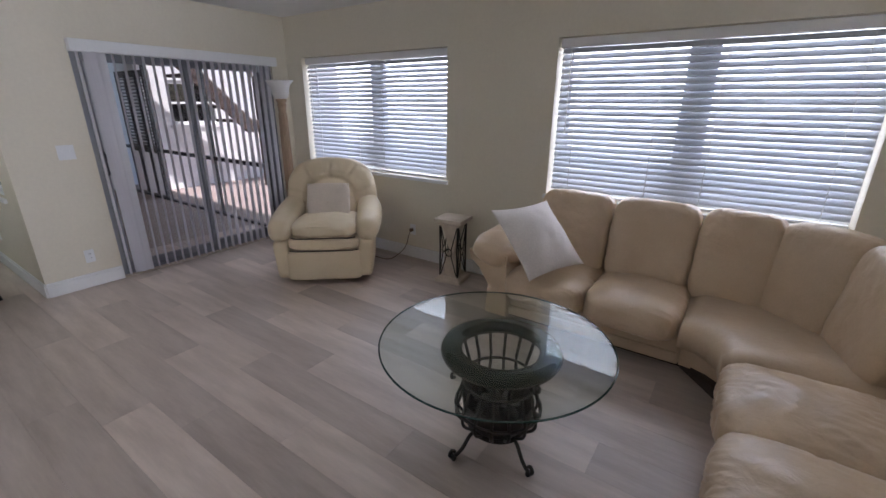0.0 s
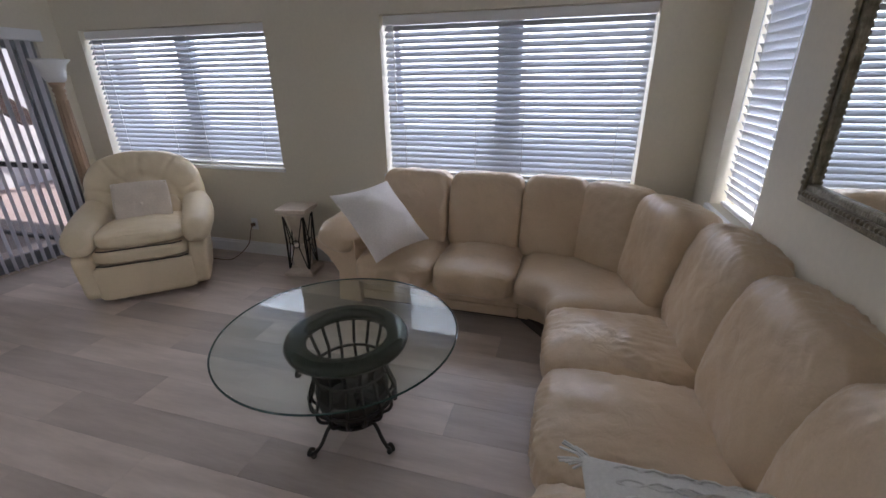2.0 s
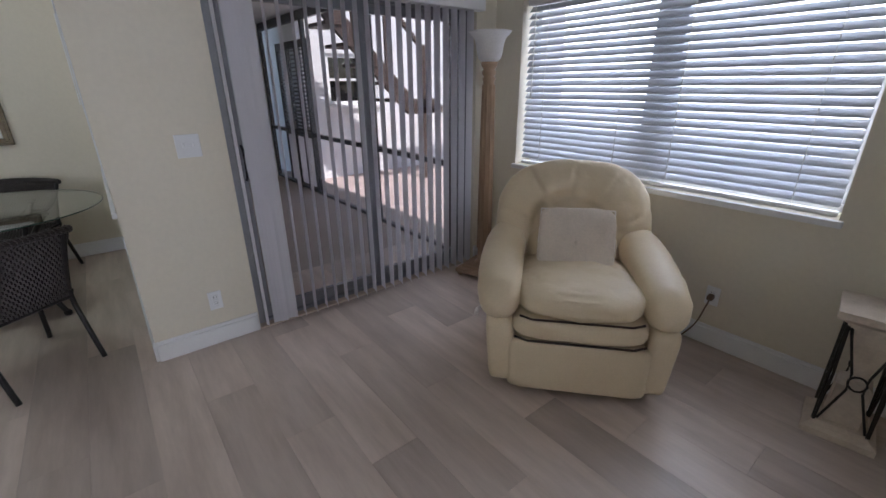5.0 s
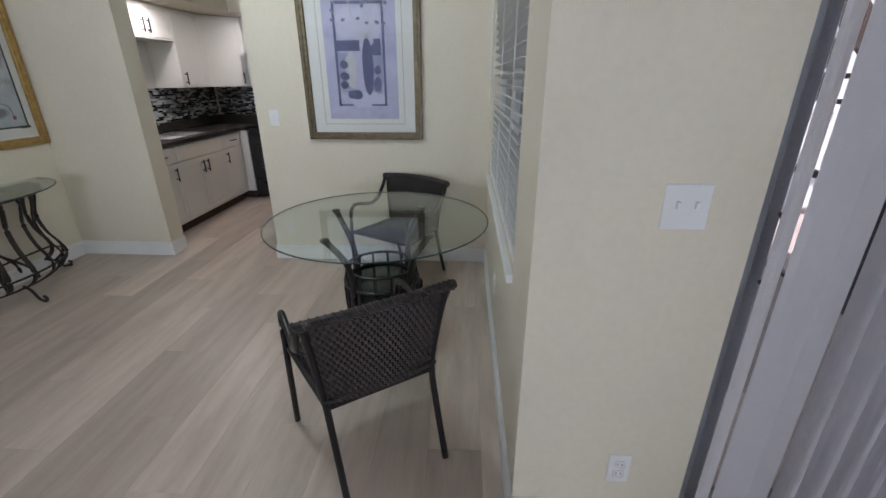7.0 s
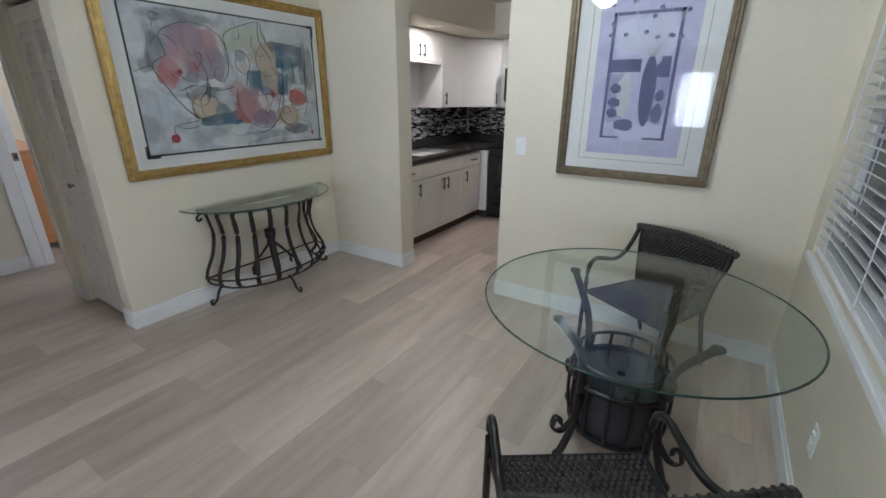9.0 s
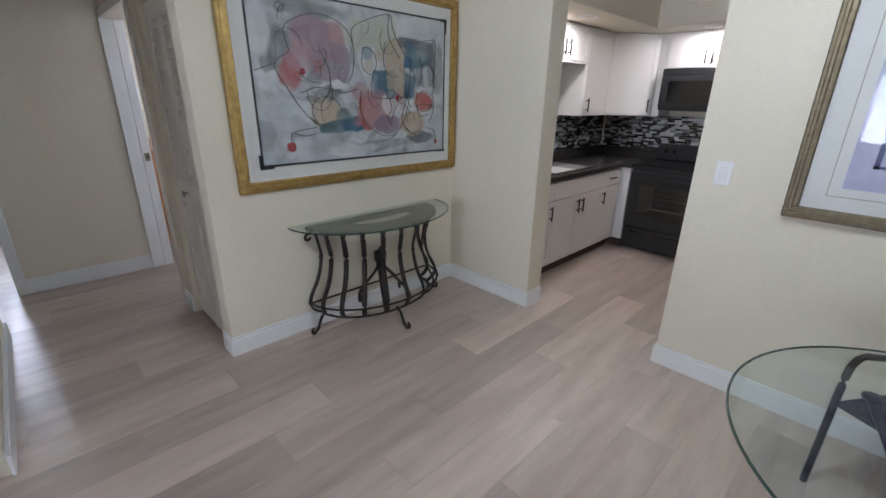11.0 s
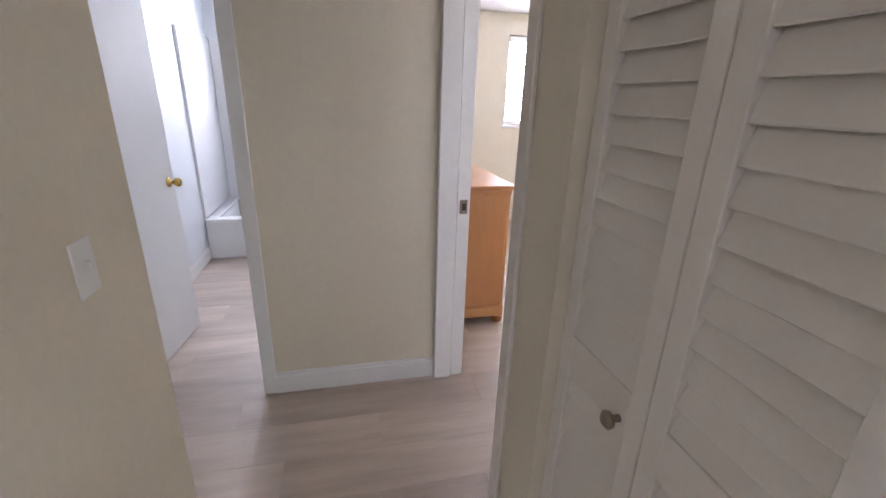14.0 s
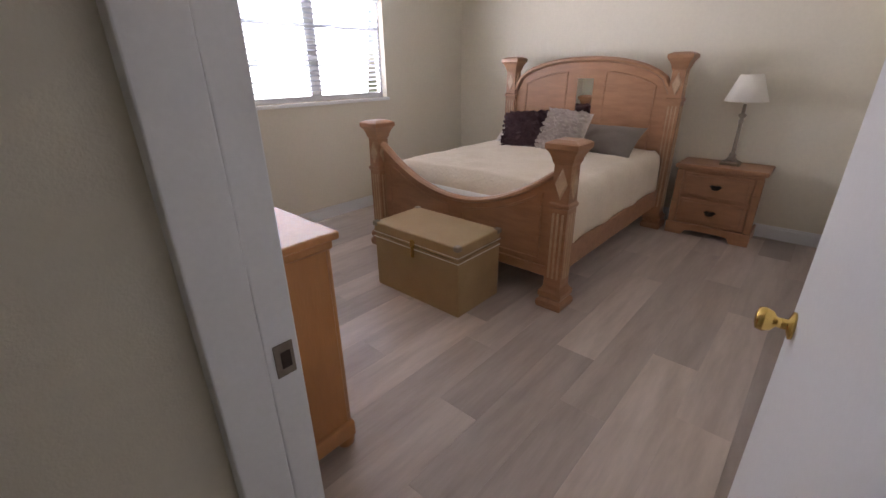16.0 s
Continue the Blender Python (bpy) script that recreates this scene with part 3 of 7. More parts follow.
# ---- sliding patio door and its vertical blind ----
door = thing("patio_door", pose(XW - 0.10, 2.72, 0), "aluminium sliding patio door with two glass leaves", "sliding door")
door["kind"] = "structure"
bm = bmesh.new()
bbox(bm, -0.06, 0.06, -0.92, -0.875, 0, 2.0, 0.003), bbox(bm, -0.06, 0.06, 0.875, 0.92, 0, 2.0, 0.003)
bbox(bm, -0.06, 0.06, -0.875, 0.875, 1.95, 2.0, 0.003), bbox(bm, -0.06, 0.06, -0.875, 0.875, 0.0, 0.03, 0.003)
bbox(bm, -0.02, -0.012, -0.875, 0.875, 0.03, 0.045), bbox(bm, 0.02, 0.028, -0.875, 0.875, 0.03, 0.045)
part("door_frame", bm, GREYMETAL, door)
for dx, y0, y1 in ((0.022, -0.874, 0.03), (-0.022, -0.03, 0.874)):
    leaf = bmesh.new()
    for a, b, c, d in ((y0, y1, 0.045, 0.11), (y0, y1, 1.89, 1.95), (y0, y0 + 0.05, 0.11, 1.89), (y1 - 0.05, y1, 0.11, 1.89)):
        bbox(leaf, dx - 0.018, dx + 0.018, a, b, c, d, 0.003)
    lf = part("leaf_frame", leaf, GREYMETAL, door)
    pn = part("pane", box(dx - 0.003, dx + 0.003, y0 + 0.05, y1 - 0.05, 0.11, 1.89), PANE, lf)
    pn.visible_shadow = False
bm = bmesh.new()
tube(bm, [(0.06, -0.84, 0.95), (0.085, -0.84, 0.97), (0.085, -0.84, 1.13), (0.06, -0.84, 1.15)], 0.008, 6)
part("pull_handle", bm, ALU, door)
structure("threshold", box(XW - 0.2, XW + 0.012, 1.80, 3.64, -0.004, 0.012, 0.003), STONE, "pale stone threshold under the sliding door")
vb = thing("vertical_blind", pose(XW + 0.065, 2.72, 0), "white vertical vane blind with turned vanes over the patio door", "blind")
part("head_rail", box(-0.06, 0.02, -0.93, 0.93, 1.953, 2.045, 0.006, 2), TRIM, vb, "white valance")
vane_me = None
spots = [(-0.885, 8, 0.045), (-0.80, 75, 0.089), (-0.735, 80, 0.089)]
spots += [(-0.64 + 0.0765 * i, -10 + 5 * noise.noise(Vector((i * 1.7, 0, 4))), 0.089) for i in range(20)]
for yv, turn, wv in spots:
    if vane_me is None or wv < 0.08:
        bm = bmesh.new()
        k = 4
        a = [bm.verts.new(((j / k - 0.5) * wv, 0.006 * (1 - (2 * j / k - 1) ** 2), z)) for z in (0.03, 1.955) for j in range(k + 1)]
        b = [bm.verts.new((v.co.x, v.co.y + 0.0012, v.co.z)) for v in a]
        for j in range(k):
            bm.faces.new((a[j], a[j + 1], a[k + 2 + j], a[k + 1 + j])), bm.faces.new((b[j + 1], b[j], b[k + 1 + j], b[k + 2 + j]))
        for j in (0, k):
            bm.faces.new((a[j], a[k + 1 + j], b[k + 1 + j], b[j]))
        v = part("vane", bm, VANE, vb)
        if wv > 0.08:
            vane_me = v.data
    else:
        v = new("vane", vane_me)
        v.parent = vb
    v.matrix_local = pose(-0.015, yv, 0, 0, 0, turn)


# ---- wall plates ----
def plate(name, m, w, h, kind_of, label):
    th = thing(name, m, label, name.replace("_", " "))
    part("cover_plate", box(-w / 2, w / 2, -0.006, 0, -h / 2, h / 2, 0.0025, 2), PLASTIC, th)
    if kind_of == "toggle":
        for k in ((-0.023, 0.023) if w > 0.1 else (0.0,)):
            part("toggle", box(k - 0.005, k + 0.005, -0.018, -0.006, -0.004, 0.016, 0.002), PLASTIC, th)
    elif kind_of == "rocker":
        part("rocker", box(-0.016, 0.016, -0.010, -0.006, -0.033, 0.033, 0.002), PLASTIC, th)
    else:
        for dz in (-0.02, 0.02):
            o = part("outlet_face", box(-0.017, 0.017, -0.009, -0.006, dz - 0.014, dz + 0.014, 0.004, 2), PLASTIC, th)
            bm = bmesh.new()
            bbox(bm, -0.008, -0.006, -0.0095, -0.009, dz - 0.003, dz + 0.006), bbox(bm, 0.006, 0.008, -0.0095, -0.009, dz - 0.003, dz + 0.006)
            part("slot", bm, GAPDARK, o)
    return th


plate("light_switch", pose(XW, 1.614, 1.175, 0, 0, 90), 0.116, 0.118, "toggle", "white double light switch on the beige pillar")
plate("wall_outlet", pose(XW, 1.58, 0.28, 0, 0, 90), 0.072, 0.115, "outlet", "white wall outlet low on the beige pillar")
plate("wall_outlet", pose(-2.02, YN, 0.31), 0.072, 0.115, "outlet", "white wall outlet behind the recliner")
plate("wall_outlet", pose(-5.05, 1.24, 0.36), 0.072, 0.115, "outlet", "white wall outlet under the dining window")
plate("light_switch", pose(-6.20, -0.443, 1.19, 0, 0, 90), 0.076, 0.122, "rocker", "white rocker switch beside the kitchen opening")
plate("light_switch", pose(-3.33, -3.30, 1.16, 0, 0, -90), 0.074, 0.12, "toggle", "white toggle switch on the hall wall")
plate("wall_outlet", pose(-7.55, -7.62, 0.42, 0, 0, 180), 0.072, 0.115, "outlet", "white wall outlet under the bedroom window")


# ---- living room: sectional sofa ----
sofa = thing("sectional_sofa", pose(0, 0, 0), "tan leather curved sectional sofa along two walls under the windows", "sofa")


def along(p, q, z, lean=0.0):
    """A pose midway between p and q: x from p to q, y to the back, z up, leaning back."""
    d = Vector((q[0] - p[0], q[1] - p[1], 0))
    return Matrix.Translation(((p[0] + q[0]) / 2, (p[1] + q[1]) / 2, z)) @ Matrix.Rotation(math.atan2(d.y, d.x), 4, "Z") @ Matrix.Rotation(radians(-lean), 4, "X")


base = bmesh.new()
bbox(base, -0.74, 0.62, 3.17, 3.76, 0.05, 0.30, 0.02, 2)
part("base", base, LEATHER, sofa)
kick = bmesh.new()
bbox(kick, -0.72, 0.62, 3.15, 3.3, 0.05, 0.13, 0.02, 2)
part("base_trim", kick, LEATHER, sofa)
corner_out = [(0.62, 3.17)] + [(0.62 + 0.30 * math.sin(a), 2.87 + 0.30 * math.cos(a)) for a in [radians(k) for k in (15, 30, 45, 60, 75)]] + [(0.92, 2.83), (1.66, 2.83), (1.66, 3.45), (1.35, 3.76), (0.62, 3.76)]
part("corner_base", prism(bmesh.new(), corner_out, 0.05, 0.30), LEATHER, sofa)
part("base", box(0.92, 1.66, 0.85, 2.83, 0.05, 0.30, 0.02, 2), LEATHER, sofa)
# near-black block, set back, filling the space from sofa base to floor
part("plinth", prism(bmesh.new(), [(-0.66, 3.24), (0.62, 3.24), (1.0, 2.8), (1.0, 0.9), (1.6, 0.9), (1.6, 3.7), (-0.66, 3.7)], 0.0, 0.06), GAPDARK, sofa)
for k, (x0, x1) in enumerate(((-0.555, 0.02), (0.02, 0.60))):
    part("seat_cushion", cushion(bmesh.new(), x1 - x0 + 0.005, 0.74, 0.20, pose((x0 + x1) / 2, 3.36, 0.332), 5, 44, 0.035, 0.006, k * 7.0, 0.0, 0.006), LEATHER, sofa, smooth=True)
# curved corner seat
cs = bmesh.new()
inner = [(0.60, 2.99)] + [(0.60 + 0.22 * math.sin(radians(a)), 2.77 + 0.22 * math.cos(radians(a))) for a in (20, 45, 70)] + [(0.82, 2.74)]
outer = [(0.60, 3.70), (0.93, 3.66), (1.24, 3.47), (1.42, 3.15), (1.48, 2.77)]
rows = 10
grid_lo, grid_hi = [], []
for i in range(len(inner) * 3 - 2):
    f = i / 3
    j = min(int(f), len(inner) - 2)
    u = f - j
    a = Vector(inner[j]).lerp(Vector(inner[j + 1]), u)
    b = Vector(outer[j]).lerp(Vector(outer[j + 1]), u)
    hi, lo = [], []
    for k in range(rows + 1):
        v = k / rows
        p = a.lerp(b, v)
        edge = max(abs(2 * v - 1) ** 8, abs(2 * i / (len(inner) * 3 - 3) - 1) ** 10)
        z = 0.435 - 0.055 * edge + 0.006 * noise.noise(Vector((p.x * 12, p.y * 12, 3))) + 0.004 * noise.noise(Vector((p.x * 30, p.y * 18, 9)))
        hi.append(cs.verts.new((p.x, p.y, z)))
        lo.append(cs.verts.new((p.x, p.y + 0.01, 0.255)))
    grid_hi.append(hi), grid_lo.append(lo)
for g, flip in ((grid_hi, False), (grid_lo, True)):
    for r0, r1 in zip(g, g[1:]):
        for k in range(rows):
            cs.faces.new((r0[k], r1[k], r1[k + 1], r0[k + 1]))
for r in (0, -1):
    for k in range(rows):
        cs.faces.new((grid_hi[r][k], grid_hi[r][k + 1], grid_lo[r][k + 1], grid_lo[r][k]))
for k in (0, rows):
    for i in range(len(grid_hi) - 1):
        cs.faces.new((grid_hi[i][k], grid_hi[i + 1][k], grid_lo[i + 1][k], grid_lo[i][k]))
part("corner_seat_cushion", cs, LEATHER, sofa, smooth=True)
for k, (y0, y1) in enumerate(((2.19, 2.745), (1.60, 2.19), (1.06, 1.60))):
    part("seat_cushion", cushion(bmesh.new(), 0.72, y1 - y0 + 0.008, 0.21, pose(1.175, (y0 + y1) / 2, 0.335), 5, 52, 0.04, 0.007, 20 + k * 5.0, 0.0, 0.011), LEATHER, sofa, smooth=True)
backs = [((-0.53, 3.66), (0.01, 3.66)), ((0.01, 3.66), (0.57, 3.66)), ((0.57, 3.66), (1.02, 3.60)), ((1.01, 3.62), (1.36, 3.33)), ((1.36, 3.36), (1.50, 2.86)),
         ((1.51, 2.86), (1.53, 2.25)), ((1.53, 2.25), (1.54, 1.66)), ((1.54, 1.66), (1.54, 1.08))]
for k, (p, q) in enumerate(backs):
    w = math.dist(p, q)
    soft = k > 4
    bc = cushion(bmesh.new(), w + (0.07 if soft else -0.006), 0.30 if soft else 0.30, 0.66 if soft else 0.62, along(p, q, 0.645, 12 if soft else 10) @ pose(0, 0.06 if soft else 0.01, 0), 3.4 if soft else 5.6, 48 if soft else 36, 0.0, 0.007, 50 + k * 3.3, 0.0, 0.009 if soft else 0.005, True)
    part("back_cushion", bc, LEATHER, sofa, smooth=True)
bk = bmesh.new()
bbox(bk, -0.56, 1.0, 3.70, 3.82, 0.05, 0.82, 0.04, 2)
part("back_frame", bk, LEATHER, sofa)
part("back_frame", prism(bmesh.new(), [(1.0, 3.70), (1.40, 3.42), (1.58, 2.86), (1.69, 2.86), (1.69, 3.3), (1.45, 3.66), (1.05, 3.82), (1.0, 3.82)], 0.05, 0.80), LEATHER, sofa)
part("back_frame", box(1.58, 1.69, 0.86, 2.86, 0.05, 0.82, 0.04, 2), LEATHER, sofa)
for y0, turn in ((None, 0), (0.86, 1)):
    arm = bmesh.new()
    prof = [(-0.72, 0.05), (-0.70, 0.28), (-0.78, 0.40), (-0.86, 0.47), (-0.87, 0.53), (-0.56, 0.53), (-0.54, 0.05)]
    if not turn:
        prism(arm, prof, 3.10, 3.76, "y")
        part("arm", arm, LEATHER, sofa)
        part("arm_pad", cushion(bmesh.new(), 0.37, 0.74, 0.21, pose(-0.70, 3.40, 0.53, 0, 14, 0), 2.8, 12, 0.0, 0.012, 81), LEATHER, sofa, smooth=True)
    else:
        part("arm", box(0.86, 1.66, 0.78, 1.04, 0.05, 0.52, 0.05, 3), LEATHER, sofa)
        part("arm_pad", cushion(bmesh.new(), 0.78, 0.33, 0.2, pose(1.22, 0.90, 0.54), 2.8, 12, 0.0, 0.012, 91), LEATHER, sofa, smooth=True)
# dark bars stand in for the contact shade between back cushions
for (p, q) in backs[:3]:
    shade_bar = bmesh.new()
    tube(shade_bar, [(q[0], q[1] - 0.05, 0.44), (q[0] + 0.003, q[1] - 0.02, 0.66), (q[0] + 0.006, q[1] + 0.01, 0.84)], 0.006, 5)
    part("seam", shade_bar, GAPDARK, sofa)

# ---- pillows on the sofa ----
solid("throw_pillow", pillow(0.54, 0.54, 0.22, n=30, wrinkle=0.014, seed=4, edge=0.08, full=0.85), LINEN,
      "plain cream square throw pillow leaning on the sofa arm", "pillow", pose(-0.338, 3.123, 0.712, 44.6, -0.1, 70.3), True)
kp = thing("knit_pillow", pose(1.27, 1.345, 0.52, 14, 4, 4), "white cable-knit pillow with corner tassels on the sofa seat", "pillow")
part("pillow_body", pillow(0.60, 0.44, 0.17, seed=14), KNIT, kp, smooth=True)
for row in range(-4, 5):
    bm = bmesh.new()
    for s in (0, math.pi):
        tube(bm, [(x / 40 - 0.22, row * 0.045 + 0.011 * math.sin(x * 1.15 + s), 0.089 * (max(0, (1 - abs((x / 40 - 0.22) / 0.28) ** 2.4) * (1 - abs(row * 0.045 / 0.21) ** 2.4)) ** 0.55) + 0.003) for x in range(0, 18)], 0.0042, 5)
    part("cable_stitch", bm, KNIT, kp, smooth=True)
for cx, cy in ((-0.27, 0.2), (-0.27, -0.2), (0.27, 0.2), (0.27, -0.2)):
    bm = bmesh.new()
    for k in range(16):
        a = k * 2.4
        d = Vector((math.copysign(0.055, cx) + 0.03 * math.cos(a), math.copysign(0.03, cy) + 0.035 * math.sin(a), -0.03 + 0.02 * math.sin(k)))
        tube(bm, [(cx, cy, 0), Vector((cx, cy, 0.012)) + d * 0.5, Vector((cx, cy, 0)) + d], 0.004, 4)
    part("tassel", bm, KNIT, kp)

# ---- recliner ----
rc = thing("recliner", pose(-2.50, 3.14, 0, 0, 0, 41), "cream leather recliner with rounded back beside the sliding door", "armchair")
part("swivel_base", lathe(bmesh.new(), [(0.33, 0.0), (0.34, 0.02), (0.30, 0.05)], 28), GAPDARK, rc)
body = bmesh.new()
outl = [(-0.40, -0.30), (-0.42, 0.05), (-0.36, 0.33), (-0.2, 0.42), (0.2, 0.42), (0.36, 0.33), (0.42, 0.05), (0.40, -0.30)]
prism(body, outl, 0.05, 0.42)
bmesh.ops.bevel(body, geom=body.edges[:], offset=0.03, segments=3, affect="EDGES")
part("body", body, CREAM, rc, smooth=True)
part("footrest", cushion(bmesh.new(), 0.655, 0.14, 0.275, pose(0, -0.405, 0.19), 11, 14, 0, 0.003, 2), CREAM, rc, smooth=True)
part("seat_front", cushion(bmesh.new(), 0.635, 0.32, 0.125, pose(0, -0.325, 0.388), 4.0, 20, 0.0, 0.005, 5), CREAM, rc, smooth=True)
part("seat_cushion", cushion(bmesh.new(), 0.62, 0.74, 0.14, pose(0, -0.115, 0.485, -3), 3.6, 36, 0.03, 0.007, 8, 0.0, 0.008), CREAM, rc, smooth=True)


def soft_arm(s):
    """A stuffed arm that swells from the back and droops over the front."""
    bm = bmesh.new()
    spine = curve_pts([(s * 0.345, 0.34, 0.59), (s * 0.375, 0.20, 0.575), (s * 0.39, 0.02, 0.545), (s * 0.39, -0.20, 0.52), (s * 0.385, -0.35, 0.50), (s * 0.38, -0.455, 0.465)], 6)
    m, seg, rings = len(spine), 22, []
    for i, p in enumerate(spine):
        t = i / (m - 1)
        cap = min(1.0, math.sqrt(max(0.002, 1 - max(0.0, (t - 0.80) / 0.20) ** 2)))
        rx, rz = (0.100 + 0.020 * math.sin(math.pi * min(1, t * 1.15))) * cap, (0.112 - 0.030 * t) * cap
        ring = []
        for k in range(seg):
            a = 2 * math.pi * k / seg
            c, q = math.cos(a), math.sin(a)
            w = 1 + 0.05 * noise.noise(Vector((p.y * 11 + s, a * 1.6, 3))) + 0.05 * max(0.0, t - 0.6) * math.sin(9 * a + 4 * p.y)
            x = p.x + rx * w * math.copysign(abs(c) ** 0.8, c)
            ring.append(bm.verts.new((x, p.y + 0.35 * q * rz * max(0.0, t - 0.6), p.z + rz * w * math.copysign(abs(q) ** 0.8, q))))
        rings.append(ring)
    for a, b in zip(rings, rings[1:]):
        for k in range(seg):
            bm.faces.new((a[k], a[(k + 1) % seg], b[(k + 1) % seg], b[k]))
    bm.faces.new(rings[0][::-1]), bm.faces.new(rings[-1])
    return bm


for s in (-1, 1):
    side = cushion(bmesh.new(), 0.145, 0.82, 0.37, pose(s * 0.378, -0.055, 0.24), 8, 16, 0, 0.004, 9 + s)
    for v in side.verts:
        v.co.x -= s * 0.10 * max(0.0, v.co.y) ** 2 / 0.12 + s * 0.035 * (1 - min(1.0, v.co.z / 0.4))
    part("side_panel", side, CREAM, rc, smooth=True)
    part("arm_pad", soft_arm(s), CREAM, rc, smooth=True)
# dark bars drawn as the shade in the gaps under the seat front
for z, w, y in ((0.327, 0.30, -0.468), (0.441, 0.28, -0.462)):
    part("seam", tube(bmesh.new(), [(-w, y + 0.03, z), (-w * 0.8, y, z), (w * 0.8, y, z), (w, y + 0.03, z)], 0.006, 6), GAPDARK, rc)


def dome_back():
    """Rounded backrest, gathered in pleats that fan out to its rim."""
    bm = cushion(bmesh.new(), 0.90, 0.27, 0.82, Matrix.Identity(4), 2.7, 46, 0, 0.007, 41)
    for v in bm.verts:
        u, w = v.co.x / 0.45, (v.co.z + 0.02) / 0.41
        r = math.hypot(u, w)
        if v.co.y < 0.06 and w > -0.35:
            a = math.atan2(u, w)
            fold = (1 - min(1.0, abs(math.sin(a * 5.2 + 0.8 * noise.noise(Vector((u * 2, w * 2, 6))))) * 2.4)) ** 2
            v.co.y += 0.020 * fold * max(0.0, min(1.0, (r - 0.30) / 0.3)) * (0.6 + 0.6 * noise.noise(Vector((a * 2, 2, 1))))
            v.co.y += 0.035 * math.exp(-((r - 0.52) / 0.09) ** 2) * (1 if w > 0 else 0.4)
    return bm


bkm = dome_back()
bmesh.ops.transform(bkm, matrix=pose(0, 0.315, 0.645, -13, 0, 0), verts=bkm.verts[:])
part("backrest", bkm, CREAM, rc, smooth=True)
part("back_pad", cushion(bmesh.new(), 0.50, 0.17, 0.30, pose(0, 0.20, 0.56, -12, 0, 0), 3.0, 30, 0, 0.010, 47, 0.0, 0.008, True), CREAM, rc, smooth=True)
part("recline_lever", tube(bmesh.new(), curve_pts([(-0.47, -0.02, 0.25), (-0.50, -0.04, 0.25), (-0.515, -0.10, 0.27), (-0.515, -0.16, 0.275)], 5), 0.012, 8), LINEN, rc, "pale recline lever")

tp = thing("tufted_pillow", rc.matrix_world @ pose(0.0, 0.035, 0.655, 70, 0, 0), "beige square pillow with one button, on the recliner", "pillow")
part("pillow_body", cushion(bmesh.new(), 0.40, 0.37, 0.12, Matrix.Identity(4), 7.0, 24, 0.0, 0.006, 61, 0.4), TUFT, tp, smooth=True)
part("button", lathe(bmesh.new(), [(0.015, 0), (0.013, 0.008), (0.004, 0.012)], 12, (0, 0, 0.058)), TUFT, tp)
bm = bmesh.new()
rim = [(0.193 * sx, 0.178 * sy, 0.012) for sx, sy in ((-1, -1), (0, -1.03), (1, -1), (1.03, 0), (1, 1), (0, 1.03), (-1, 1), (-1.03, 0))]
tube(bm, rim, 0.006, 5, closed=True)
part("piping", bm, LINEN, tp)
for s in (-1, 1):
    bm = bmesh.new()
    tube(bm, [(-0.17, s * 0.06, 0.056), (0, s * 0.05, 0.061), (0.17, s * 0.06, 0.056)], 0.003, 4)
    tube(bm, [(s * 0.06, -0.16, 0.056), (s * 0.05, 0, 0.061), (s * 0.06, 0.16, 0.056)], 0.003, 4)
    part("stitch_line", bm, TUFT, tp)

# ---- floor lamp ----
fl = thing("floor_lamp", pose(-3.60, 3.52, 0, 0, 0, 18), "torchiere floor lamp with tan wooden column and frosted glass bowl", "floor lamp")
bm = bmesh.new()
lathe(bm, [(0.165, 0.03), (0.17, 0.045), (0.165, 0.062), (0.13, 0.068), (0.125, 0.085), (0.085, 0.09)], sq=4)
part("base", bm, LAMPWOOD, fl)
for sx in (-1, 1):
    for sy in (-1, 1):
        part("foot", lathe(bmesh.new(), [(0.012, 0), (0.02, 0.008), (0.02, 0.02), (0.014, 0.032)], 10, (sx * 0.14, sy * 0.14, 0)), LAMPWOOD, fl)
part("column", lathe(bmesh.new(), [(0.075, 0.085), (0.075, 0.10), (0.055, 0.12), (0.05, 0.20), (0.052, 0.5), (0.046, 1.1), (0.04, 1.48), (0.048, 1.50), (0.036, 1.515), (0.05, 1.53), (0.05, 1.55), (0.04, 1.56), (0.056, 1.585), (0.06, 1.605), (0.05, 1.61)], 20), LAMPWOOD, fl, smooth=True)
for k in range(10):
    flutes = bmesh.new()
    a = 2 * math.pi * k / 10
    tube(flutes, [(0.052 * math.cos(a), 0.052 * math.sin(a), 0.22), (0.046 * math.cos(a), 0.046 * math.sin(a), 1.1), (0.04 * math.cos(a), 0.04 * math.sin(a), 1.46)], 0.007, 5)
    part("fluting", flutes, LAMPWOOD, fl)
part("bowl_shade", lathe(bmesh.new(), [(0.05, 1.608), (0.075, 1.625), (0.088, 1.66), (0.094, 1.71), (0.108, 1.755), (0.14, 1.788), (0.15, 1.80), (0.142, 1.798), (0.10, 1.755), (0.085, 1.70), (0.06, 1.64)], 32), FROST, fl, "frosted white glass bowl", True)

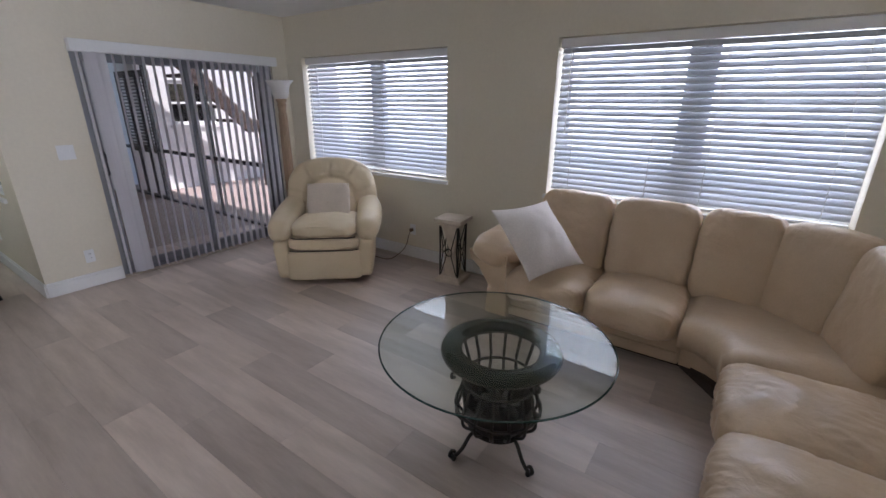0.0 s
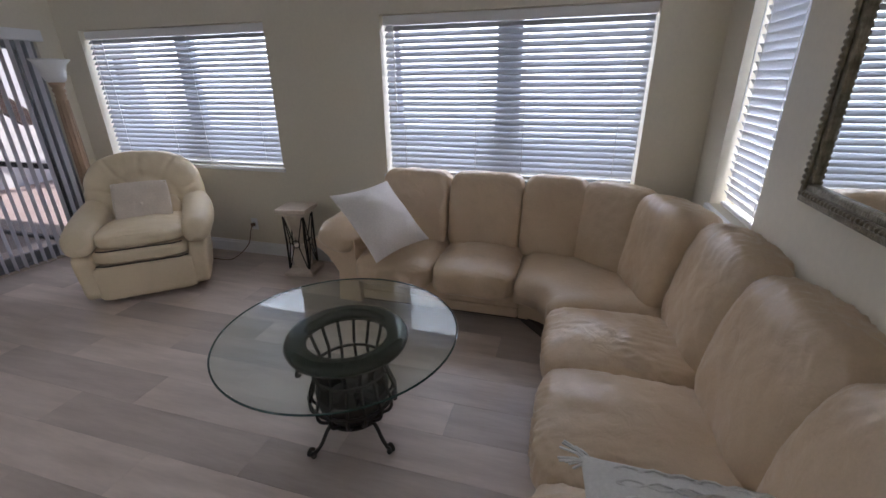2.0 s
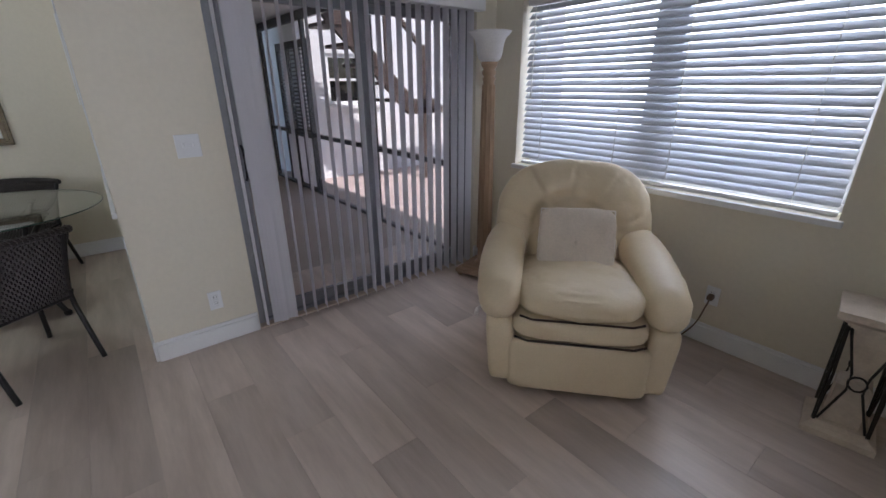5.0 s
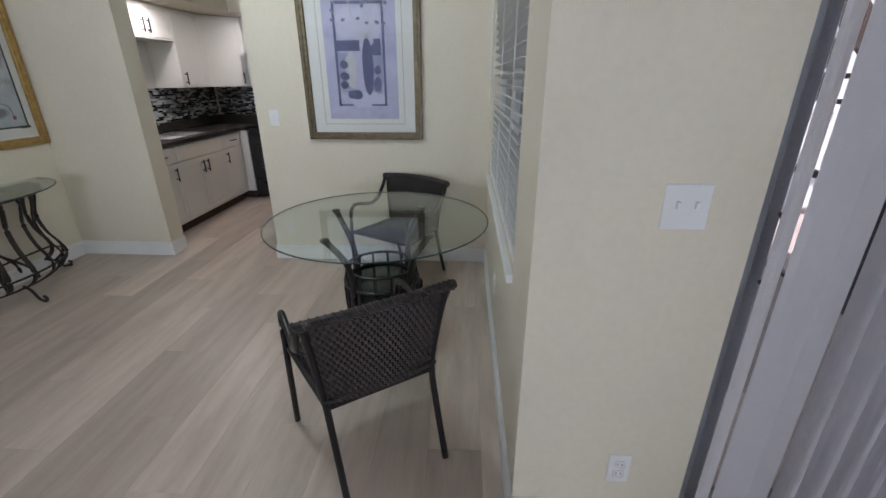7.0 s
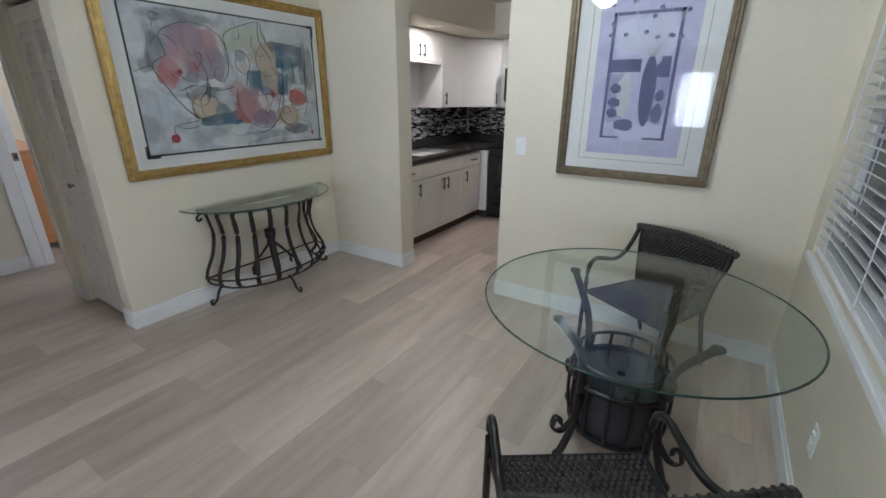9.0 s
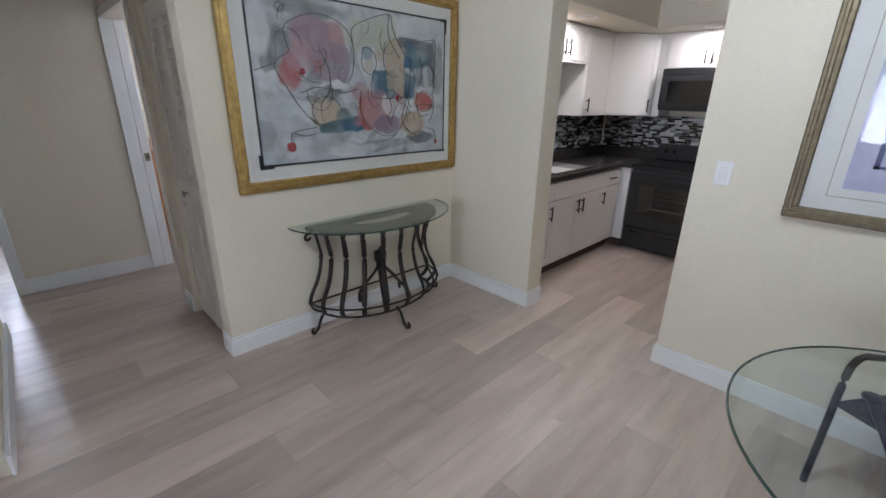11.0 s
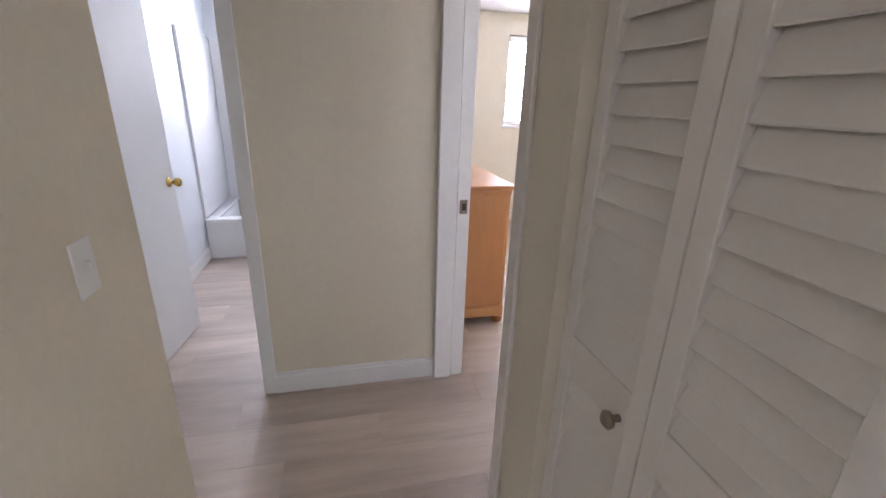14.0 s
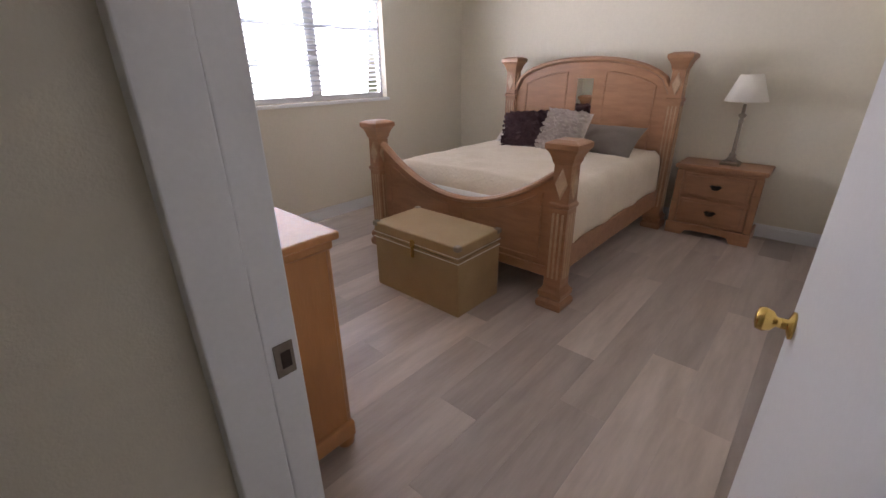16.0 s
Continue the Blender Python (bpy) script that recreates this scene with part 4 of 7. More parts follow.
# ---- pedestal stand ----
ps = thing("pedestal_stand", pose(-1.34, 3.58, 0, 0, 0, 8), "travertine-topped pedestal stand with dark wrought iron cage", "plant stand")
part("top", lathe(bmesh.new(), [(0.085, 0.525), (0.09, 0.545), (0.125, 0.57), (0.132, 0.575), (0.132, 0.605)], sq=4), STONE, ps)
part("base", lathe(bmesh.new(), [(0.125, 0), (0.125, 0.03), (0.10, 0.045), (0.09, 0.06)], sq=4), STONE, ps)
part("core", lathe(bmesh.new(), [(0.06, 0.06), (0.058, 0.25), (0.03, 0.275), (0.03, 0.31), (0.07, 0.528)], sq=4), STONE, ps)
for s in range(4):
    bm = bmesh.new()
    r = Matrix.Rotation(s * math.pi / 2, 4, "Z")
    w, yf = 0.088, -0.092
    for sx in (-1, 1):
        tube(bm, [r @ Vector((sx * w, yf, 0.06)), r @ Vector((sx * w * 0.92, yf, 0.3)), r @ Vector((sx * w, yf, 0.535))], 0.006, 6)
        tube(bm, [r @ Vector((sx * w * 0.9, yf, 0.53)), r @ Vector((0.028 * sx, yf, 0.33)), r @ Vector((0.026 * sx, yf, 0.25)), r @ Vector((sx * w * 0.9, yf, 0.07))], 0.005, 6)
    tube(bm, [r @ Vector((0.030 * math.cos(a), yf, 0.29 + 0.034 * math.sin(a))) for a in [2 * math.pi * k / 12 for k in range(12)]], 0.005, 6, closed=True)
    part("iron_scroll", bm, IRON, ps)
bm = bmesh.new()
tube(bm, curve_pts([(-2.02, YN - 0.03, 0.31), (-2.02, YN - 0.07, 0.27), (-2.06, YN - 0.10, 0.12), (-2.16, YN - 0.22, 0.012), (-2.35, YN - 0.25, 0.008), (-2.5, YN - 0.3, 0.008)]), 0.0045, 6)
bbox(bm, -2.035, -2.005, YN - 0.05, YN - 0.009, 0.295, 0.325, 0.004)
solid("power_cord", bm, CORD, "thin brown power cord running from the outlet to the floor", "power cord")

# ---- mirror ----
mr = thing("wall_mirror", pose(XE, 1.80, 1.16, 0, 0, -90), "large wall mirror in an antique silver beaded frame", "mirror")
W2, MH = 0.62, 0.95
for x0, x1, z0, z1 in ((-W2, W2, 0, 0.075), (-W2, W2, MH - 0.075, MH), (-W2, -W2 + 0.075, 0.075, MH - 0.075), (W2 - 0.075, W2, 0.075, MH - 0.075)):
    bm = box(x0, x1, -0.03, 0, z0, z1, 0.008, 2)
    if x1 - x0 > z1 - z0:
        bbox(bm, x0 + 0.03, x1 - 0.03, -0.04, -0.028, (z0 + z1) / 2 - 0.012, (z0 + z1) / 2 + 0.012, 0.004)
        beads = [((x0 + 0.04 + k * 0.022), (z0 + z1) / 2) for k in range(int((x1 - x0 - 0.08) / 0.022))]
    else:
        bbox(bm, (x0 + x1) / 2 - 0.012, (x0 + x1) / 2 + 0.012, -0.04, -0.028, z0 - 0.03, z1 + 0.03, 0.004)
        beads = [((x0 + x1) / 2, z0 + k * 0.022) for k in range(int((z1 - z0) / 0.022))]
    fr = part("frame_side", bm, SILVERFRAME, mr)
    bd = bmesh.new()
    for bx, bz in beads:
        bbox(bd, bx - 0.008, bx + 0.008, -0.047, -0.036, bz - 0.008, bz + 0.008, 0.004)
    part("beading", bd, SILVERFRAME, fr)
part("mirror_glass", box(-W2 + 0.07, W2 - 0.07, -0.014, -0.006, 0.07, MH - 0.07), MIRROR, mr)


# ---- glass coffee table ----
def basket(parent, n, mtl, prof):
    """Bowed upright iron bars round a circle, each a part."""
    for k in range(n):
        a = 2 * math.pi * k / n
        bm = bmesh.new()
        pts = [(r * math.cos(a), r * math.sin(a), z) for r, z in prof]
        tube(bm, curve_pts(pts, 5), 0.008, 6)
        part("bar", bm, mtl, parent, smooth=True)


def hoop(r, z, rad=0.008, n=32):
    return tube(bmesh.new(), [(r * math.cos(2 * math.pi * k / n), r * math.sin(2 * math.pi * k / n), z) for k in range(n)], rad, 6, closed=True)


ct = thing("coffee_table", pose(-0.035, 2.01, 0, 0, 0, 20), "round glass coffee table on a dark iron basket pedestal", "coffee table")
part("tabletop", lathe(bmesh.new(), [(0.523, 0.548), (0.526, 0.551), (0.526, 0.557), (0.523, 0.56)], 72, (-0.030, 0.004, 0)), GLASS, ct, "clear round glass top")
part("glass_rim", tube(bmesh.new(), [(-0.030 + 0.5275 * math.cos(2 * math.pi * k / 72), 0.004 + 0.5275 * math.sin(2 * math.pi * k / 72), 0.554) for k in range(72)], 0.0042, 6, closed=True), GLASSEDGE, ct)
part("ring", lathe(bmesh.new(), [(0.19, 0.49), (0.24, 0.485), (0.27, 0.497), (0.277, 0.515), (0.268, 0.535), (0.24, 0.544), (0.205, 0.544), (0.185, 0.535), (0.178, 0.515)], 48, loop=True), RINGMAT, ct, "dark lacquered ring under the glass", True)
basket(ct, 16, IRON, prof=[(0.20, 0.49), (0.185, 0.44), (0.165, 0.38), (0.175, 0.30), (0.20, 0.22), (0.19, 0.16), (0.13, 0.11)])
part("hoop", hoop(0.172, 0.36), IRON, ct)
part("hoop", hoop(0.203, 0.22), IRON, ct)
part("hoop", hoop(0.135, 0.11, 0.012), IRON, ct)
part("inner_bowl", lathe(bmesh.new(), [(0.09, 0.105), (0.13, 0.12), (0.165, 0.18), (0.172, 0.25), (0.165, 0.25), (0.155, 0.18), (0.12, 0.13), (0.05, 0.12)], 28), IRON, ct, smooth=True)
bm = bmesh.new()
for k in range(14):
    a = k * 0.9
    tube(bm, curve_pts([(0.0, 0.0, 0.13), (0.05 * math.cos(a), 0.05 * math.sin(a), 0.18 + 0.005 * k), (0.12 * math.cos(a + 0.3), 0.12 * math.sin(a + 0.3), 0.20 + 0.006 * (k % 5))], 4), [0.006] * 8 + [0.002], 6, flat=(0.016, 0.002))
part("iron_leaves", bm, IRON, ct)
for k in range(4):
    a = math.pi / 4 + k * math.pi / 2
    c, s = math.cos(a), math.sin(a)
    bm = bmesh.new()
    tube(bm, curve_pts([(0.12 * c, 0.12 * s, 0.12), (0.16 * c, 0.16 * s, 0.09), (0.20 * c, 0.20 * s, 0.035), (0.245 * c, 0.245 * s, 0.012), (0.268 * c, 0.268 * s, 0.03), (0.255 * c, 0.255 * s, 0.05), (0.24 * c, 0.24 * s, 0.038)], 6), 0.009, 6)
    bbox(bm, -0.012, 0.012, -0.02, 0.02, 0.0, 0.02, 0.006, 1, Matrix.Translation((0.25 * c, 0.25 * s, 0)) @ Matrix.Rotation(a, 4, "Z"))
    part("scroll_foot", bm, IRON, ct, smooth=True)
    bm = bmesh.new()
    tube(bm, curve_pts([(0.235 * c, 0.235 * s, 0.49), (0.262 * c, 0.262 * s, 0.475), (0.262 * c, 0.262 * s, 0.455), (0.245 * c, 0.245 * s, 0.455)], 5), 0.007, 6)
    part("scroll_hook", bm, IRON, ct)


# ---- dining area ----
dt = thing("dining_table", pose(-5.08, 0.57, 0), "round glass dining table on a black iron basket pedestal", "dining table")
part("tabletop", lathe(bmesh.new(), [(0.612, 0.728), (0.616, 0.731), (0.616, 0.737), (0.612, 0.74)], 72), GLASS, dt, "clear round glass top")
part("glass_rim", tube(bmesh.new(), [(0.6175 * math.cos(2 * math.pi * k / 72), 0.6175 * math.sin(2 * math.pi * k / 72), 0.734) for k in range(72)], 0.004, 6, closed=True), GLASSEDGE, dt)
for k in range(4):
    a = radians(55 + 90 * k)
    c, s = math.cos(a), math.sin(a)
    bm = bmesh.new()
    tube(bm, curve_pts([(0.30 * c, 0.30 * s, 0.02), (0.25 * c, 0.25 * s, 0.13), (0.225 * c, 0.225 * s, 0.28), (0.225 * c, 0.225 * s, 0.43), (0.26 * c, 0.26 * s, 0.56), (0.37 * c, 0.37 * s, 0.712)], 8), 0.017, 8)
    lathe(bm, [(0.02, 0), (0.026, 0.008), (0.024, 0.016)], 12, (0.375 * c, 0.375 * s, 0.708))
    lathe(bm, [(0.022, 0), (0.024, 0.02), (0.016, 0.035)], 12, (0.305 * c, 0.305 * s, 0.0))
    part("leg", bm, TUBE, dt, smooth=True)
    bm = bmesh.new()
    tube(bm, curve_pts([(0.23 * c, 0.23 * s, 0.20), (0.30 * c, 0.30 * s, 0.15), (0.35 * c, 0.35 * s, 0.18), (0.34 * c, 0.34 * s, 0.23), (0.31 * c, 0.31 * s, 0.22), (0.31 * c, 0.31 * s, 0.19)], 6), 0.009, 6, flat=(0.012, 0.004))
    part("scroll", bm, TUBE, dt)
for r, z, q in ((0.20, 0.455, 0.009), (0.215, 0.37, 0.011), (0.20, 0.12, 0.011)):
    part("hoop", hoop(r, z, q), TUBE, dt)
part("ring_shelf", lathe(bmesh.new(), [(0.208, 0.355), (0.208, 0.363), (0.02, 0.364), (0.02, 0.355)], 32, loop=True), RINGMAT, dt)
part("lower_drum", lathe(bmesh.new(), [(0.17, 0.11), (0.192, 0.12), (0.20, 0.2), (0.20, 0.35), (0.192, 0.35), (0.185, 0.13)], 32), ALU, dt, smooth=True)
basket(dt, 14, TUBE, prof=[(0.20, 0.455), (0.207, 0.41), (0.215, 0.36), (0.217, 0.26), (0.21, 0.17), (0.20, 0.12)])


def wicker_panel(w, h, cols, rows, bend):
    """Woven strands over a panel w wide and h high, in the local xz plane."""
    bm = bmesh.new()
    for r in range(rows):
        z = (r + 0.5) * h / rows
        pts = []
        for c in range(cols * 2 + 1):
            x = -w / 2 + w * c / (cols * 2)
            pts.append((x, bend(x, z) + 0.0035 * math.cos(math.pi * (c + r)), z))
        tube(bm, pts, 0.005, 4, flat=(0.0028, h / rows * 0.50))
    return bm


def dining_chair(m, label):
    th = thing("dining_chair", m, label, "chair", "wicker chairs round the dining table")

    def flare(bm, z_of, w0, w1, z0, z1):
        for v in bm.verts:
            v.co.x *= (w0 + (w1 - w0) * (z_of(v.co) - z0) / (z1 - z0)) / w0
        return bm
    back = wicker_panel(0.45, 0.365, 22, 21, lambda x, z: 0.15 + 0.035 * (z / 0.365) ** 2 + 0.025 * (1 - (x / 0.23) ** 2))
    bk = part("backrest", flare(back, lambda c: c.z, 0.45, 0.545, 0, 0.365), WICKER, th, "woven dark wicker back")
    bk.location.z = 0.385
    bk["kind"] = "stuff"
    seat = wicker_panel(0.46, 0.42, 22, 24, lambda x, z: 0.022 * (1 - (z / 0.21 - 1) ** 2))
    st = part("seat", flare(seat, lambda c: c.z, 0.46, 0.50, 0.42, 0), WICKER, th, "woven dark wicker seat")
    st["kind"] = "stuff"
    st.matrix_local = Matrix.Translation((0, -0.245, 0.415)) @ Matrix(((1, 0, 0, 0), (0, 0, 1, 0), (0, -1, 0, 0), (0, 0, 0, 1)))
    for s in (-1, 1):
        bm = bmesh.new()
        tube(bm, curve_pts([(s * 0.212, 0.275, 0), (s * 0.215, 0.20, 0.22), (s * 0.22, 0.155, 0.39), (s * 0.245, 0.165, 0.58), (s * 0.27, 0.19, 0.745)], 6), 0.0135, 8)
        part("rear_leg", bm, TUBE, th, smooth=True)
        bm = bmesh.new()
        tube(bm, curve_pts([(s * 0.265, -0.265, 0), (s * 0.265, -0.26, 0.30), (s * 0.265, -0.255, 0.52), (s * 0.266, -0.235, 0.585), (s * 0.268, -0.185, 0.605), (s * 0.27, -0.11, 0.59), (s * 0.274, -0.02, 0.572), (s * 0.28, 0.07, 0.60), (s * 0.287, 0.14, 0.67), (s * 0.287, 0.18, 0.74)], 6), 0.0135, 8)
        part("front_leg_and_arm", bm, TUBE, th, smooth=True)
        part("side_rail", tube(bmesh.new(), [(s * 0.255, -0.25, 0.405), (s * 0.225, 0.165, 0.405)], 0.011, 8), TUBE, th)
    part("front_rail", tube(bmesh.new(), [(-0.262, -0.25, 0.405), (0.262, -0.25, 0.405)], 0.012, 8), TUBE, th)
    wrap = bmesh.new()
    tube(wrap, curve_pts([(-0.305, 0.187, 0.75), (0, 0.22, 0.763), (0.305, 0.187, 0.75)], 6), 0.019, 10)
    for k in range(24):
        u = -0.29 + k * 0.58 / 23
        yy, zz = 0.187 + 0.033 * (1 - (u / 0.3) ** 2), 0.75 + 0.013 * (1 - (u / 0.3) ** 2)
        tube(wrap, [(u + 0.006 * math.sin(a), yy + 0.0205 * math.cos(a), zz + 0.0205 * math.sin(a)) for a in [2 * math.pi * j / 8 for j in range(8)]], 0.0045, 4, closed=True)
    part("top_rail", wrap, WICKER, th)
    part("stretcher", tube(bmesh.new(), [(-0.218, 0.16, 0.375), (0.218, 0.16, 0.375)], 0.010, 8), TUBE, th)
    return th


ch = dining_chair(pose(-4.24, 0.665, 0, 0, 0, -55.5), "dark wicker armchair pushed up to the glass dining table")
copy_thing(ch, pose(-5.86, 0.575, 0, 0, 0, 60.5))


# ---- framed pictures ----
def rail_frame(parent, w, h, t, d, m):
    for x0, x1, z0, z1 in ((-w / 2, w / 2, 0, t), (-w / 2, w / 2, h - t, h), (-w / 2, -w / 2 + t, t, h - t), (w / 2 - t, w / 2, t, h - t)):
        bm = box(x0, x1, -d, 0, z0, z1, 0.006, 2)
        if x1 - x0 > z1 - z0:
            bbox(bm, x0 + t * 0.3, x1 - t * 0.3, -d - 0.008, -d + 0.002, z0 + t * 0.3, z0 + t * 0.62, 0.003)
        else:
            bbox(bm, x0 + t * 0.3, x0 + t * 0.62, -d - 0.008, -d + 0.002, z0 - t * 0.3, z1 + t * 0.3, 0.003)
        part("frame_side", bm, m, parent)


def wash(name, c, c2=None):
    return mat(name, tuple(0.72 * v + 0.09 for v in c), 0.5, dark=c2 or tuple(0.35 * v + 0.24 for v in c), scale=7, amount=0.9, fine=0.2, fscale=35)


def watercolour(name, ground, cloud, deep, patches, scale=2.6):
    """Cloudy paper with soft-edged colour washes: (colour, x, z, half width, half height, strength, squareness)."""
    m = mat(name, ground, 0.55, dark=cloud, scale=scale, amount=0.9, fine=0.22, fscale=34)
    nt = m.node_tree
    bs = nt.nodes["Principled BSDF"]
    col = bs.inputs["Base Color"].links[0].from_socket

    def node(kind, **kw):
        n = nt.nodes.new(kind)
        for k, v in kw.items():
            if k == "op":
                n.operation = v
            else:
                n.inputs[int(k[1:])].default_value = v
        return n

    def blend(fac, a, c):
        mix = nt.nodes.new("ShaderNodeMix")
        mix.data_type = "RGBA"
        mix.inputs[7].default_value = (*c, 1)
        nt.links.new(fac, mix.inputs[0])
        nt.links.new(a, mix.inputs[6])
        return mix.outputs[2]

    tc = node("ShaderNodeTexCoord")
    wob = nt.nodes.new("ShaderNodeTexNoise")
    wob.inputs["Scale"].default_value, wob.inputs["Detail"].default_value = 7.0, 6.0
    nt.links.new(tc.outputs["Object"], wob.inputs["Vector"])
    off = node("ShaderNodeVectorMath", op="MULTIPLY_ADD", i1=(0.11, 0.11, 0.11), i2=(-0.055, -0.055, -0.055))
    nt.links.new(wob.outputs["Color"], off.inputs[0])
    add = node("ShaderNodeVectorMath", op="ADD")
    nt.links.new(tc.outputs["Object"], add.inputs[0]), nt.links.new(off.outputs[0], add.inputs[1])
    sep = node("ShaderNodeSeparateXYZ")
    nt.links.new(add.outputs[0], sep.inputs[0])
    fog = nt.nodes.new("ShaderNodeTexNoise")
    fog.inputs["Scale"].default_value, fog.inputs["Detail"].default_value, fog.inputs["Distortion"].default_value = scale * 1.3, 8, 0.8
    nt.links.new(tc.outputs["Object"], fog.inputs["Vector"])
    fr = node("ShaderNodeMapRange", i1=0.48, i2=0.72, i4=0.8)
    nt.links.new(fog.outputs["Fac"], fr.inputs[0])
    col = blend(fr.outputs[0], col, deep)
    for c, cx, cz, rx, rz, strength, square in patches:
        parts = []
        for axis, mid, r in ((0, cx, rx), (2, cz, rz)):
            q = node("ShaderNodeMath", op="MULTIPLY_ADD", i1=1 / r, i2=-mid / r)
            nt.links.new(sep.outputs[axis], q.inputs[0])
            ab = node("ShaderNodeMath", op="ABSOLUTE")
            nt.links.new(q.outputs[0], ab.inputs[0])
            pw = node("ShaderNodeMath", op="POWER", i1=square)
            nt.links.new(ab.outputs[0], pw.inputs[0])
            parts.append(pw.outputs[0])
        sm = node("ShaderNodeMath", op="ADD")
        nt.links.new(parts[0], sm.inputs[0]), nt.links.new(parts[1], sm.inputs[1])
        rg = node("ShaderNodeMapRange", i1=1.15, i2=0.70, i3=0.0, i4=strength)
        nt.links.new(sm.outputs[0], rg.inputs[0])
        mo = node("ShaderNodeMath", op="MULTIPLY")
        v = node("ShaderNodeMapRange", i1=0.25, i2=0.6, i3=0.45, i4=1.0)
        nt.links.new(wob.outputs["Fac"], v.inputs[0])
        nt.links.new(rg.outputs[0], mo.inputs[0]), nt.links.new(v.outputs[0], mo.inputs[1])
        col = blend(mo.outputs[0], col, c)
    nt.links.new(col, bs.inputs["Base Color"])
    return m


VASEBLUE = mat("vase_blue", (0.12, 0.13, 0.28), 0.5, dark=(0.06, 0.065, 0.17), scale=9, amount=0.9, fine=0.2)
INK = mat("ink_line", (0.03, 0.028, 0.035), 0.5)
W_SAND, W_WHITE = wash("sand_wash", (0.50, 0.40, 0.32)), wash("white_wash", (0.70, 0.71, 0.78))


def blob(bm, cx, cz, rx, rz, y, seed, n=26, rough=0.14, turn=0.0):
    vs = []
    for k in range(n):
        a = 2 * math.pi * k / n
        q = 1 + rough * 2 * noise.noise(Vector((math.cos(a) * 1.3 + seed, math.sin(a) * 1.3, seed)))
        px, pz = rx * q * math.cos(a), rz * q * math.sin(a)
        vs.append(bm.verts.new((cx + px * math.cos(turn) - pz * math.sin(turn), y, cz + px * math.sin(turn) + pz * math.cos(turn))))
    bm.faces.new(vs)
    return bm


# large abstract over the console: local x runs to the viewer's right as one faces it
ap = thing("abstract_painting", pose(-5.352, -2.395, 0.99, 0, 0, 180), "large abstract print of vase shapes in a gold frame", "picture")
AW, AH = 1.72, 1.21
rail_frame(ap, AW, AH, 0.062, 0.035, GOLDFRAME)
part("mat_board", box(-AW / 2 + 0.058, AW / 2 - 0.058, -0.012, -0.004, 0.058, AH - 0.058), MATBOARD, ap)
x0, x1, z0, z1 = -0.715, 0.74, 0.14, 1.07
PK, RD, MV, SD, GY, BL, TL, WH, NV = (0.46, 0.27, 0.29), (0.48, 0.11, 0.10), (0.30, 0.21, 0.29), (0.52, 0.41, 0.30), (0.14, 0.15, 0.17), (0.02, 0.13, 0.25), (0.07, 0.17, 0.22), (0.74, 0.75, 0.75), (0.04, 0.045, 0.09)
LG = (0.56, 0.58, 0.48)
WASHES = [(GY, -0.536, 0.784, 0.088, 0.12, 0.8, 2), (GY, -0.615, 0.722, 0.048, 0.066, 0.6, 2), (GY, -0.387, 1.0, 0.239, 0.048, 0.6, 2), (GY, 0.074, 0.22, 0.359, 0.042, 0.6, 2),
          (GY, 0.489, 0.261, 0.136, 0.042, 0.95, 2), (GY, 0.67, 0.736, 0.056, 0.18, 0.7, 2), (GY, -0.688, 0.317, 0.08, 0.09, 0.5, 2), (WH, -0.659, 0.866, 0.072, 0.12, 0.8, 2),
          (WH, -0.09, 0.211, 0.199, 0.042, 0.8, 2), (WH, 0.302, 0.989, 0.096, 0.066, 0.7, 2), (PK, -0.292, 0.848, 0.183, 0.12, 1.0, 3), (MV, -0.342, 0.897, 0.136, 0.072, 0.85, 3),
          (MV, -0.228, 0.729, 0.144, 0.12, 0.9, 3), (RD, -0.49, 0.661, 0.072, 0.096, 1.0, 2), (PK, -0.433, 0.734, 0.088, 0.078, 0.8, 2), (GY, -0.248, 0.557, 0.104, 0.042, 0.75, 2),
          (WH, -0.171, 0.598, 0.056, 0.033, 1.0, 2), (SD, -0.281, 0.444, 0.12, 0.09, 1.0, 2), (SD, -0.294, 0.441, 0.08, 0.054, 0.8, 2), (TL, -0.217, 0.349, 0.12, 0.048, 1.0, 3),
          (BL, -0.086, 0.359, 0.096, 0.054, 1.0, 3), (TL, -0.148, 0.413, 0.056, 0.06, 0.7, 2), (LG, 0.046, 0.905, 0.159, 0.102, 0.9, 3), (WH, 0.052, 0.758, 0.088, 0.096, 1.0, 2),
          (LG, 0.205, 0.915, 0.088, 0.12, 0.7, 3), (BL, 0.164, 0.619, 0.092, 0.084, 1.0, 8), (TL, 0.179, 0.652, 0.072, 0.06, 0.8, 6), (SD, 0.287, 0.728, 0.088, 0.18, 0.9, 5),
          (PK, 0.295, 0.523, 0.064, 0.078, 0.7, 2), (RD, 0.043, 0.442, 0.088, 0.126, 1.0, 2), (PK, 0.13, 0.458, 0.144, 0.132, 0.95, 2), (WH, 0.229, 0.49, 0.08, 0.09, 0.7, 2),
          (MV, 0.201, 0.354, 0.12, 0.06, 0.95, 2), (PK, -0.02, 0.569, 0.064, 0.06, 0.7, 2), (TL, 0.494, 0.825, 0.136, 0.078, 0.95, 6), (GY, 0.464, 0.885, 0.159, 0.036, 0.9, 4),
          (TL, 0.526, 0.696, 0.08, 0.102, 0.7, 5), (BL, 0.394, 0.658, 0.044, 0.144, 1.0, 5), (WH, 0.56, 0.663, 0.048, 0.078, 0.7, 3), (RD, 0.533, 0.504, 0.1, 0.072, 1.0, 2),
          (RD, 0.51, 0.531, 0.064, 0.036, 0.7, 2), (SD, 0.428, 0.363, 0.12, 0.096, 1.0, 2), (GY, 0.598, 0.768, 0.04, 0.15, 0.7, 3)]
rw = random.Random(8)
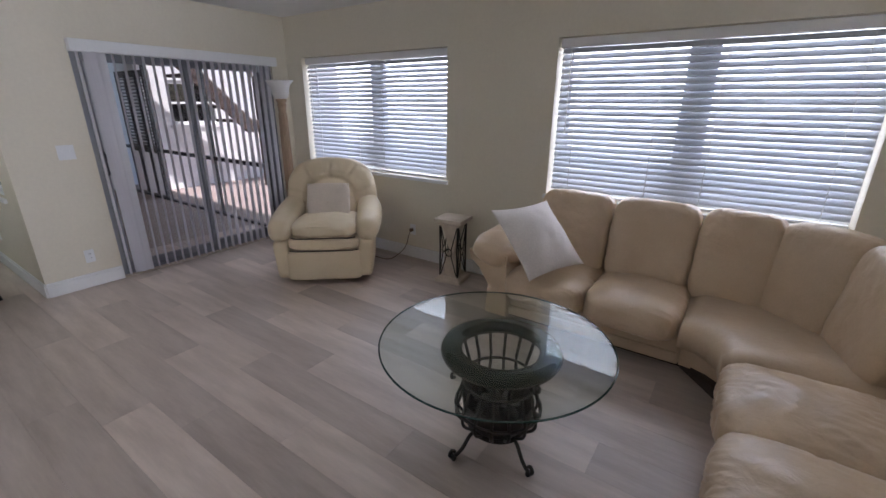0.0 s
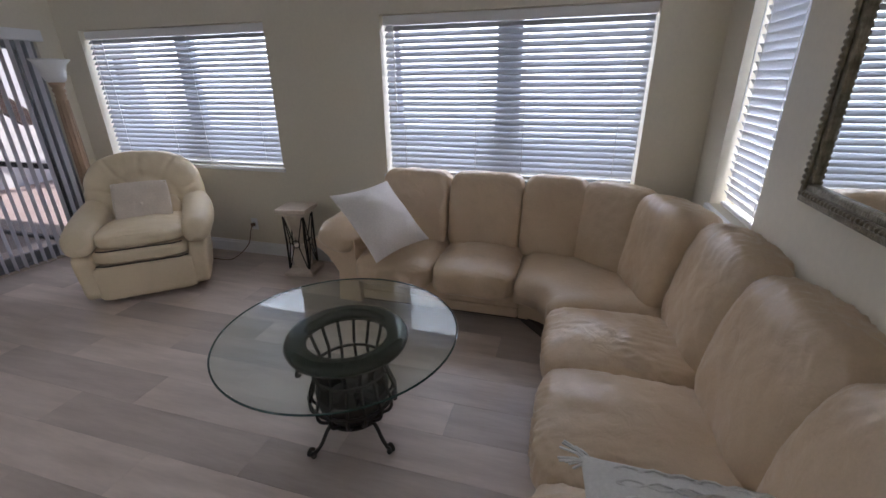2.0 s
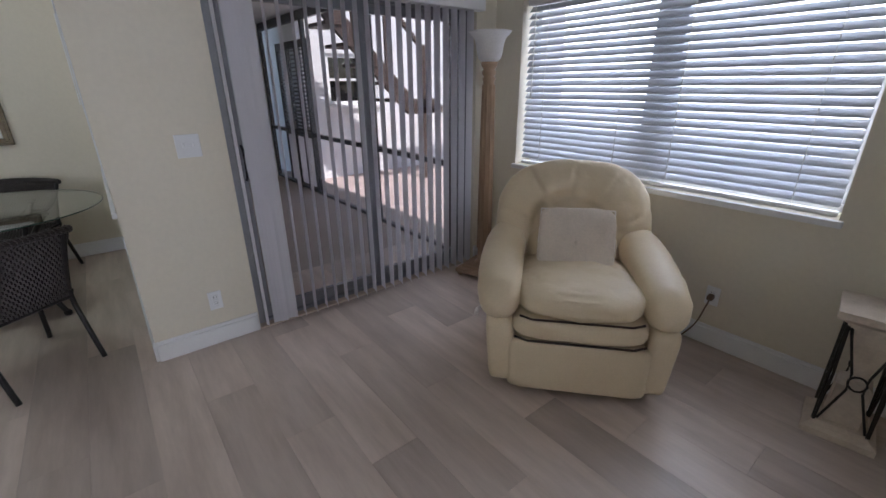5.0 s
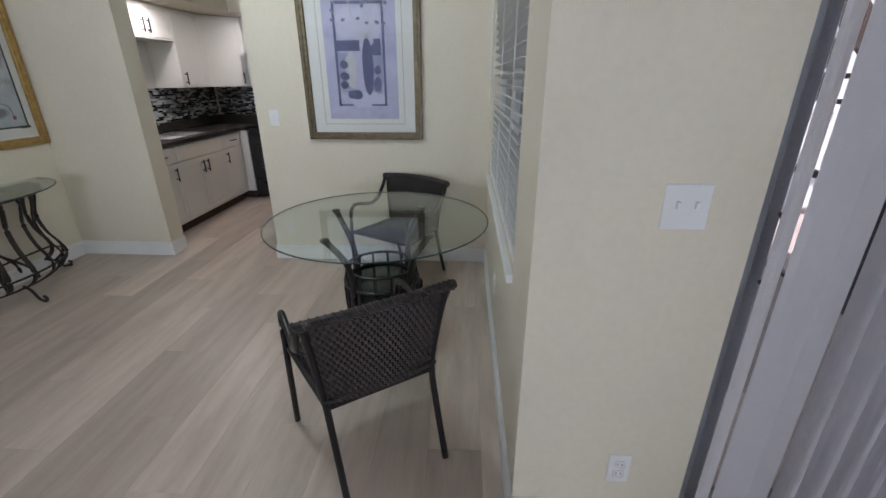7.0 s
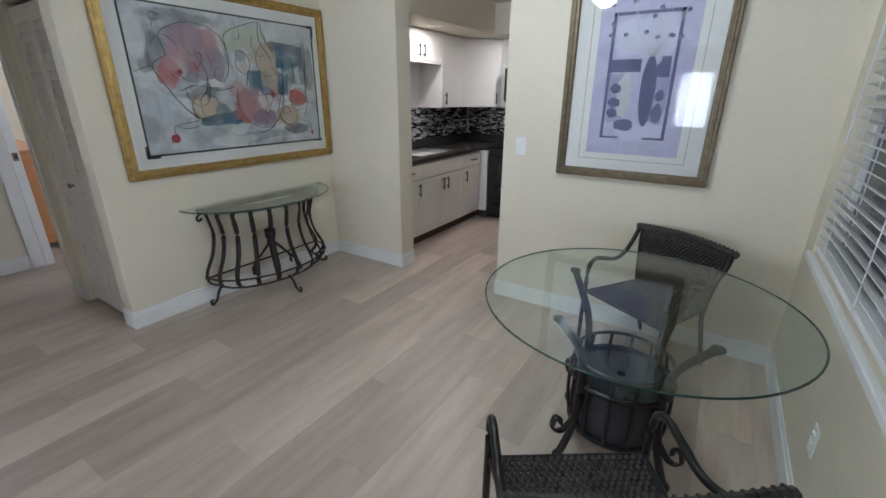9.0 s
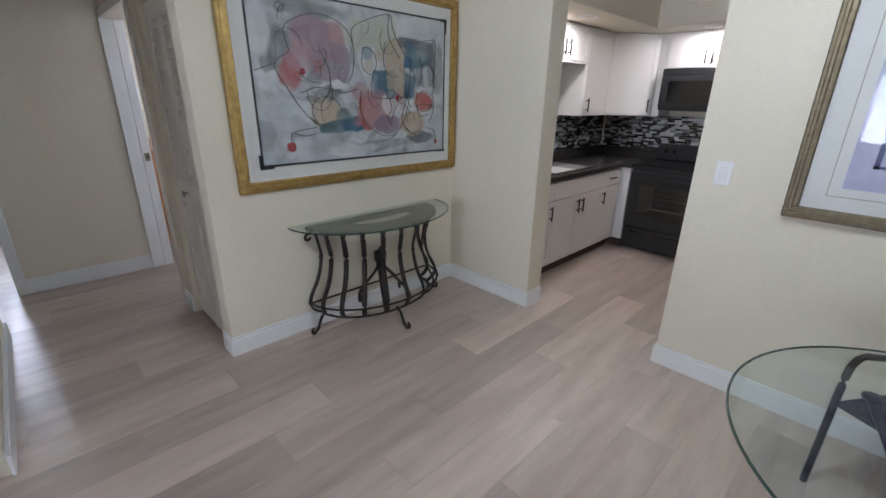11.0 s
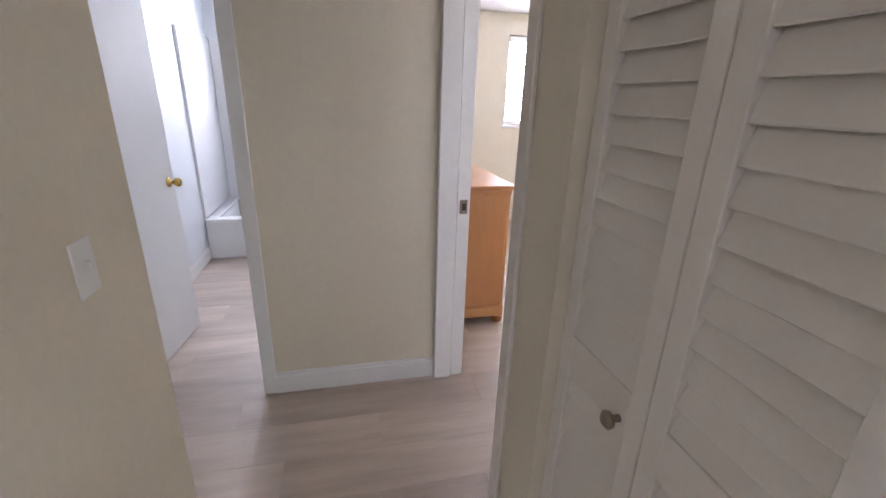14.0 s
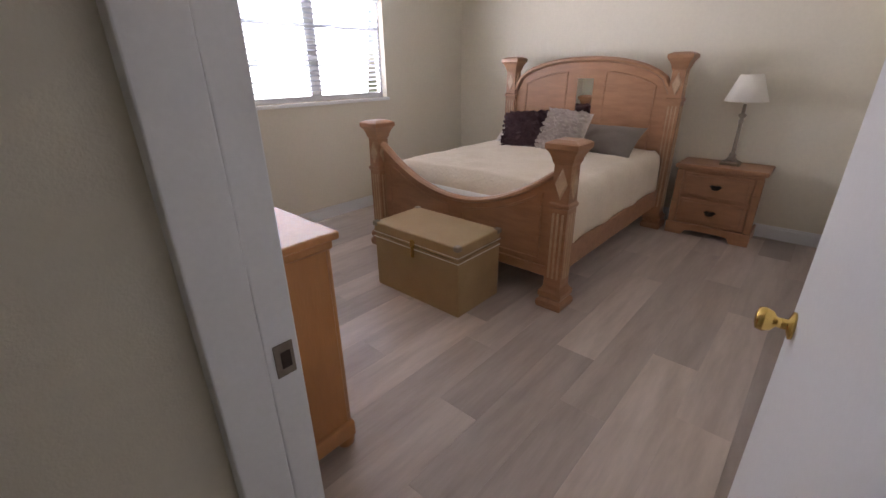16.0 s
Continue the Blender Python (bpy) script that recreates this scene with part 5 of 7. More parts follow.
WASHES += [(rw.choice((BL, RD, MV, NV, WH, GY, SD)), rw.uniform(-0.48, 0.6), rw.uniform(0.36, 0.94), rw.uniform(0.02, 0.055), rw.uniform(0.02, 0.07), rw.uniform(0.4, 0.8), rw.choice((2, 3, 5))) for k in range(10)]
part("print", box(x0, x1, -0.015, -0.0125, z0, z1), watercolour("stormy_wash", (0.68, 0.70, 0.71), (0.44, 0.48, 0.53), (0.12, 0.14, 0.17), WASHES, 3.4), ap, "grey print with soft pink, red and blue washes")
bm = bmesh.new()
for a, b, c, d in ((x0, x1, z0, z0 + 0.012), (x0, x1, z1 - 0.010, z1), (x0, x0 + 0.010, z0, z1), (x1 - 0.010, x1, z0, z1), (x0 - 0.012, x0 + 0.07, z0 - 0.012, z0 + 0.006), (x1 - 0.07, x1 + 0.012, z0 - 0.006, z0 + 0.012), (x1 - 0.05, x1 + 0.012, z1 - 0.016, z1 + 0.004), (x0 - 0.012, x0 + 0.05, z1 - 0.01, z1 + 0.01), (x0 - 0.014, x0 + 0.006, z0, z0 + 0.07), (x1 - 0.006, x1 + 0.012, z1 - 0.09, z1)):
    bbox(bm, a, b, -0.019, -0.0155, c, d)
part("black_border", bm, INK, ap)
lines = [[(-0.487, 0.771), (-0.508, 0.888), (-0.416, 0.953), (-0.288, 0.983), (-0.13, 0.941), (-0.064, 0.835), (-0.071, 0.693), (-0.116, 0.614)],
         [(-0.487, 0.771), (-0.581, 0.7), (-0.519, 0.578), (-0.439, 0.46), (-0.343, 0.37), (-0.233, 0.35), (-0.154, 0.391)],
         [(-0.444, 0.549), (-0.323, 0.586), (-0.16, 0.558), (-0.042, 0.584)],
         [(-0.273, 0.749), (-0.24, 0.673), (-0.249, 0.566), (-0.298, 0.505)],
         [(-0.274, 0.764), (-0.295, 0.784), (-0.269, 0.801), (-0.255, 0.774)],
         [(-0.064, 0.835), (-0.064, 0.93), (0.038, 0.988), (0.222, 1.042), (0.254, 0.952), (0.317, 0.856), (0.361, 0.805)],
         [(0.222, 1.042), (0.216, 0.916), (0.306, 0.789)],
         [(-0.001, 0.791), (0.022, 0.833), (0.094, 0.805), (0.109, 0.731), (0.068, 0.675), (0.006, 0.705), (-0.004, 0.775)],
         [(0.077, 0.666), (0.069, 0.586), (0.095, 0.528), (0.375, 0.537)],
         [(-0.016, 0.569), (-0.03, 0.459), (0.042, 0.338), (0.19, 0.277), (0.303, 0.332), (0.381, 0.49), (0.398, 0.658), (0.4, 0.793)],
         [(0.209, 0.529), (0.232, 0.458), (0.198, 0.409), (0.23, 0.344)],
         [(0.231, 0.536), (0.275, 0.562), (0.31, 0.53), (0.282, 0.503)],
         [(0.363, 0.919), (0.462, 0.899), (0.625, 0.925), (0.639, 0.823), (0.63, 0.7), (0.62, 0.56), (0.627, 0.456), (0.59, 0.37)],
         [(0.404, 0.759), (0.391, 0.624), (0.344, 0.474), (0.321, 0.375), (0.407, 0.29), (0.528, 0.259)],
         [(0.491, 0.815), (0.507, 0.695), (0.49, 0.626)],
         [(0.441, 0.473), (0.535, 0.49), (0.633, 0.469)],
         [(0.454, 0.49), (0.489, 0.406), (0.583, 0.422)],
         [(-0.524, 0.278), (-0.509, 0.328), (-0.35, 0.355)],
         [(-0.509, 0.328), (-0.432, 0.306), (-0.34, 0.322)],
         [(0.649, 0.231), (0.627, 0.3), (0.538, 0.327)],
         [(0.133, 0.24), (0.231, 0.269), (0.276, 0.294)],
         [(-0.387, 0.415), (-0.33, 0.363), (-0.245, 0.338)],
         [(-0.695, 0.662), (-0.594, 0.7)],
         [(-0.45, 0.668), (-0.382, 0.622), (-0.305, 0.611)]]
bm = bmesh.new()
for ln in lines:
    tube(bm, curve_pts([(a, -0.0188, b) for a, b in ln], 6), 0.003, 4, flat=(0.0012, 0.0019))
for cx, cz, r, a0, a1 in ((-0.52, 0.99, 0.03, 0, 500), (-0.281, 0.444, 0.11, 0, 330), (0.533, 0.504, 0.095, 20, 370), (0.428, 0.363, 0.105, 150, 380), (-0.13, 0.66, 0.06, 90, 280)):
    tube(bm, [(cx + r * (1 - 0.0008 * k) * math.cos(radians(k)), -0.0188, cz + r * 0.9 * (1 - 0.0008 * k) * math.sin(radians(k))) for k in range(a0, a1 + 1, 20)], 0.003, 4, flat=(0.0012, 0.0017))
ri = random.Random(21)
for k in range(30):
    cx, cz, r, a0 = ri.uniform(-0.5, 0.6), ri.uniform(0.34, 0.98), ri.uniform(0.025, 0.09), ri.randrange(0, 360)
    tube(bm, [(cx + r * math.cos(radians(a)), -0.0188, cz + r * 1.3 * math.sin(radians(a))) for a in range(a0, a0 + ri.randrange(80, 240), 20)], 0.003, 4, flat=(0.0014, ri.uniform(0.0007, 0.0015)))
part("ink_lines", bm, INK, ap)
bm = bmesh.new()
for cx, cz, r in ((-0.527, 0.246, 0.026), (-0.417, 0.669, 0.016), (0.283, 0.53, 0.018), (0.651, 0.214, 0.014)):
    blob(bm, cx, cz, r, r * 1.15, -0.0187, cx)
part("red_drop", bm, RED, ap)
part("picture_glass", box(x0 - 0.06, x1 + 0.06, -0.026, -0.024, z0 - 0.06, z1 + 0.06), GLAZING, ap)

# still-life print in the dining area
dp = thing("vase_print", pose(-6.20, 0.278, 1.03, 0, 0, 90), "lavender still-life print with white mat and bronze frame", "picture")
DW, DH = 0.89, 1.22
rail_frame(dp, DW, DH, 0.055, 0.035, BRONZEFRAME)
part("mat_board", box(-DW / 2 + 0.05, DW / 2 - 0.05, -0.012, -0.004, 0.05, DH - 0.05), MATBOARD, dp)
bm = bmesh.new()
for a, b, c, d in ((-0.31, 0.31, 0.115, 0.119), (-0.31, 0.31, 1.10, 1.104), (-0.31, -0.306, 0.119, 1.10), (0.306, 0.31, 0.119, 1.10)):
    bbox(bm, a, b, -0.0135, -0.0121, c, d)
part("mat_line", bm, W_SAND, dp)
part("print", box(-0.265, 0.265, -0.0145, -0.0125, 0.155, 1.06), watercolour("lavender_ground", (0.52, 0.50, 0.68), (0.44, 0.43, 0.63), (0.62, 0.60, 0.74),
     [((0.66, 0.66, 0.80), 0.0, 0.82, 0.17, 0.11, 0.8, 4), ((0.30, 0.31, 0.48), -0.12, 0.48, 0.06, 0.15, 0.9, 4), ((0.26, 0.27, 0.46), 0.12, 0.50, 0.045, 0.17, 0.9, 4), ((0.62, 0.62, 0.78), 0.05, 0.30, 0.14, 0.05, 0.7, 3)], 4), dp, "lavender ground of the print")
bm = bmesh.new()
for a, b, c, d in ((-0.19, -0.172, 0.25, 0.95), (0.162, 0.18, 0.25, 0.95), (-0.19, 0.18, 0.932, 0.95), (-0.19, -0.08, 0.25, 0.262), (0.06, 0.18, 0.25, 0.262), (-0.172, -0.005, 0.63, 0.70), (0.10, 0.15, 0.60, 0.71)):
    bbox(bm, a, b, -0.0165, -0.015, c, d)
part("dark_block", bm, VASEBLUE, dp)
part("painted_vase", blob(bmesh.new(), 0.05, 0.525, 0.042, 0.195, -0.0172, 3, rough=0.05), VASEBLUE, dp)
part("painted_vase", blob(bmesh.new(), -0.08, 0.505, 0.042, 0.125, -0.0174, 7, rough=0.12), W_WHITE, dp)
bm = bmesh.new()
for cx, cz, rx, rz in ((-0.13, 0.54, 0.03, 0.03), (-0.13, 0.46, 0.035, 0.03), (-0.06, 0.33, 0.05, 0.035), (0.10, 0.64, 0.022, 0.04), (0.12, 0.50, 0.025, 0.03), (0.115, 0.40, 0.03, 0.05), (-0.135, 0.40, 0.03, 0.03)):
    blob(bm, cx, cz, rx, rz, -0.0176, cx * 9)
part("painted_fruit", bm, VASEBLUE, dp)
bm, lv = bmesh.new(), bmesh.new()
rs = random.Random(5)
for k in range(17):
    ex, ez = rs.uniform(-0.20, 0.22), rs.uniform(0.78, 1.02)
    tube(bm, [(0.05, -0.0178, 0.71), (ex * 0.6, -0.0178, 0.5 * (0.7 + ez)), (ex, -0.0178, ez)], 0.002, 4, flat=(0.001, 0.0014))
    blob(lv, ex, ez, 0.014, 0.011, -0.0179, k, 10)
part("painted_stems", bm, W_WHITE, dp)
part("painted_flowers", lv, VASEBLUE, dp)
part("picture_glass", box(-DW / 2 + 0.05, DW / 2 - 0.05, -0.024, -0.022, 0.05, DH - 0.05), GLAZING, dp)

# ---- console table ----
cn = thing("console_table", pose(-5.375, -2.395, 0) @ Matrix.Diagonal((1.045, 1.07, 1.03, 1.0)), "half-round glass console table on a bowed iron cage", "console table")
half = [(0.60 * math.cos(a), 0.02 + 0.43 * math.sin(a)) for a in [math.pi * k / 36 for k in range(37)]]
part("tabletop", prism(bmesh.new(), [(0.60, 0.004)] + half + [(-0.60, 0.004)], 0.715, 0.727), GLASS, cn, "clear half-round glass top")
part("glass_rim", tube(bmesh.new(), [(x * 1.002, y * 1.003, 0.721) for x, y in half], 0.0045, 6), GLASSEDGE, cn)
ring_o = [(0.50 * math.cos(a), 0.03 + 0.345 * math.sin(a)) for a in [math.pi * k / 30 for k in range(31)]]
ring_i = [(0.27 * math.cos(a), 0.09 + 0.15 * math.sin(a)) for a in [math.pi * k / 30 for k in range(31)]]
bm = bmesh.new()
lo_o, hi_o = [bm.verts.new((x, y, 0.690)) for x, y in ring_o], [bm.verts.new((x, y, 0.713)) for x, y in ring_o]
lo_i, hi_i = [bm.verts.new((x, y, 0.690)) for x, y in ring_i], [bm.verts.new((x, y, 0.713)) for x, y in ring_i]
for k in range(30):
    bm.faces.new((hi_o[k], hi_o[k + 1], hi_i[k + 1], hi_i[k])), bm.faces.new((lo_i[k], lo_i[k + 1], lo_o[k + 1], lo_o[k]))
    bm.faces.new((lo_o[k], lo_o[k + 1], hi_o[k + 1], hi_o[k])), bm.faces.new((hi_i[k], hi_i[k + 1], lo_i[k + 1], lo_i[k]))
bm.faces.new((hi_o[0], hi_i[0], lo_i[0], lo_o[0])), bm.faces.new((hi_o[30], lo_o[30], lo_i[30], hi_i[30]))
part("ring", bm, RINGMAT, cn, "dark green lacquered half ring under the glass")
part("ring_back", box(-0.50, 0.50, 0.02, 0.085, 0.690, 0.712, 0.004), RINGMAT, cn)
for k in range(11):
    a = math.pi * k / 10
    c, s = math.cos(a), math.sin(a)
    bm = bmesh.new()
    pts = [(rx * c, 0.03 + ry * s, z) for rx, ry, z in ((0.40, 0.28, 0.69), (0.435, 0.305, 0.665), (0.425, 0.30, 0.60), (0.41, 0.285, 0.50), (0.44, 0.31, 0.36), (0.505, 0.36, 0.23), (0.50, 0.35, 0.15), (0.43, 0.29, 0.10))]
    tube(bm, curve_pts(pts, 5), 0.0085, 6, flat=(0.013, 0.005))
    part("bar", bm, BRONZE, cn, smooth=True)
for rx, ry, z in ((0.508, 0.36, 0.19), (0.435, 0.295, 0.10)):
    part("hoop", tube(bmesh.new(), [(rx * math.cos(a), 0.03 + ry * math.sin(a), z) for a in [math.pi * k / 28 for k in range(29)]], 0.0075, 6), BRONZE, cn)
part("cross_bar", tube(bmesh.new(), [(-0.505, 0.03, 0.19), (0.505, 0.03, 0.19)], 0.0075, 6), BRONZE, cn)
for cx, cy, dx, dy in ((0.42, 0.05, 0.9, 0.35), (-0.42, 0.05, -0.9, 0.35), (0.03, 0.31, 0.1, 1.0)):
    bm = bmesh.new()
    tube(bm, curve_pts([(cx, cy, 0.11), (cx + 0.05 * dx, cy + 0.05 * dy, 0.08), (cx + 0.09 * dx, cy + 0.09 * dy, 0.02), (cx + 0.13 * dx, cy + 0.13 * dy, 0.013), (cx + 0.15 * dx, cy + 0.15 * dy, 0.03), (cx + 0.13 * dx, cy + 0.13 * dy, 0.045)], 6), 0.009, 6)
    bbox(bm, -0.014, 0.014, -0.014, 0.014, 0, 0.022, 0.006, 1, Matrix.Translation((cx + 0.135 * dx, cy + 0.135 * dy, 0)))
    part("scroll_foot", bm, BRONZE, cn, smooth=True)
bm = bmesh.new()
for sx, sy in ((-0.10, 0.20), (0.10, 0.20), (-0.16, 0.02), (0.16, 0.02)):
    tube(bm, curve_pts([(0, 0.10, 0.37), (sx * 0.35, 0.10 + sy * 0.2, 0.31), (sx, 0.06 + sy, 0.19), (sx * 1.1, 0.07 + sy * 1.1, 0.11)], 6), 0.006, 6, flat=(0.011, 0.004))
part("strut", bm, BRONZE, cn)
part("urn_finial", lathe(bmesh.new(), [(0.022, 0.34), (0.034, 0.355), (0.026, 0.37), (0.036, 0.38), (0.042, 0.40), (0.041, 0.435), (0.046, 0.44), (0.040, 0.452), (0.016, 0.462), (0.007, 0.47), (0.011, 0.48), (0.004, 0.488)], 16, (0, 0.10, 0)), BRONZE, cn, "dark lidded urn finial", True)
for sx in (-1, 1):
    bm = bmesh.new()
    tube(bm, curve_pts([(sx * 0.44, 0.06, 0.69), (sx * 0.50, 0.07, 0.685), (sx * 0.53, 0.075, 0.66), (sx * 0.51, 0.07, 0.64), (sx * 0.49, 0.07, 0.655)], 5), 0.009, 6)
    part("scroll_hook", bm, BRONZE, cn, smooth=True)

# ---- ceiling lamp in the dining area ----
cl = thing("ceiling_lamp", pose(-4.9, -0.30, H), "round white flush ceiling lamp over the dining area", "ceiling lamp")
part("housing", lathe(bmesh.new(), [(0.19, -0.045), (0.205, -0.04), (0.207, 0.0)], 32), PLASTIC, cl, smooth=True)

# ---- kitchen ----
KY, KX = -1.80, -8.16


def bar_handle(parent, p, vertical, length, out):
    """Black bar pull centred at p, standing off along out."""
    bm = bmesh.new()
    p, o = Vector(p), Vector(out)
    d = Vector((0, 0, 1)) if vertical else Vector((-o.y, o.x, 0))
    tube(bm, [p + o * 0.03 - d * length / 2, p + o * 0.03 + d * length / 2], 0.0065, 8)
    for s in (-0.32, 0.32):
        tube(bm, [p + d * length * s, p + o * 0.03 + d * length * s], 0.005, 6)
    part("handle", bm, TUBE, parent, "black bar handle")


def panel_door(parent, x0, x1, z0, z1, y, name="door"):
    """Shaker front facing +y in local space."""
    bm = box(x0 + 0.0015, x1 - 0.0015, y, y + 0.012, z0 + 0.0015, z1 - 0.0015, 0.001)
    t = 0.055
    if z1 - z0 > 0.25:
        for a, b, c, d in ((x0, x1, z0, z0 + t), (x0, x1, z1 - t, z1), (x0, x0 + t, z0 + t, z1 - t), (x1 - t, x1, z0 + t, z1 - t)):
            bbox(bm, a + 0.0015, b - 0.0015, y + 0.012, y + 0.018, c + 0.0015, d - 0.0015, 0.0015)
    else:
        bbox(bm, x0 + 0.002, x1 - 0.002, y + 0.012, y + 0.018, z0 + 0.002, z1 - 0.002, 0.002)
    return part(name, bm, CABINET, parent)


def base_unit(x0, x1, fronts, label):
    th = thing("base_cabinet", pose(0, 0, 0), label, "kitchen cabinet", "white kitchen cabinets")
    part("body", box(x0, x1, -2.385, KY, 0.10, 0.872), CABINET, th)
    part("toe_kick", box(x0, x1, -2.385, KY - 0.05, 0.0, 0.10), DARKWOOD, th)
    for a, b, z0, z1, hx, hz, vert in fronts:
        dr = panel_door(th, a, b, z0, z1, KY + 0.0005, "door" if z1 - z0 > 0.3 else "drawer_front")
        if hx is not None:
            bar_handle(dr, (hx, KY + 0.018, hz), vert, 0.13, (0, 1, 0))
    return th


base_unit(-6.87, -6.45, [(-6.87, -6.45, 0.71, 0.86, -6.64, 0.785, False), (-6.87, -6.45, 0.12, 0.70, -6.80, 0.60, True)], "white shaker base cabinet with drawer beside the sink unit")
base_unit(-7.72, -6.87, [(-7.72, -6.87, 0.71, 0.86, None, 0, False), (-7.295, -6.87, 0.12, 0.70, -7.255, 0.60, True), (-7.72, -7.295, 0.12, 0.70, -7.335, 0.60, True)], "white shaker sink cabinet with two doors")
base_unit(-8.14, -7.72, [(-8.14, -7.72, 0.71, 0.86, -7.93, 0.785, False), (-8.14, -7.72, 0.12, 0.70, -7.76, 0.60, True)], "white shaker base cabinet with drawer near the stove")
th = thing("corner_cabinet", pose(0, 0, 0), "white corner base cabinet filler beside the stove", "kitchen cabinet", "white kitchen cabinets")
part("body", box(-8.85, -8.16, -2.385, -1.695, 0.10, 0.872, 0.002), CABINET, th)
part("toe_kick", box(-8.85, -8.21, -2.385, -1.70, 0.0, 0.10), DARKWOOD, th)
wt = thing("worktop", pose(0, 0, 0), "dark speckled worktop over the base cabinets", "worktop")
bm = bmesh.new()
for a, b, c, d in ((-8.855, -7.62, -2.39, -1.765), (-7.62, -6.98, -2.39, -2.27), (-7.62, -6.98, -1.87, -1.765), (-6.98, -6.42, -2.39, -1.765), (-8.855, -8.135, -1.765, -1.69)):
    bbox(bm, a, b, c, d, 0.874, 0.912)
part("slab", bm, COUNTER, wt)
bm = bmesh.new()
bbox(bm, -8.85, -6.42, -2.392, -2.372, 0.912, 1.012, 0.003)
bbox(bm, -8.857, -8.837, -2.372, -1.70, 0.912, 1.012, 0.003)
part("upstand", bm, COUNTER, wt)
sk = thing("kitchen_sink", pose(-7.30, -2.07, 0.912), "stainless steel sink bowl set in the worktop", "sink")
bm = bmesh.new()
for a, b, c, d in ((-0.335, 0.335, -0.215, -0.195), (-0.335, 0.335, 0.195, 0.215), (-0.335, -0.315, -0.195, 0.195), (0.315, 0.335, -0.195, 0.195)):
    bbox(bm, a, b, c, d, 0.001, 0.006, 0.001)
for a, b, c, d, e, f in ((-0.317, 0.317, -0.197, -0.19, -0.18, 0.001), (-0.317, 0.317, 0.19, 0.197, -0.18, 0.001), (-0.317, -0.31, -0.19, 0.19, -0.18, 0.001), (0.31, 0.317, -0.19, 0.19, -0.18, 0.001), (-0.317, 0.317, -0.197, 0.197, -0.188, -0.18)):
    bbox(bm, a, b, c, d, e, f)
part("bowl", bm, STEEL, sk)
fc = thing("faucet", pose(-7.22, -2.31, 0.912), "chrome kitchen faucet with swivel spout behind the sink", "faucet")
part("base", lathe(bmesh.new(), [(0.03, 0), (0.03, 0.01), (0.02, 0.03), (0.018, 0.09), (0.022, 0.10), (0.01, 0.12)], 16), STEEL, fc, smooth=True)
part("spout", tube(bmesh.new(), curve_pts([(0, 0, 0.06), (0, 0.05, 0.14), (0, 0.13, 0.16), (0, 0.18, 0.12)], 6), 0.011, 8), STEEL, fc, smooth=True)
part("lever", tube(bmesh.new(), [(0, 0, 0.115), (0.03, -0.01, 0.16), (0.06, -0.015, 0.175)], 0.006, 6), STEEL, fc)


def wall_unit(x0, x1, z0, z1, fronts, label):
    th = thing("wall_cabinet", pose(0, 0, 0), label, "kitchen cabinet", "white kitchen cabinets")
    part("body", box(x0, x1, -2.39, -2.085, z0, z1, 0.002), CABINET, th)
    for a, b, c, d, hx, hz in fronts:
        dr = panel_door(th, a, b, c, d, -2.0845)
        bar_handle(dr, (hx, -2.066, hz), True, 0.13, (0, 1, 0))
    return th


wall_unit(-7.68, -6.43, 1.86, 2.168, [(-7.26, -6.84, 1.862, 2.166, -7.22, 1.96), (-7.68, -7.26, 1.862, 2.166, -7.30, 1.96), (-6.84, -6.43, 1.862, 2.166, -6.80, 1.96)], "short white wall cabinet over an open niche")
th = thing("open_niche", pose(0, 0, 0), "open white shelf niche under the short wall cabinet", "shelf")
bm = bmesh.new()
bbox(bm, -7.68, -6.43, -2.392, -2.385, 1.38, 1.858), bbox(bm, -6.45, -6.43, -2.385, -2.085, 1.38, 1.858)
part("back_panel", bm, CABINET, th)
part("shelf_edge", box(-7.68, -6.43, -2.385, -2.07, 1.842, 1.858, 0.002), CABINET, th)
wall_unit(-8.19, -7.68, 1.38, 2.168, [(-8.19, -7.68, 1.382, 2.166, -7.735, 1.48)], "tall white wall cabinet beside the corner")
th = thing("corner_wall_cabinet", pose(0, 0, 0), "white diagonal corner wall cabinet", "kitchen cabinet", "white kitchen cabinets")
part("body", prism(bmesh.new(), [(-8.19, -2.39), (-8.85, -2.39), (-8.85, -1.75), (-8.545, -1.75), (-8.19, -2.085)], 1.38, 2.168), CABINET, th)
dg = Matrix.Translation((-8.545, -1.75, 0)) @ Matrix.Rotation(math.atan2(-0.335, 0.355), 4, "Z")
dd = panel_door(th, 0.006, 0.482, 1.382, 2.166, 0.0005)
dd.data.transform(dg)
bar_handle(dd, dg @ Vector((0.06, 0.018, 1.48)), True, 0.13, (0.686, 0.727, 0))
th = thing("wall_cabinet", pose(0, 0, 0), "short white wall cabinet above the microwave", "kitchen cabinet", "white kitchen cabinets")
part("body", box(-8.85, -8.545, -1.745, -0.9, 1.84, 2.168, 0.002), CABINET, th)
part("filler", box(-8.85, -8.545, -1.745, -1.66, 1.38, 1.838, 0.002), CABINET, th)
for y0, y1, hy in ((-1.66, -1.28, -1.31), (-1.28, -0.9, -1.25)):
    dr = part("door", box(-8.545, -8.527, y0 + 0.002, y1 - 0.002, 1.843, 2.165, 0.002), CABINET, th)
    bar_handle(dr, (-8.527, hy, 1.94), True, 0.13, (1, 0, 0))
mw = thing("microwave", pose(-8.46, -1.275, 1.44), "black over-range microwave under a wall cabinet", "microwave")
part("body", box(-0.39, -0.02, -0.38, 0.38, 0, 0.395, 0.004), BLACKSTEEL, mw)
part("door", box(-0.02, 0.006, -0.378, 0.22, 0.03, 0.33, 0.004), BLACKSTEEL, mw)
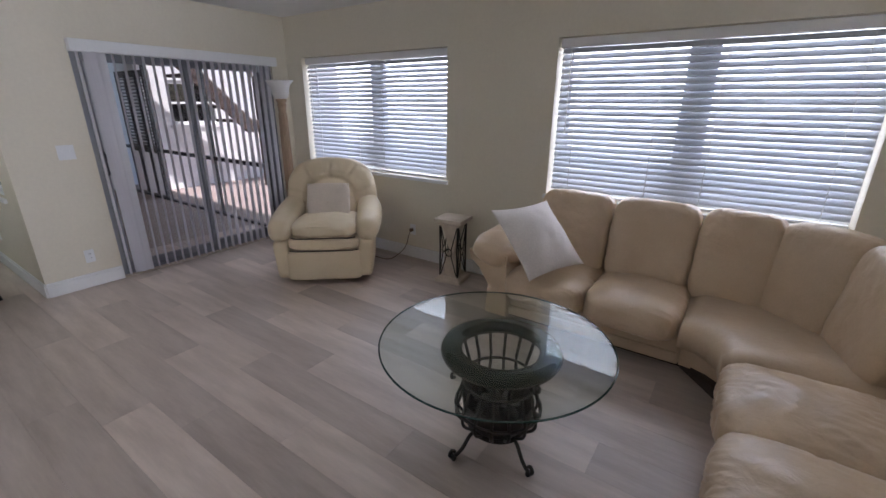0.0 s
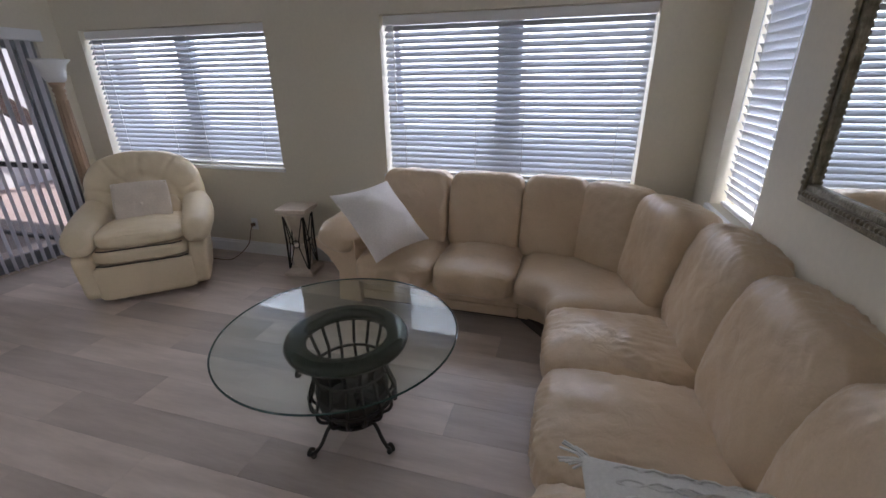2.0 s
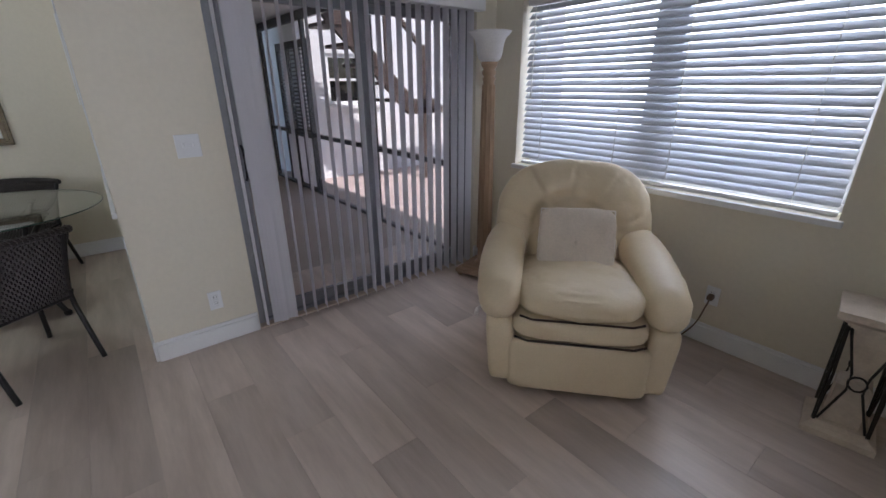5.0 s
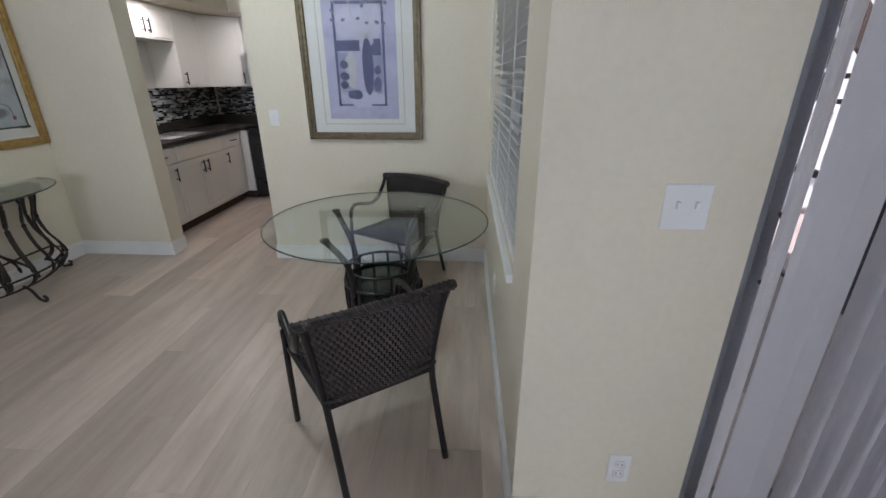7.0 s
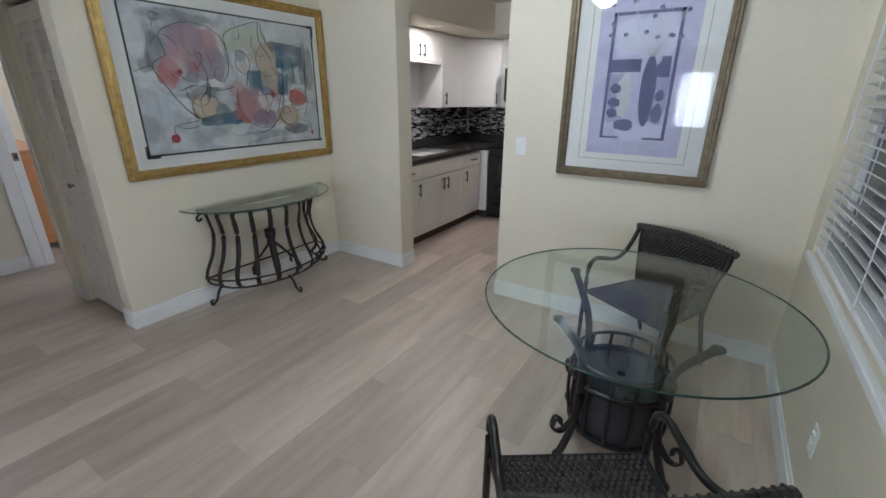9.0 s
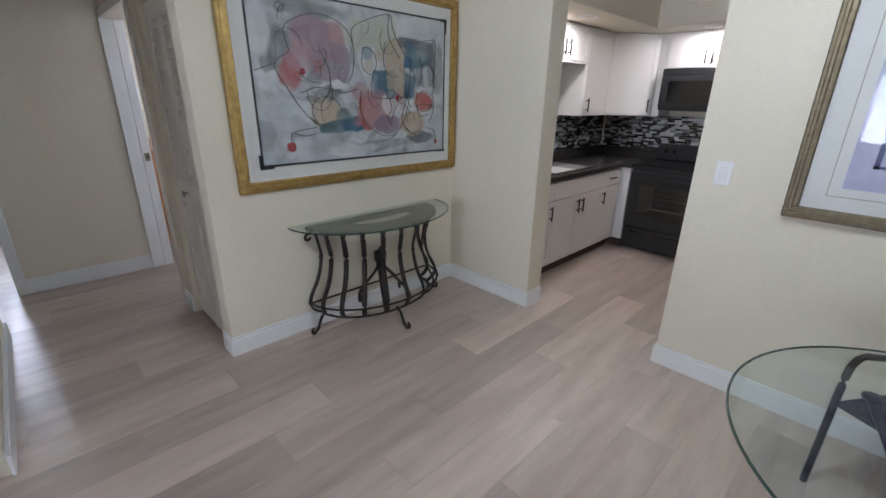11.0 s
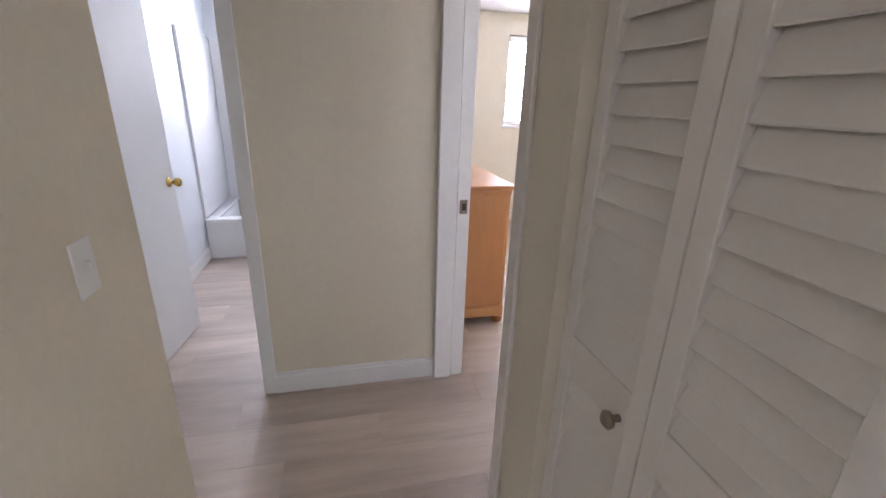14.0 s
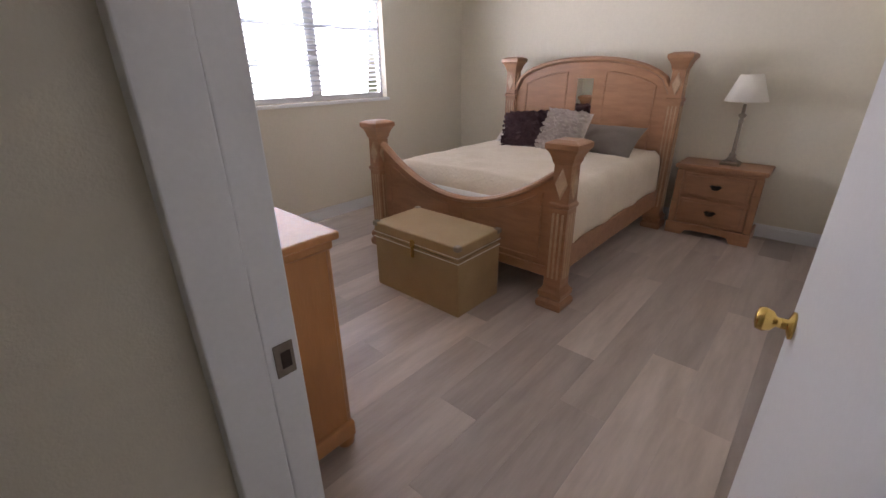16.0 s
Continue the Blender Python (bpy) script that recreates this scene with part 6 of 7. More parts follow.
part("window", box(0.006, 0.009, -0.30, 0.13, 0.08, 0.28), BLACKGLASS, mw)
part("vent_strip", box(-0.02, 0.004, -0.378, 0.378, 0.335, 0.39, 0.004), BLACKSTEEL, mw)
part("control_panel", box(-0.02, 0.004, 0.225, 0.378, 0.03, 0.33, 0.004), BLACKGLASS, mw)
sv = thing("stove", pose(-8.165, -1.305, 0), "black freestanding electric stove with oven window", "stove")
bm = bmesh.new()
for b in ((-0.66, -0.03, -0.38, -0.28, 0.03, 0.905), (-0.66, -0.03, 0.28, 0.38, 0.03, 0.905), (-0.66, -0.03, -0.28, 0.28, 0.03, 0.37), (-0.66, -0.03, -0.28, 0.28, 0.75, 0.905), (-0.66, -0.46, -0.28, 0.28, 0.37, 0.75)):
    bbox(bm, *b)
part("body", bm, BLACKSTEEL, sv)
part("feet", box(-0.6, -0.1, -0.36, 0.36, 0.0, 0.03), GAPDARK, sv)
bm = bmesh.new()
for a, b, c, d in cells(-0.378, 0.378, 0.27, 0.845, [(-0.27, 0.27, 0.40, 0.72)]):
    bbox(bm, -0.03, 0.005, a, b, c, d)
dr = part("oven_door", bm, BLACKSTEEL, sv)
part("oven_window", box(0.0055, 0.008, -0.27, 0.27, 0.40, 0.72), GLAZING, dr, "clear oven window with the oven light on")
bm = bmesh.new()
for z in (0.47, 0.58):
    tube(bm, [(-0.06, -0.26, z), (-0.06, 0.26, z)], 0.004, 5), tube(bm, [(-0.3, -0.26, z), (-0.3, 0.26, z)], 0.004, 5)
    for k in range(12):
        tube(bm, [(-0.06, -0.24 + k * 0.044, z), (-0.42, -0.24 + k * 0.044, z)], 0.003, 4)
part("oven_rack", bm, STEEL, sv)
part("oven_bulb", lathe(bmesh.new(), [(0.005, -0.02), (0.018, -0.01), (0.018, 0.012), (0.005, 0.02)], 12, (-0.40, 0.2, 0.68)), glow_mat("oven_glow", (1, 0.62, 0.3), 150.0), sv, "small lit oven bulb")
part("door_handle", tube(bmesh.new(), [(0.005, -0.33, 0.79), (0.045, -0.33, 0.79), (0.045, 0.33, 0.79), (0.005, 0.33, 0.79)], 0.011, 8), BLACKSTEEL, dr)
dw = part("storage_drawer", box(-0.03, 0.003, -0.378, 0.378, 0.06, 0.255, 0.006, 2), BLACKSTEEL, sv)
part("drawer_pull", box(0.003, 0.012, -0.30, 0.30, 0.205, 0.225, 0.003), BLACKGLASS, dw)
part("cooktop", box(-0.66, 0.0, -0.38, 0.38, 0.906, 0.918, 0.003), BLACKGLASS, sv)
bg = part("back_panel", box(-0.68, -0.61, -0.38, 0.38, 0.918, 1.09, 0.008, 2), BLACKSTEEL, sv)
for yk in (-0.28, -0.2, 0.2, 0.28):
    bm = bmesh.new()
    lathe(bm, [(0.02, 0), (0.022, 0.01), (0.016, 0.02)], 14)
    k = part("knob", bm, BLACKGLASS, bg)
    k.matrix_local = pose(-0.61, yk, 1.01, 0, 90, 0)
for cx, cy, sx in ((-7.2, -1.85, 1), (-8.35, -1.25, 1)):
    rl = thing("recessed_light", pose(cx, cy, 2.17), "small round recessed ceiling light in the kitchen soffit", "recessed light", "kitchen recessed lights")
    part("trim_ring", lathe(bmesh.new(), [(0.055, -0.006), (0.075, -0.006), (0.078, -0.001), (0.05, -0.001)], 24, loop=True), TRIM, rl)

# mosaic splashback
MOSAIC = bpy.data.materials.new("glass_mosaic")
MOSAIC.use_nodes = True
nt = MOSAIC.node_tree
geo = nt.nodes.new("ShaderNodeNewGeometry")
cr = nt.nodes.new("ShaderNodeValToRGB")
cr.color_ramp.interpolation = "CONSTANT"
els = cr.color_ramp.elements
els[0].color, els[1].position, els[1].color = (0.012, 0.012, 0.014, 1), 0.42, (0.48, 0.50, 0.51, 1)
for pos, c in ((0.58, (0.24, 0.25, 0.26, 1)), (0.74, (0.62, 0.63, 0.64, 1)), (0.9, (0.14, 0.15, 0.16, 1))):
    e = els.new(pos)
    e.color = c
nt.links.new(geo.outputs["Random Per Island"], cr.inputs["Fac"])
nt.links.new(cr.outputs[0], nt.nodes["Principled BSDF"].inputs["Base Color"])
nt.nodes["Principled BSDF"].inputs["Roughness"].default_value = 0.15
rm = random.Random(8)
vs, fs = [], []


def tile_face(a, b, z0, z1, wall):
    k = len(vs)
    if wall == "y":
        vs.extend([(a, -2.388, z0), (b, -2.388, z0), (b, -2.388, z1), (a, -2.388, z1), (a, -2.394, z0), (b, -2.394, z0), (b, -2.394, z1), (a, -2.394, z1)])
    else:
        vs.extend([(-8.852, a, z0), (-8.852, b, z0), (-8.852, b, z1), (-8.852, a, z1), (-8.858, a, z0), (-8.858, b, z0), (-8.858, b, z1), (-8.858, a, z1)])
    fs.extend([(k, k + 1, k + 2, k + 3), (k, k + 4, k + 5, k + 1), (k + 1, k + 5, k + 6, k + 2), (k + 2, k + 6, k + 7, k + 3), (k + 3, k + 7, k + 4, k)])


for wall, u0, u1 in (("y", -8.84, -6.42), ("x", -2.37, -0.9)):
    for r in range(17):
        u = u0 + rm.uniform(-0.06, 0)
        while u < u1:
            L = rm.choice((0.028, 0.05, 0.075, 0.075))
            a, b = max(u, u0), min(u + L - 0.002, u1)
            if b - a > 0.006:
                tile_face(a, b, 1.014 + r * 0.0215, 1.014 + r * 0.0215 + 0.0193, wall)
            u += L
me = bpy.data.meshes.new("splashback_mosaic")
me.from_pydata(vs, [], fs)
me.materials.append(MOSAIC)
tagged(new("splashback_mosaic", me), "black, grey and white glass mosaic splashback behind the worktop", "splashback", kind="stuff")
plate("wall_outlet", pose(-6.98, -2.388, 1.19, 0, 0, 180), 0.072, 0.115, "outlet", "white outlet set in the mosaic splashback")


# ---- hall: louvred closet doors ----
def louvre_leaf(th, y0, y1, x, knob):
    """One bifold leaf facing +x: louvred above and below the lock rail."""
    st = 0.045
    lf = bmesh.new()
    for a, b, c, d in ((y0, y0 + st, 0.02, 2.02), (y1 - st, y1, 0.02, 2.02), (y0 + st, y1 - st, 0.02, 0.14), (y0 + st, y1 - st, 0.90, 1.00), (y0 + st, y1 - st, 1.93, 2.02)):
        bbox(lf, x - 0.032, x, a, b, c, d, 0.002)
    leaf = part("leaf_frame", lf, CREAMDOOR, th)
    me = None
    for z in [1.0 + (k + 0.5) * 0.93 / 17 for k in range(17)] + [0.14 + (k + 0.5) * 0.76 / 14 for k in range(14)]:
        if me is None:
            s = part("louvre", box(-0.032, 0.032, -(y1 - y0) / 2 + st, (y1 - y0) / 2 - st, -0.003, 0.003, 0.0015), CREAMDOOR, leaf)
            me = s.data
        else:
            s = new("louvre", me)
            s.parent = leaf
        s.matrix_local = pose(x - 0.016, (y0 + y1) / 2, z, 0, 72, 0)
    if knob is not None:
        bm = bmesh.new()
        lathe(bm, [(0.008, 0), (0.007, 0.015), (0.017, 0.02), (0.019, 0.028), (0.012, 0.034)], 14)
        k = part("knob", bm, PEWTER, leaf)
        k.matrix_local = pose(x, knob, 0.93, 0, 90, 0)


cd = thing("bifold_closet_door", pose(0, 0, 0), "cream louvred bifold closet door, closed, in the hall", "closet door")
louvre_leaf(cd, -3.165, -2.86, -4.365, -2.925)
louvre_leaf(cd, -2.855, -2.545, -4.362, None)
structure("closet_back", box(-5.0, -4.9, -3.4, -2.53, 0, 2.48), WALL, "plain closet back wall")

# ---- hall: door casings ----
def casing(name, boxes_, label):
    bm = bmesh.new()
    for b in boxes_:
        bbox(bm, *b, 0.004, 2)
    return structure(name, bm, TRIM, label)


structure("trim", bbox(box(-4.33, -4.316, -3.432, -3.37, 0, 2.1, 0.003), -4.448, -4.334, -3.455, -3.435, 0, 2.06, 0.003), CREAMDOOR, "cream painted casing of the bedroom doorway")
casing("trim", [(-4.40, -4.306, -4.385, -4.345, 0, 2.06), (-4.472, -4.404, -4.372, -4.357, 0, 2.06), (-4.33, -4.312, -4.345, -3.37, 2.06, 2.12), (-4.474, -4.434, -3.526, -3.457, 0, 2.06)], "white jamb with door stop")
casing("trim", [(-3.43, -3.412, -4.50, -4.383, 0, 2.06), (-3.46, -3.395, -4.385, -4.372, 0, 2.1)], "cream painted jamb of the bathroom doorway")
casing("trim", [(-2.74, -2.722, -4.50, -4.383, 0, 2.06), (-2.765, -2.70, -4.385, -4.370, 0, 2.1), (-3.40, -2.765, -4.385, -4.370, 2.06, 2.12)], "white casing of the bathroom doorway")
sp = thing("strike_plate", pose(-4.438, -4.357, 1.0, 0, 0, 180), "worn brass strike plate in the bedroom door jamb", "strike plate")
part("plate", box(-0.02, 0.02, -0.004, 0, -0.036, 0.036, 0.0018, 2), PEWTER, sp)
part("latch_hole", box(-0.008, 0.012, -0.0055, -0.0042, -0.018, 0.018), GAPDARK, sp)


def knob_set(parent, x, y, z, both=True):
    bm = bmesh.new()
    prof = [(0.03, 0.0), (0.03, 0.006), (0.012, 0.012), (0.011, 0.03), (0.022, 0.038), (0.027, 0.052), (0.024, 0.064), (0.012, 0.068)]
    lathe(bm, prof, 18)
    k = part("knob", bm, BRASS, parent, "polished brass knob", True)
    k.matrix_local = pose(x, y - 0.018, z, 90, 0, 0)
    if both:
        k2 = new("knob", k.data)
        k2.parent = parent
        k2.matrix_local = pose(x, y + 0.018, z, -90, 0, 0)


def door_leaf(name, m, w, label):
    """Flat door: local x from the hinge, y across its thickness."""
    th = thing(name, m, label, "door")
    part("leaf", box(0, w, -0.0175, 0.0175, 0.012, 2.04, 0.003), DOORPAINT, th)
    knob_set(th, w - 0.065, 0, 1.0)
    part("latch_plate", box(w - 0.001, w + 0.0015, -0.012, 0.012, 0.94, 1.0, 0.0005), BRASS, th)
    bm = bmesh.new()
    for z in (0.25, 1.05, 1.8):
        tube(bm, [(-0.006, 0.02, z - 0.045), (-0.006, 0.02, z + 0.045)], 0.006, 8)
    part("hinges", bm, BRASS, th)
    return th


fd = thing("door_1", pose(-3.235, YS, 0), "white panelled front door with satin nickel knob, closed", "door")
fd["kind"] = "structure"
part("leaf", box(0.0, 0.86, 0.001, 0.018, 0.012, 2.04, 0.003), DOORPAINT, fd)
bm = bmesh.new()
bbox(bm, -0.022, -0.002, 0.001, 0.024, 0.0, 2.06, 0.003), bbox(bm, 0.862, 0.90, 0.001, 0.024, 0.0, 2.06, 0.003), bbox(bm, -0.022, 0.90, 0.001, 0.024, 2.062, 2.10, 0.003)
part("casing", bm, TRIM, fd)
bm = bmesh.new()
lathe(bm, [(0.03, 0.0), (0.03, 0.006), (0.012, 0.012), (0.011, 0.03), (0.022, 0.038), (0.027, 0.052), (0.024, 0.064), (0.012, 0.068)], 18)
fk = part("knob", bm, STEEL, fd, "satin nickel knob", True)
fk.matrix_local = pose(0.07, 0.018, 0.86, -90, 0, 0)


door_leaf("bathroom_door", pose(-2.752, -4.52, 0, 0, 0, -97), 0.69, "white flat bathroom door with brass knob, standing open")
door_leaf("bedroom_door", pose(-4.472, -3.546, 0, 0, 0, 185.5), 0.80, "white flat bedroom door with brass knob, standing open")

# ---- hall: thermostat and chime cover ----
ts = thing("thermostat", pose(-3.33, -2.50, 1.60, 0, 0, -90), "white wall thermostat with small grey display", "thermostat")
part("body", box(-0.07, 0.07, -0.032, 0, -0.055, 0.055, 0.006, 2), PLASTIC, ts)
part("display", box(-0.035, 0.012, -0.0335, -0.032, -0.012, 0.026, 0.001), GREYMETAL, ts)
bm = bmesh.new()
for k in range(2):
    bbox(bm, 0.032, 0.046, -0.036, -0.032, 0.004 + k * 0.026 - 0.008, 0.018 + k * 0.026 - 0.008, 0.002)
    bbox(bm, -0.02 + k * 0.03, 0.0 + k * 0.03, -0.035, -0.032, -0.038, -0.03, 0.001)
part("buttons", bm, GREYMETAL, ts)
ck = thing("chime_cover", pose(-3.33, -2.92, 1.72, 0, 0, -90), "cream painted door chime cover with two hooks", "door chime")
part("back_plate", box(-0.16, 0.16, -0.01, 0, -0.14, 0.16, 0.003), WALL, ck)
part("cover", box(-0.12, 0.12, -0.05, -0.01, -0.06, 0.15, 0.012, 3), WALL, ck)
for sx in (-0.09, 0.10):
    part("hook", tube(bmesh.new(), curve_pts([(sx, -0.01, -0.08), (sx, -0.03, -0.085), (sx, -0.034, -0.11), (sx, -0.02, -0.118)], 5), 0.005, 6), TRIM, ck)

# ---- bathroom ----
tb = thing("bathtub", pose(-3.45, -7.02, 0), "white enamelled built-in bathtub along the far wall", "bathtub")
bm = bmesh.new()
bbox(bm, -0.88, 0.88, 0.44, 0.475, 0, 0.37, 0.012, 2)
part("apron", bm, TUB, tb)
bm = bmesh.new()
for a, b, c, d in ((-0.88, 0.88, 0.37, 0.475), (-0.88, 0.88, -0.475, -0.40), (-0.88, -0.76, -0.40, 0.37), (0.78, 0.88, -0.40, 0.37)):
    bbox(bm, a, b, c, d, 0.36, 0.39, 0.01, 2)
part("rim", bm, TUB, tb)
bm = bmesh.new()
for a, b, c, d, e, f in ((-0.77, 0.79, 0.36, 0.375, 0.05, 0.365), (-0.77, 0.79, -0.41, -0.395, 0.05, 0.365), (-0.77, -0.755, -0.395, 0.36, 0.05, 0.365), (0.775, 0.79, -0.395, 0.36, 0.05, 0.365), (-0.77, 0.79, -0.41, 0.375, 0.035, 0.05)):
    bbox(bm, a, b, c, d, e, f)
part("basin", bm, TUB, tb)
sr = thing("shower_surround", pose(0, 0, 0), "white shower surround panels above the bathtub", "shower surround")
part("panel", box(-2.585, -2.561, -7.495, -6.56, 0.395, 2.02, 0.004), TUB, sr)
bm = bmesh.new()
for a, b, c, d in cells(-4.335, -2.59, 0.395, 2.02, [(-3.57, -3.0, 1.56, 2.02)]):
    bbox(bm, a, b, -7.498, -7.48, c, d)
bmesh.ops.remove_doubles(bm, verts=bm.verts[:], dist=1e-5)
part("panel", bm, TUB, sr)

# ---- bedroom: bed ----
bed = thing("bed", pose(0, 0, 0), "honey oak poster bed with arched headboard and curved footboard", "bed")
BY0, BY1, BXF, BXH = -6.57, -4.82, -6.55, -8.62


def post(x, y, h, toe):
    bm = bmesh.new()
    prof = [(0.085, 0), (0.092, 0.02), (0.092, 0.05), (0.075, 0.07), (0.085, 0.09), (0.085, 0.12), (0.068, 0.14), (0.060, 0.16), (0.060, h - 0.42), (0.068, h - 0.41), (0.068, h - 0.39), (0.058, h - 0.38), (0.056, h - 0.15), (0.066, h - 0.13), (0.07, h - 0.11), (0.082, h - 0.08), (0.10, h - 0.055), (0.105, h - 0.05), (0.105, h - 0.02), (0.092, h - 0.012), (0.06, h)]
    lathe(bm, prof, sq=4, at=(x, y, 0))
    p = part("post", bm, OAK, bed)
    for nx, ny in ((1, 0), (0, 1), (0, -1)):
        t = Matrix.Translation((x + nx * 0.0585, y + ny * 0.0585, h - 0.265)) @ Matrix.Rotation(math.atan2(ny, nx), 4, "Z")
        d = bmesh.new()
        q = [(0, 0.10), (0.042, 0), (0, -0.10), (-0.042, 0)]
        lo = [d.verts.new(t @ Vector((-0.002, a, b))) for a, b in q]
        hi = [d.verts.new(t @ Vector((0.008, a * 0.75, b * 0.78))) for a, b in q]
        d.faces.new(hi)
        for k in range(4):
            d.faces.new((lo[k], lo[(k + 1) % 4], hi[(k + 1) % 4], hi[k]))
        part("diamond", d, PALEOAK, p)
        e = bmesh.new()
        for s in (-1, 0, 1):
            bb = box(-0.003, 0.007, s * 0.032 - 0.007, s * 0.032 + 0.007, 0.22 - (h - 0.265), h - 0.45 - (h - 0.265), 0.003)
            bmesh.ops.transform(bb, matrix=t, verts=bb.verts[:])
            mm = bpy.data.meshes.new("tmp")
            bb.to_mesh(mm)
            bb.free()
            e.from_mesh(mm)
            bpy.data.meshes.remove(mm)
        part("fluting", e, PALEOAK, p)


for x, h in ((BXF, 1.12), (BXH, 1.62)):
    for y in (BY0, BY1):
        post(x, y, h, 0)
n = 24
half_w = (BY1 - BY0) / 2
mid = (BY0 + BY1) / 2
ftop = [(mid + half_w * (2 * k / n - 1), 0.60 + 0.36 * abs(2 * k / n - 1) ** 2.0) for k in range(n + 1)]
part("footboard", prism(bmesh.new(), [(BY0, 0.20)] + ftop + [(BY1, 0.20)], BXF - 0.03, BXF + 0.005, "x"), OAKH, bed)
rail_top = bmesh.new()
tube(rail_top, [(BXF - 0.012, y, z) for y, z in ftop], 0.03, 8, flat=(0.030, 0.016))
part("footboard_cap", rail_top, OAKH, bed)
lower = box(BXF + 0.004, BXF + 0.022, BY0 + 0.06, BY1 - 0.06, 0.20, 0.27, 0.004)
part("footboard_rail", lower, OAKH, bed)
for s in (-1, 1):
    pts = [(mid + half_w * (2 * k / n - 1), 0.54 + 0.33 * abs(2 * k / n - 1) ** 2.0) for k in range(n + 1)]
    pts = [p for p in pts if 0.03 < s * (p[0] - mid) < half_w - 0.1]
    pts = sorted(pts, key=lambda p: p[0])
    out = [(pts[0][0], 0.31)] + pts + [(pts[-1][0], 0.31)]
    bm = bmesh.new()
    tube(bm, [(BXF + 0.008, a, b) for a, b in out], 0.008, 6, closed=True)
    part("panel_moulding", bm, OAKH, bed)
htop = [(mid + (half_w - 0.05) * (2 * k / n - 1), 1.28 + 0.30 * math.sqrt(max(0, 1 - abs(2 * k / n - 1) ** 2.2))) for k in range(n + 1)]
part("headboard", prism(bmesh.new(), [(BY0, 0.3)] + htop + [(BY1, 0.3)], BXH - 0.03, BXH + 0.005, "x"), OAKH, bed)
bm = bmesh.new()
tube(bm, [(BXH - 0.005, y, z) for y, z in htop], 0.03, 8, flat=(0.036, 0.020))
part("headboard_cap", bm, OAKH, bed)
for s in (-1, 1):
    pts = [(y, z - 0.11) for y, z in htop if 0.14 < s * (y - mid) < half_w - 0.12]
    out = [(pts[0][0], 0.75)] + pts + [(pts[-1][0], 0.75)]
    bm = bmesh.new()
    tube(bm, [(BXH + 0.008, a, b) for a, b in out], 0.009, 6, closed=True)
    part("panel_moulding", bm, OAKH, bed)
part("mirror_inset", box(BXH + 0.005, BXH + 0.009, mid - 0.085, mid + 0.085, 0.95, 1.40), MIRROR, bed, "narrow mirror strip in the headboard")
for y in (BY0 - 0.01, BY1 - 0.015):
    part("side_rail", box(BXH + 0.05, BXF - 0.05, y, y + 0.025, 0.22, 0.40, 0.006), OAKH, bed)
part("slats", box(BXH + 0.06, BXF - 0.06, BY0 + 0.05, BY1 - 0.05, 0.24, 0.28), OAKH, bed)
part("mattress", cushion(bmesh.new(), 1.95, 1.58, 0.40, pose((BXF + BXH) / 2, mid, 0.48), 12, 10, 0.0), MATBOARD, bed, smooth=True)
cover = bmesh.new()
nx, ny = 34, 40
x0c, x1c = BXH + 0.10, BXF - 0.035
grid = []
for i in range(nx + 1):
    row = []
    for j in range(ny + 1):
        u, v = i / nx, j / ny
        s = (v - 0.5) * 2.3
        x = x0c + (x1c - x0c) * u
        if abs(s) <= 0.82:
            y, z = mid + s, 0.75 + 0.025 * math.cos(s * 1.9) - 0.34 * (max(0, u - 0.94) / 0.06) ** 1.6
        else:
            over = abs(s) - 0.82
            y = mid + math.copysign(0.82 + 0.035 * min(1, over / 0.05) + 0.016 * math.sin(u * 21 + (1 if s > 0 else 4)) * over / 0.33, s)
            z = 0.75 - over * 1.15
        z += 0.010 * noise.noise(Vector((x * 4, s * 4, 2))) + 0.006 * noise.noise(Vector((x * 10, s * 10, 7)))
        row.append(cover.verts.new((x, y, z)))
    grid.append(row)
for a, b in zip(grid, grid[1:]):
    for j in range(ny):
        cover.faces.new((a[j], a[j + 1], b[j + 1], b[j]))
bs_ob = tagged(link("bedspread", cover, SPREAD, True), "cream bedspread drawn smooth over the bed and hanging at its sides", "bedspread")
sd = bs_ob.modifiers.new("thickness", "SOLIDIFY")
sd.thickness, sd.offset = 0.012, 1.0


def ruffle_pillow(m, w, h, mtl, label, seed):
    th = thing("ruffled_pillow", m, label, "pillow")
    part("pillow_body", pillow(w, h, 0.18, seed=seed), mtl, th, smooth=True)
    rr = random.Random(seed)
    bm = bmesh.new()
    for r in range(13):
        for c in range(15):
            x, y = -w / 2 + 0.03 + c * (w - 0.06) / 14 + rr.uniform(-0.012, 0.012), -h / 2 + 0.03 + r * (h - 0.06) / 12 + rr.uniform(-0.01, 0.01)
            e = max(abs(2 * x / w), abs(2 * y / h))
            z = 0.09 * max(0.0, (1 - abs(2 * x / w) ** 2.4) * (1 - abs(2 * y / h) ** 2.4)) ** 0.55 + 0.003
            a = rr.uniform(-0.8, 0.8)
            d, l, t = Vector((math.cos(a), math.sin(a), 0)) * 0.027, Vector((-math.sin(a), math.cos(a), 0)) * 0.012, Vector((0, 0, rr.uniform(0.018, 0.034)))
            p = Vector((x, y, z))
            bm.faces.new([bm.verts.new(q) for q in (p - d, p + d, p + d * 0.8 + l + t, p - d * 0.8 + l * 1.5 + t)])
    part("ruffle_cover", bm, mtl, th)
    return th


def lean(x, y, z, tilt, turn, roll=0):
    return Matrix.Translation((x, y, z)) @ Matrix.Rotation(radians(turn), 4, "Z") @ Matrix.Rotation(radians(tilt), 4, "X") @ Matrix.Rotation(radians(roll), 4, "Z")


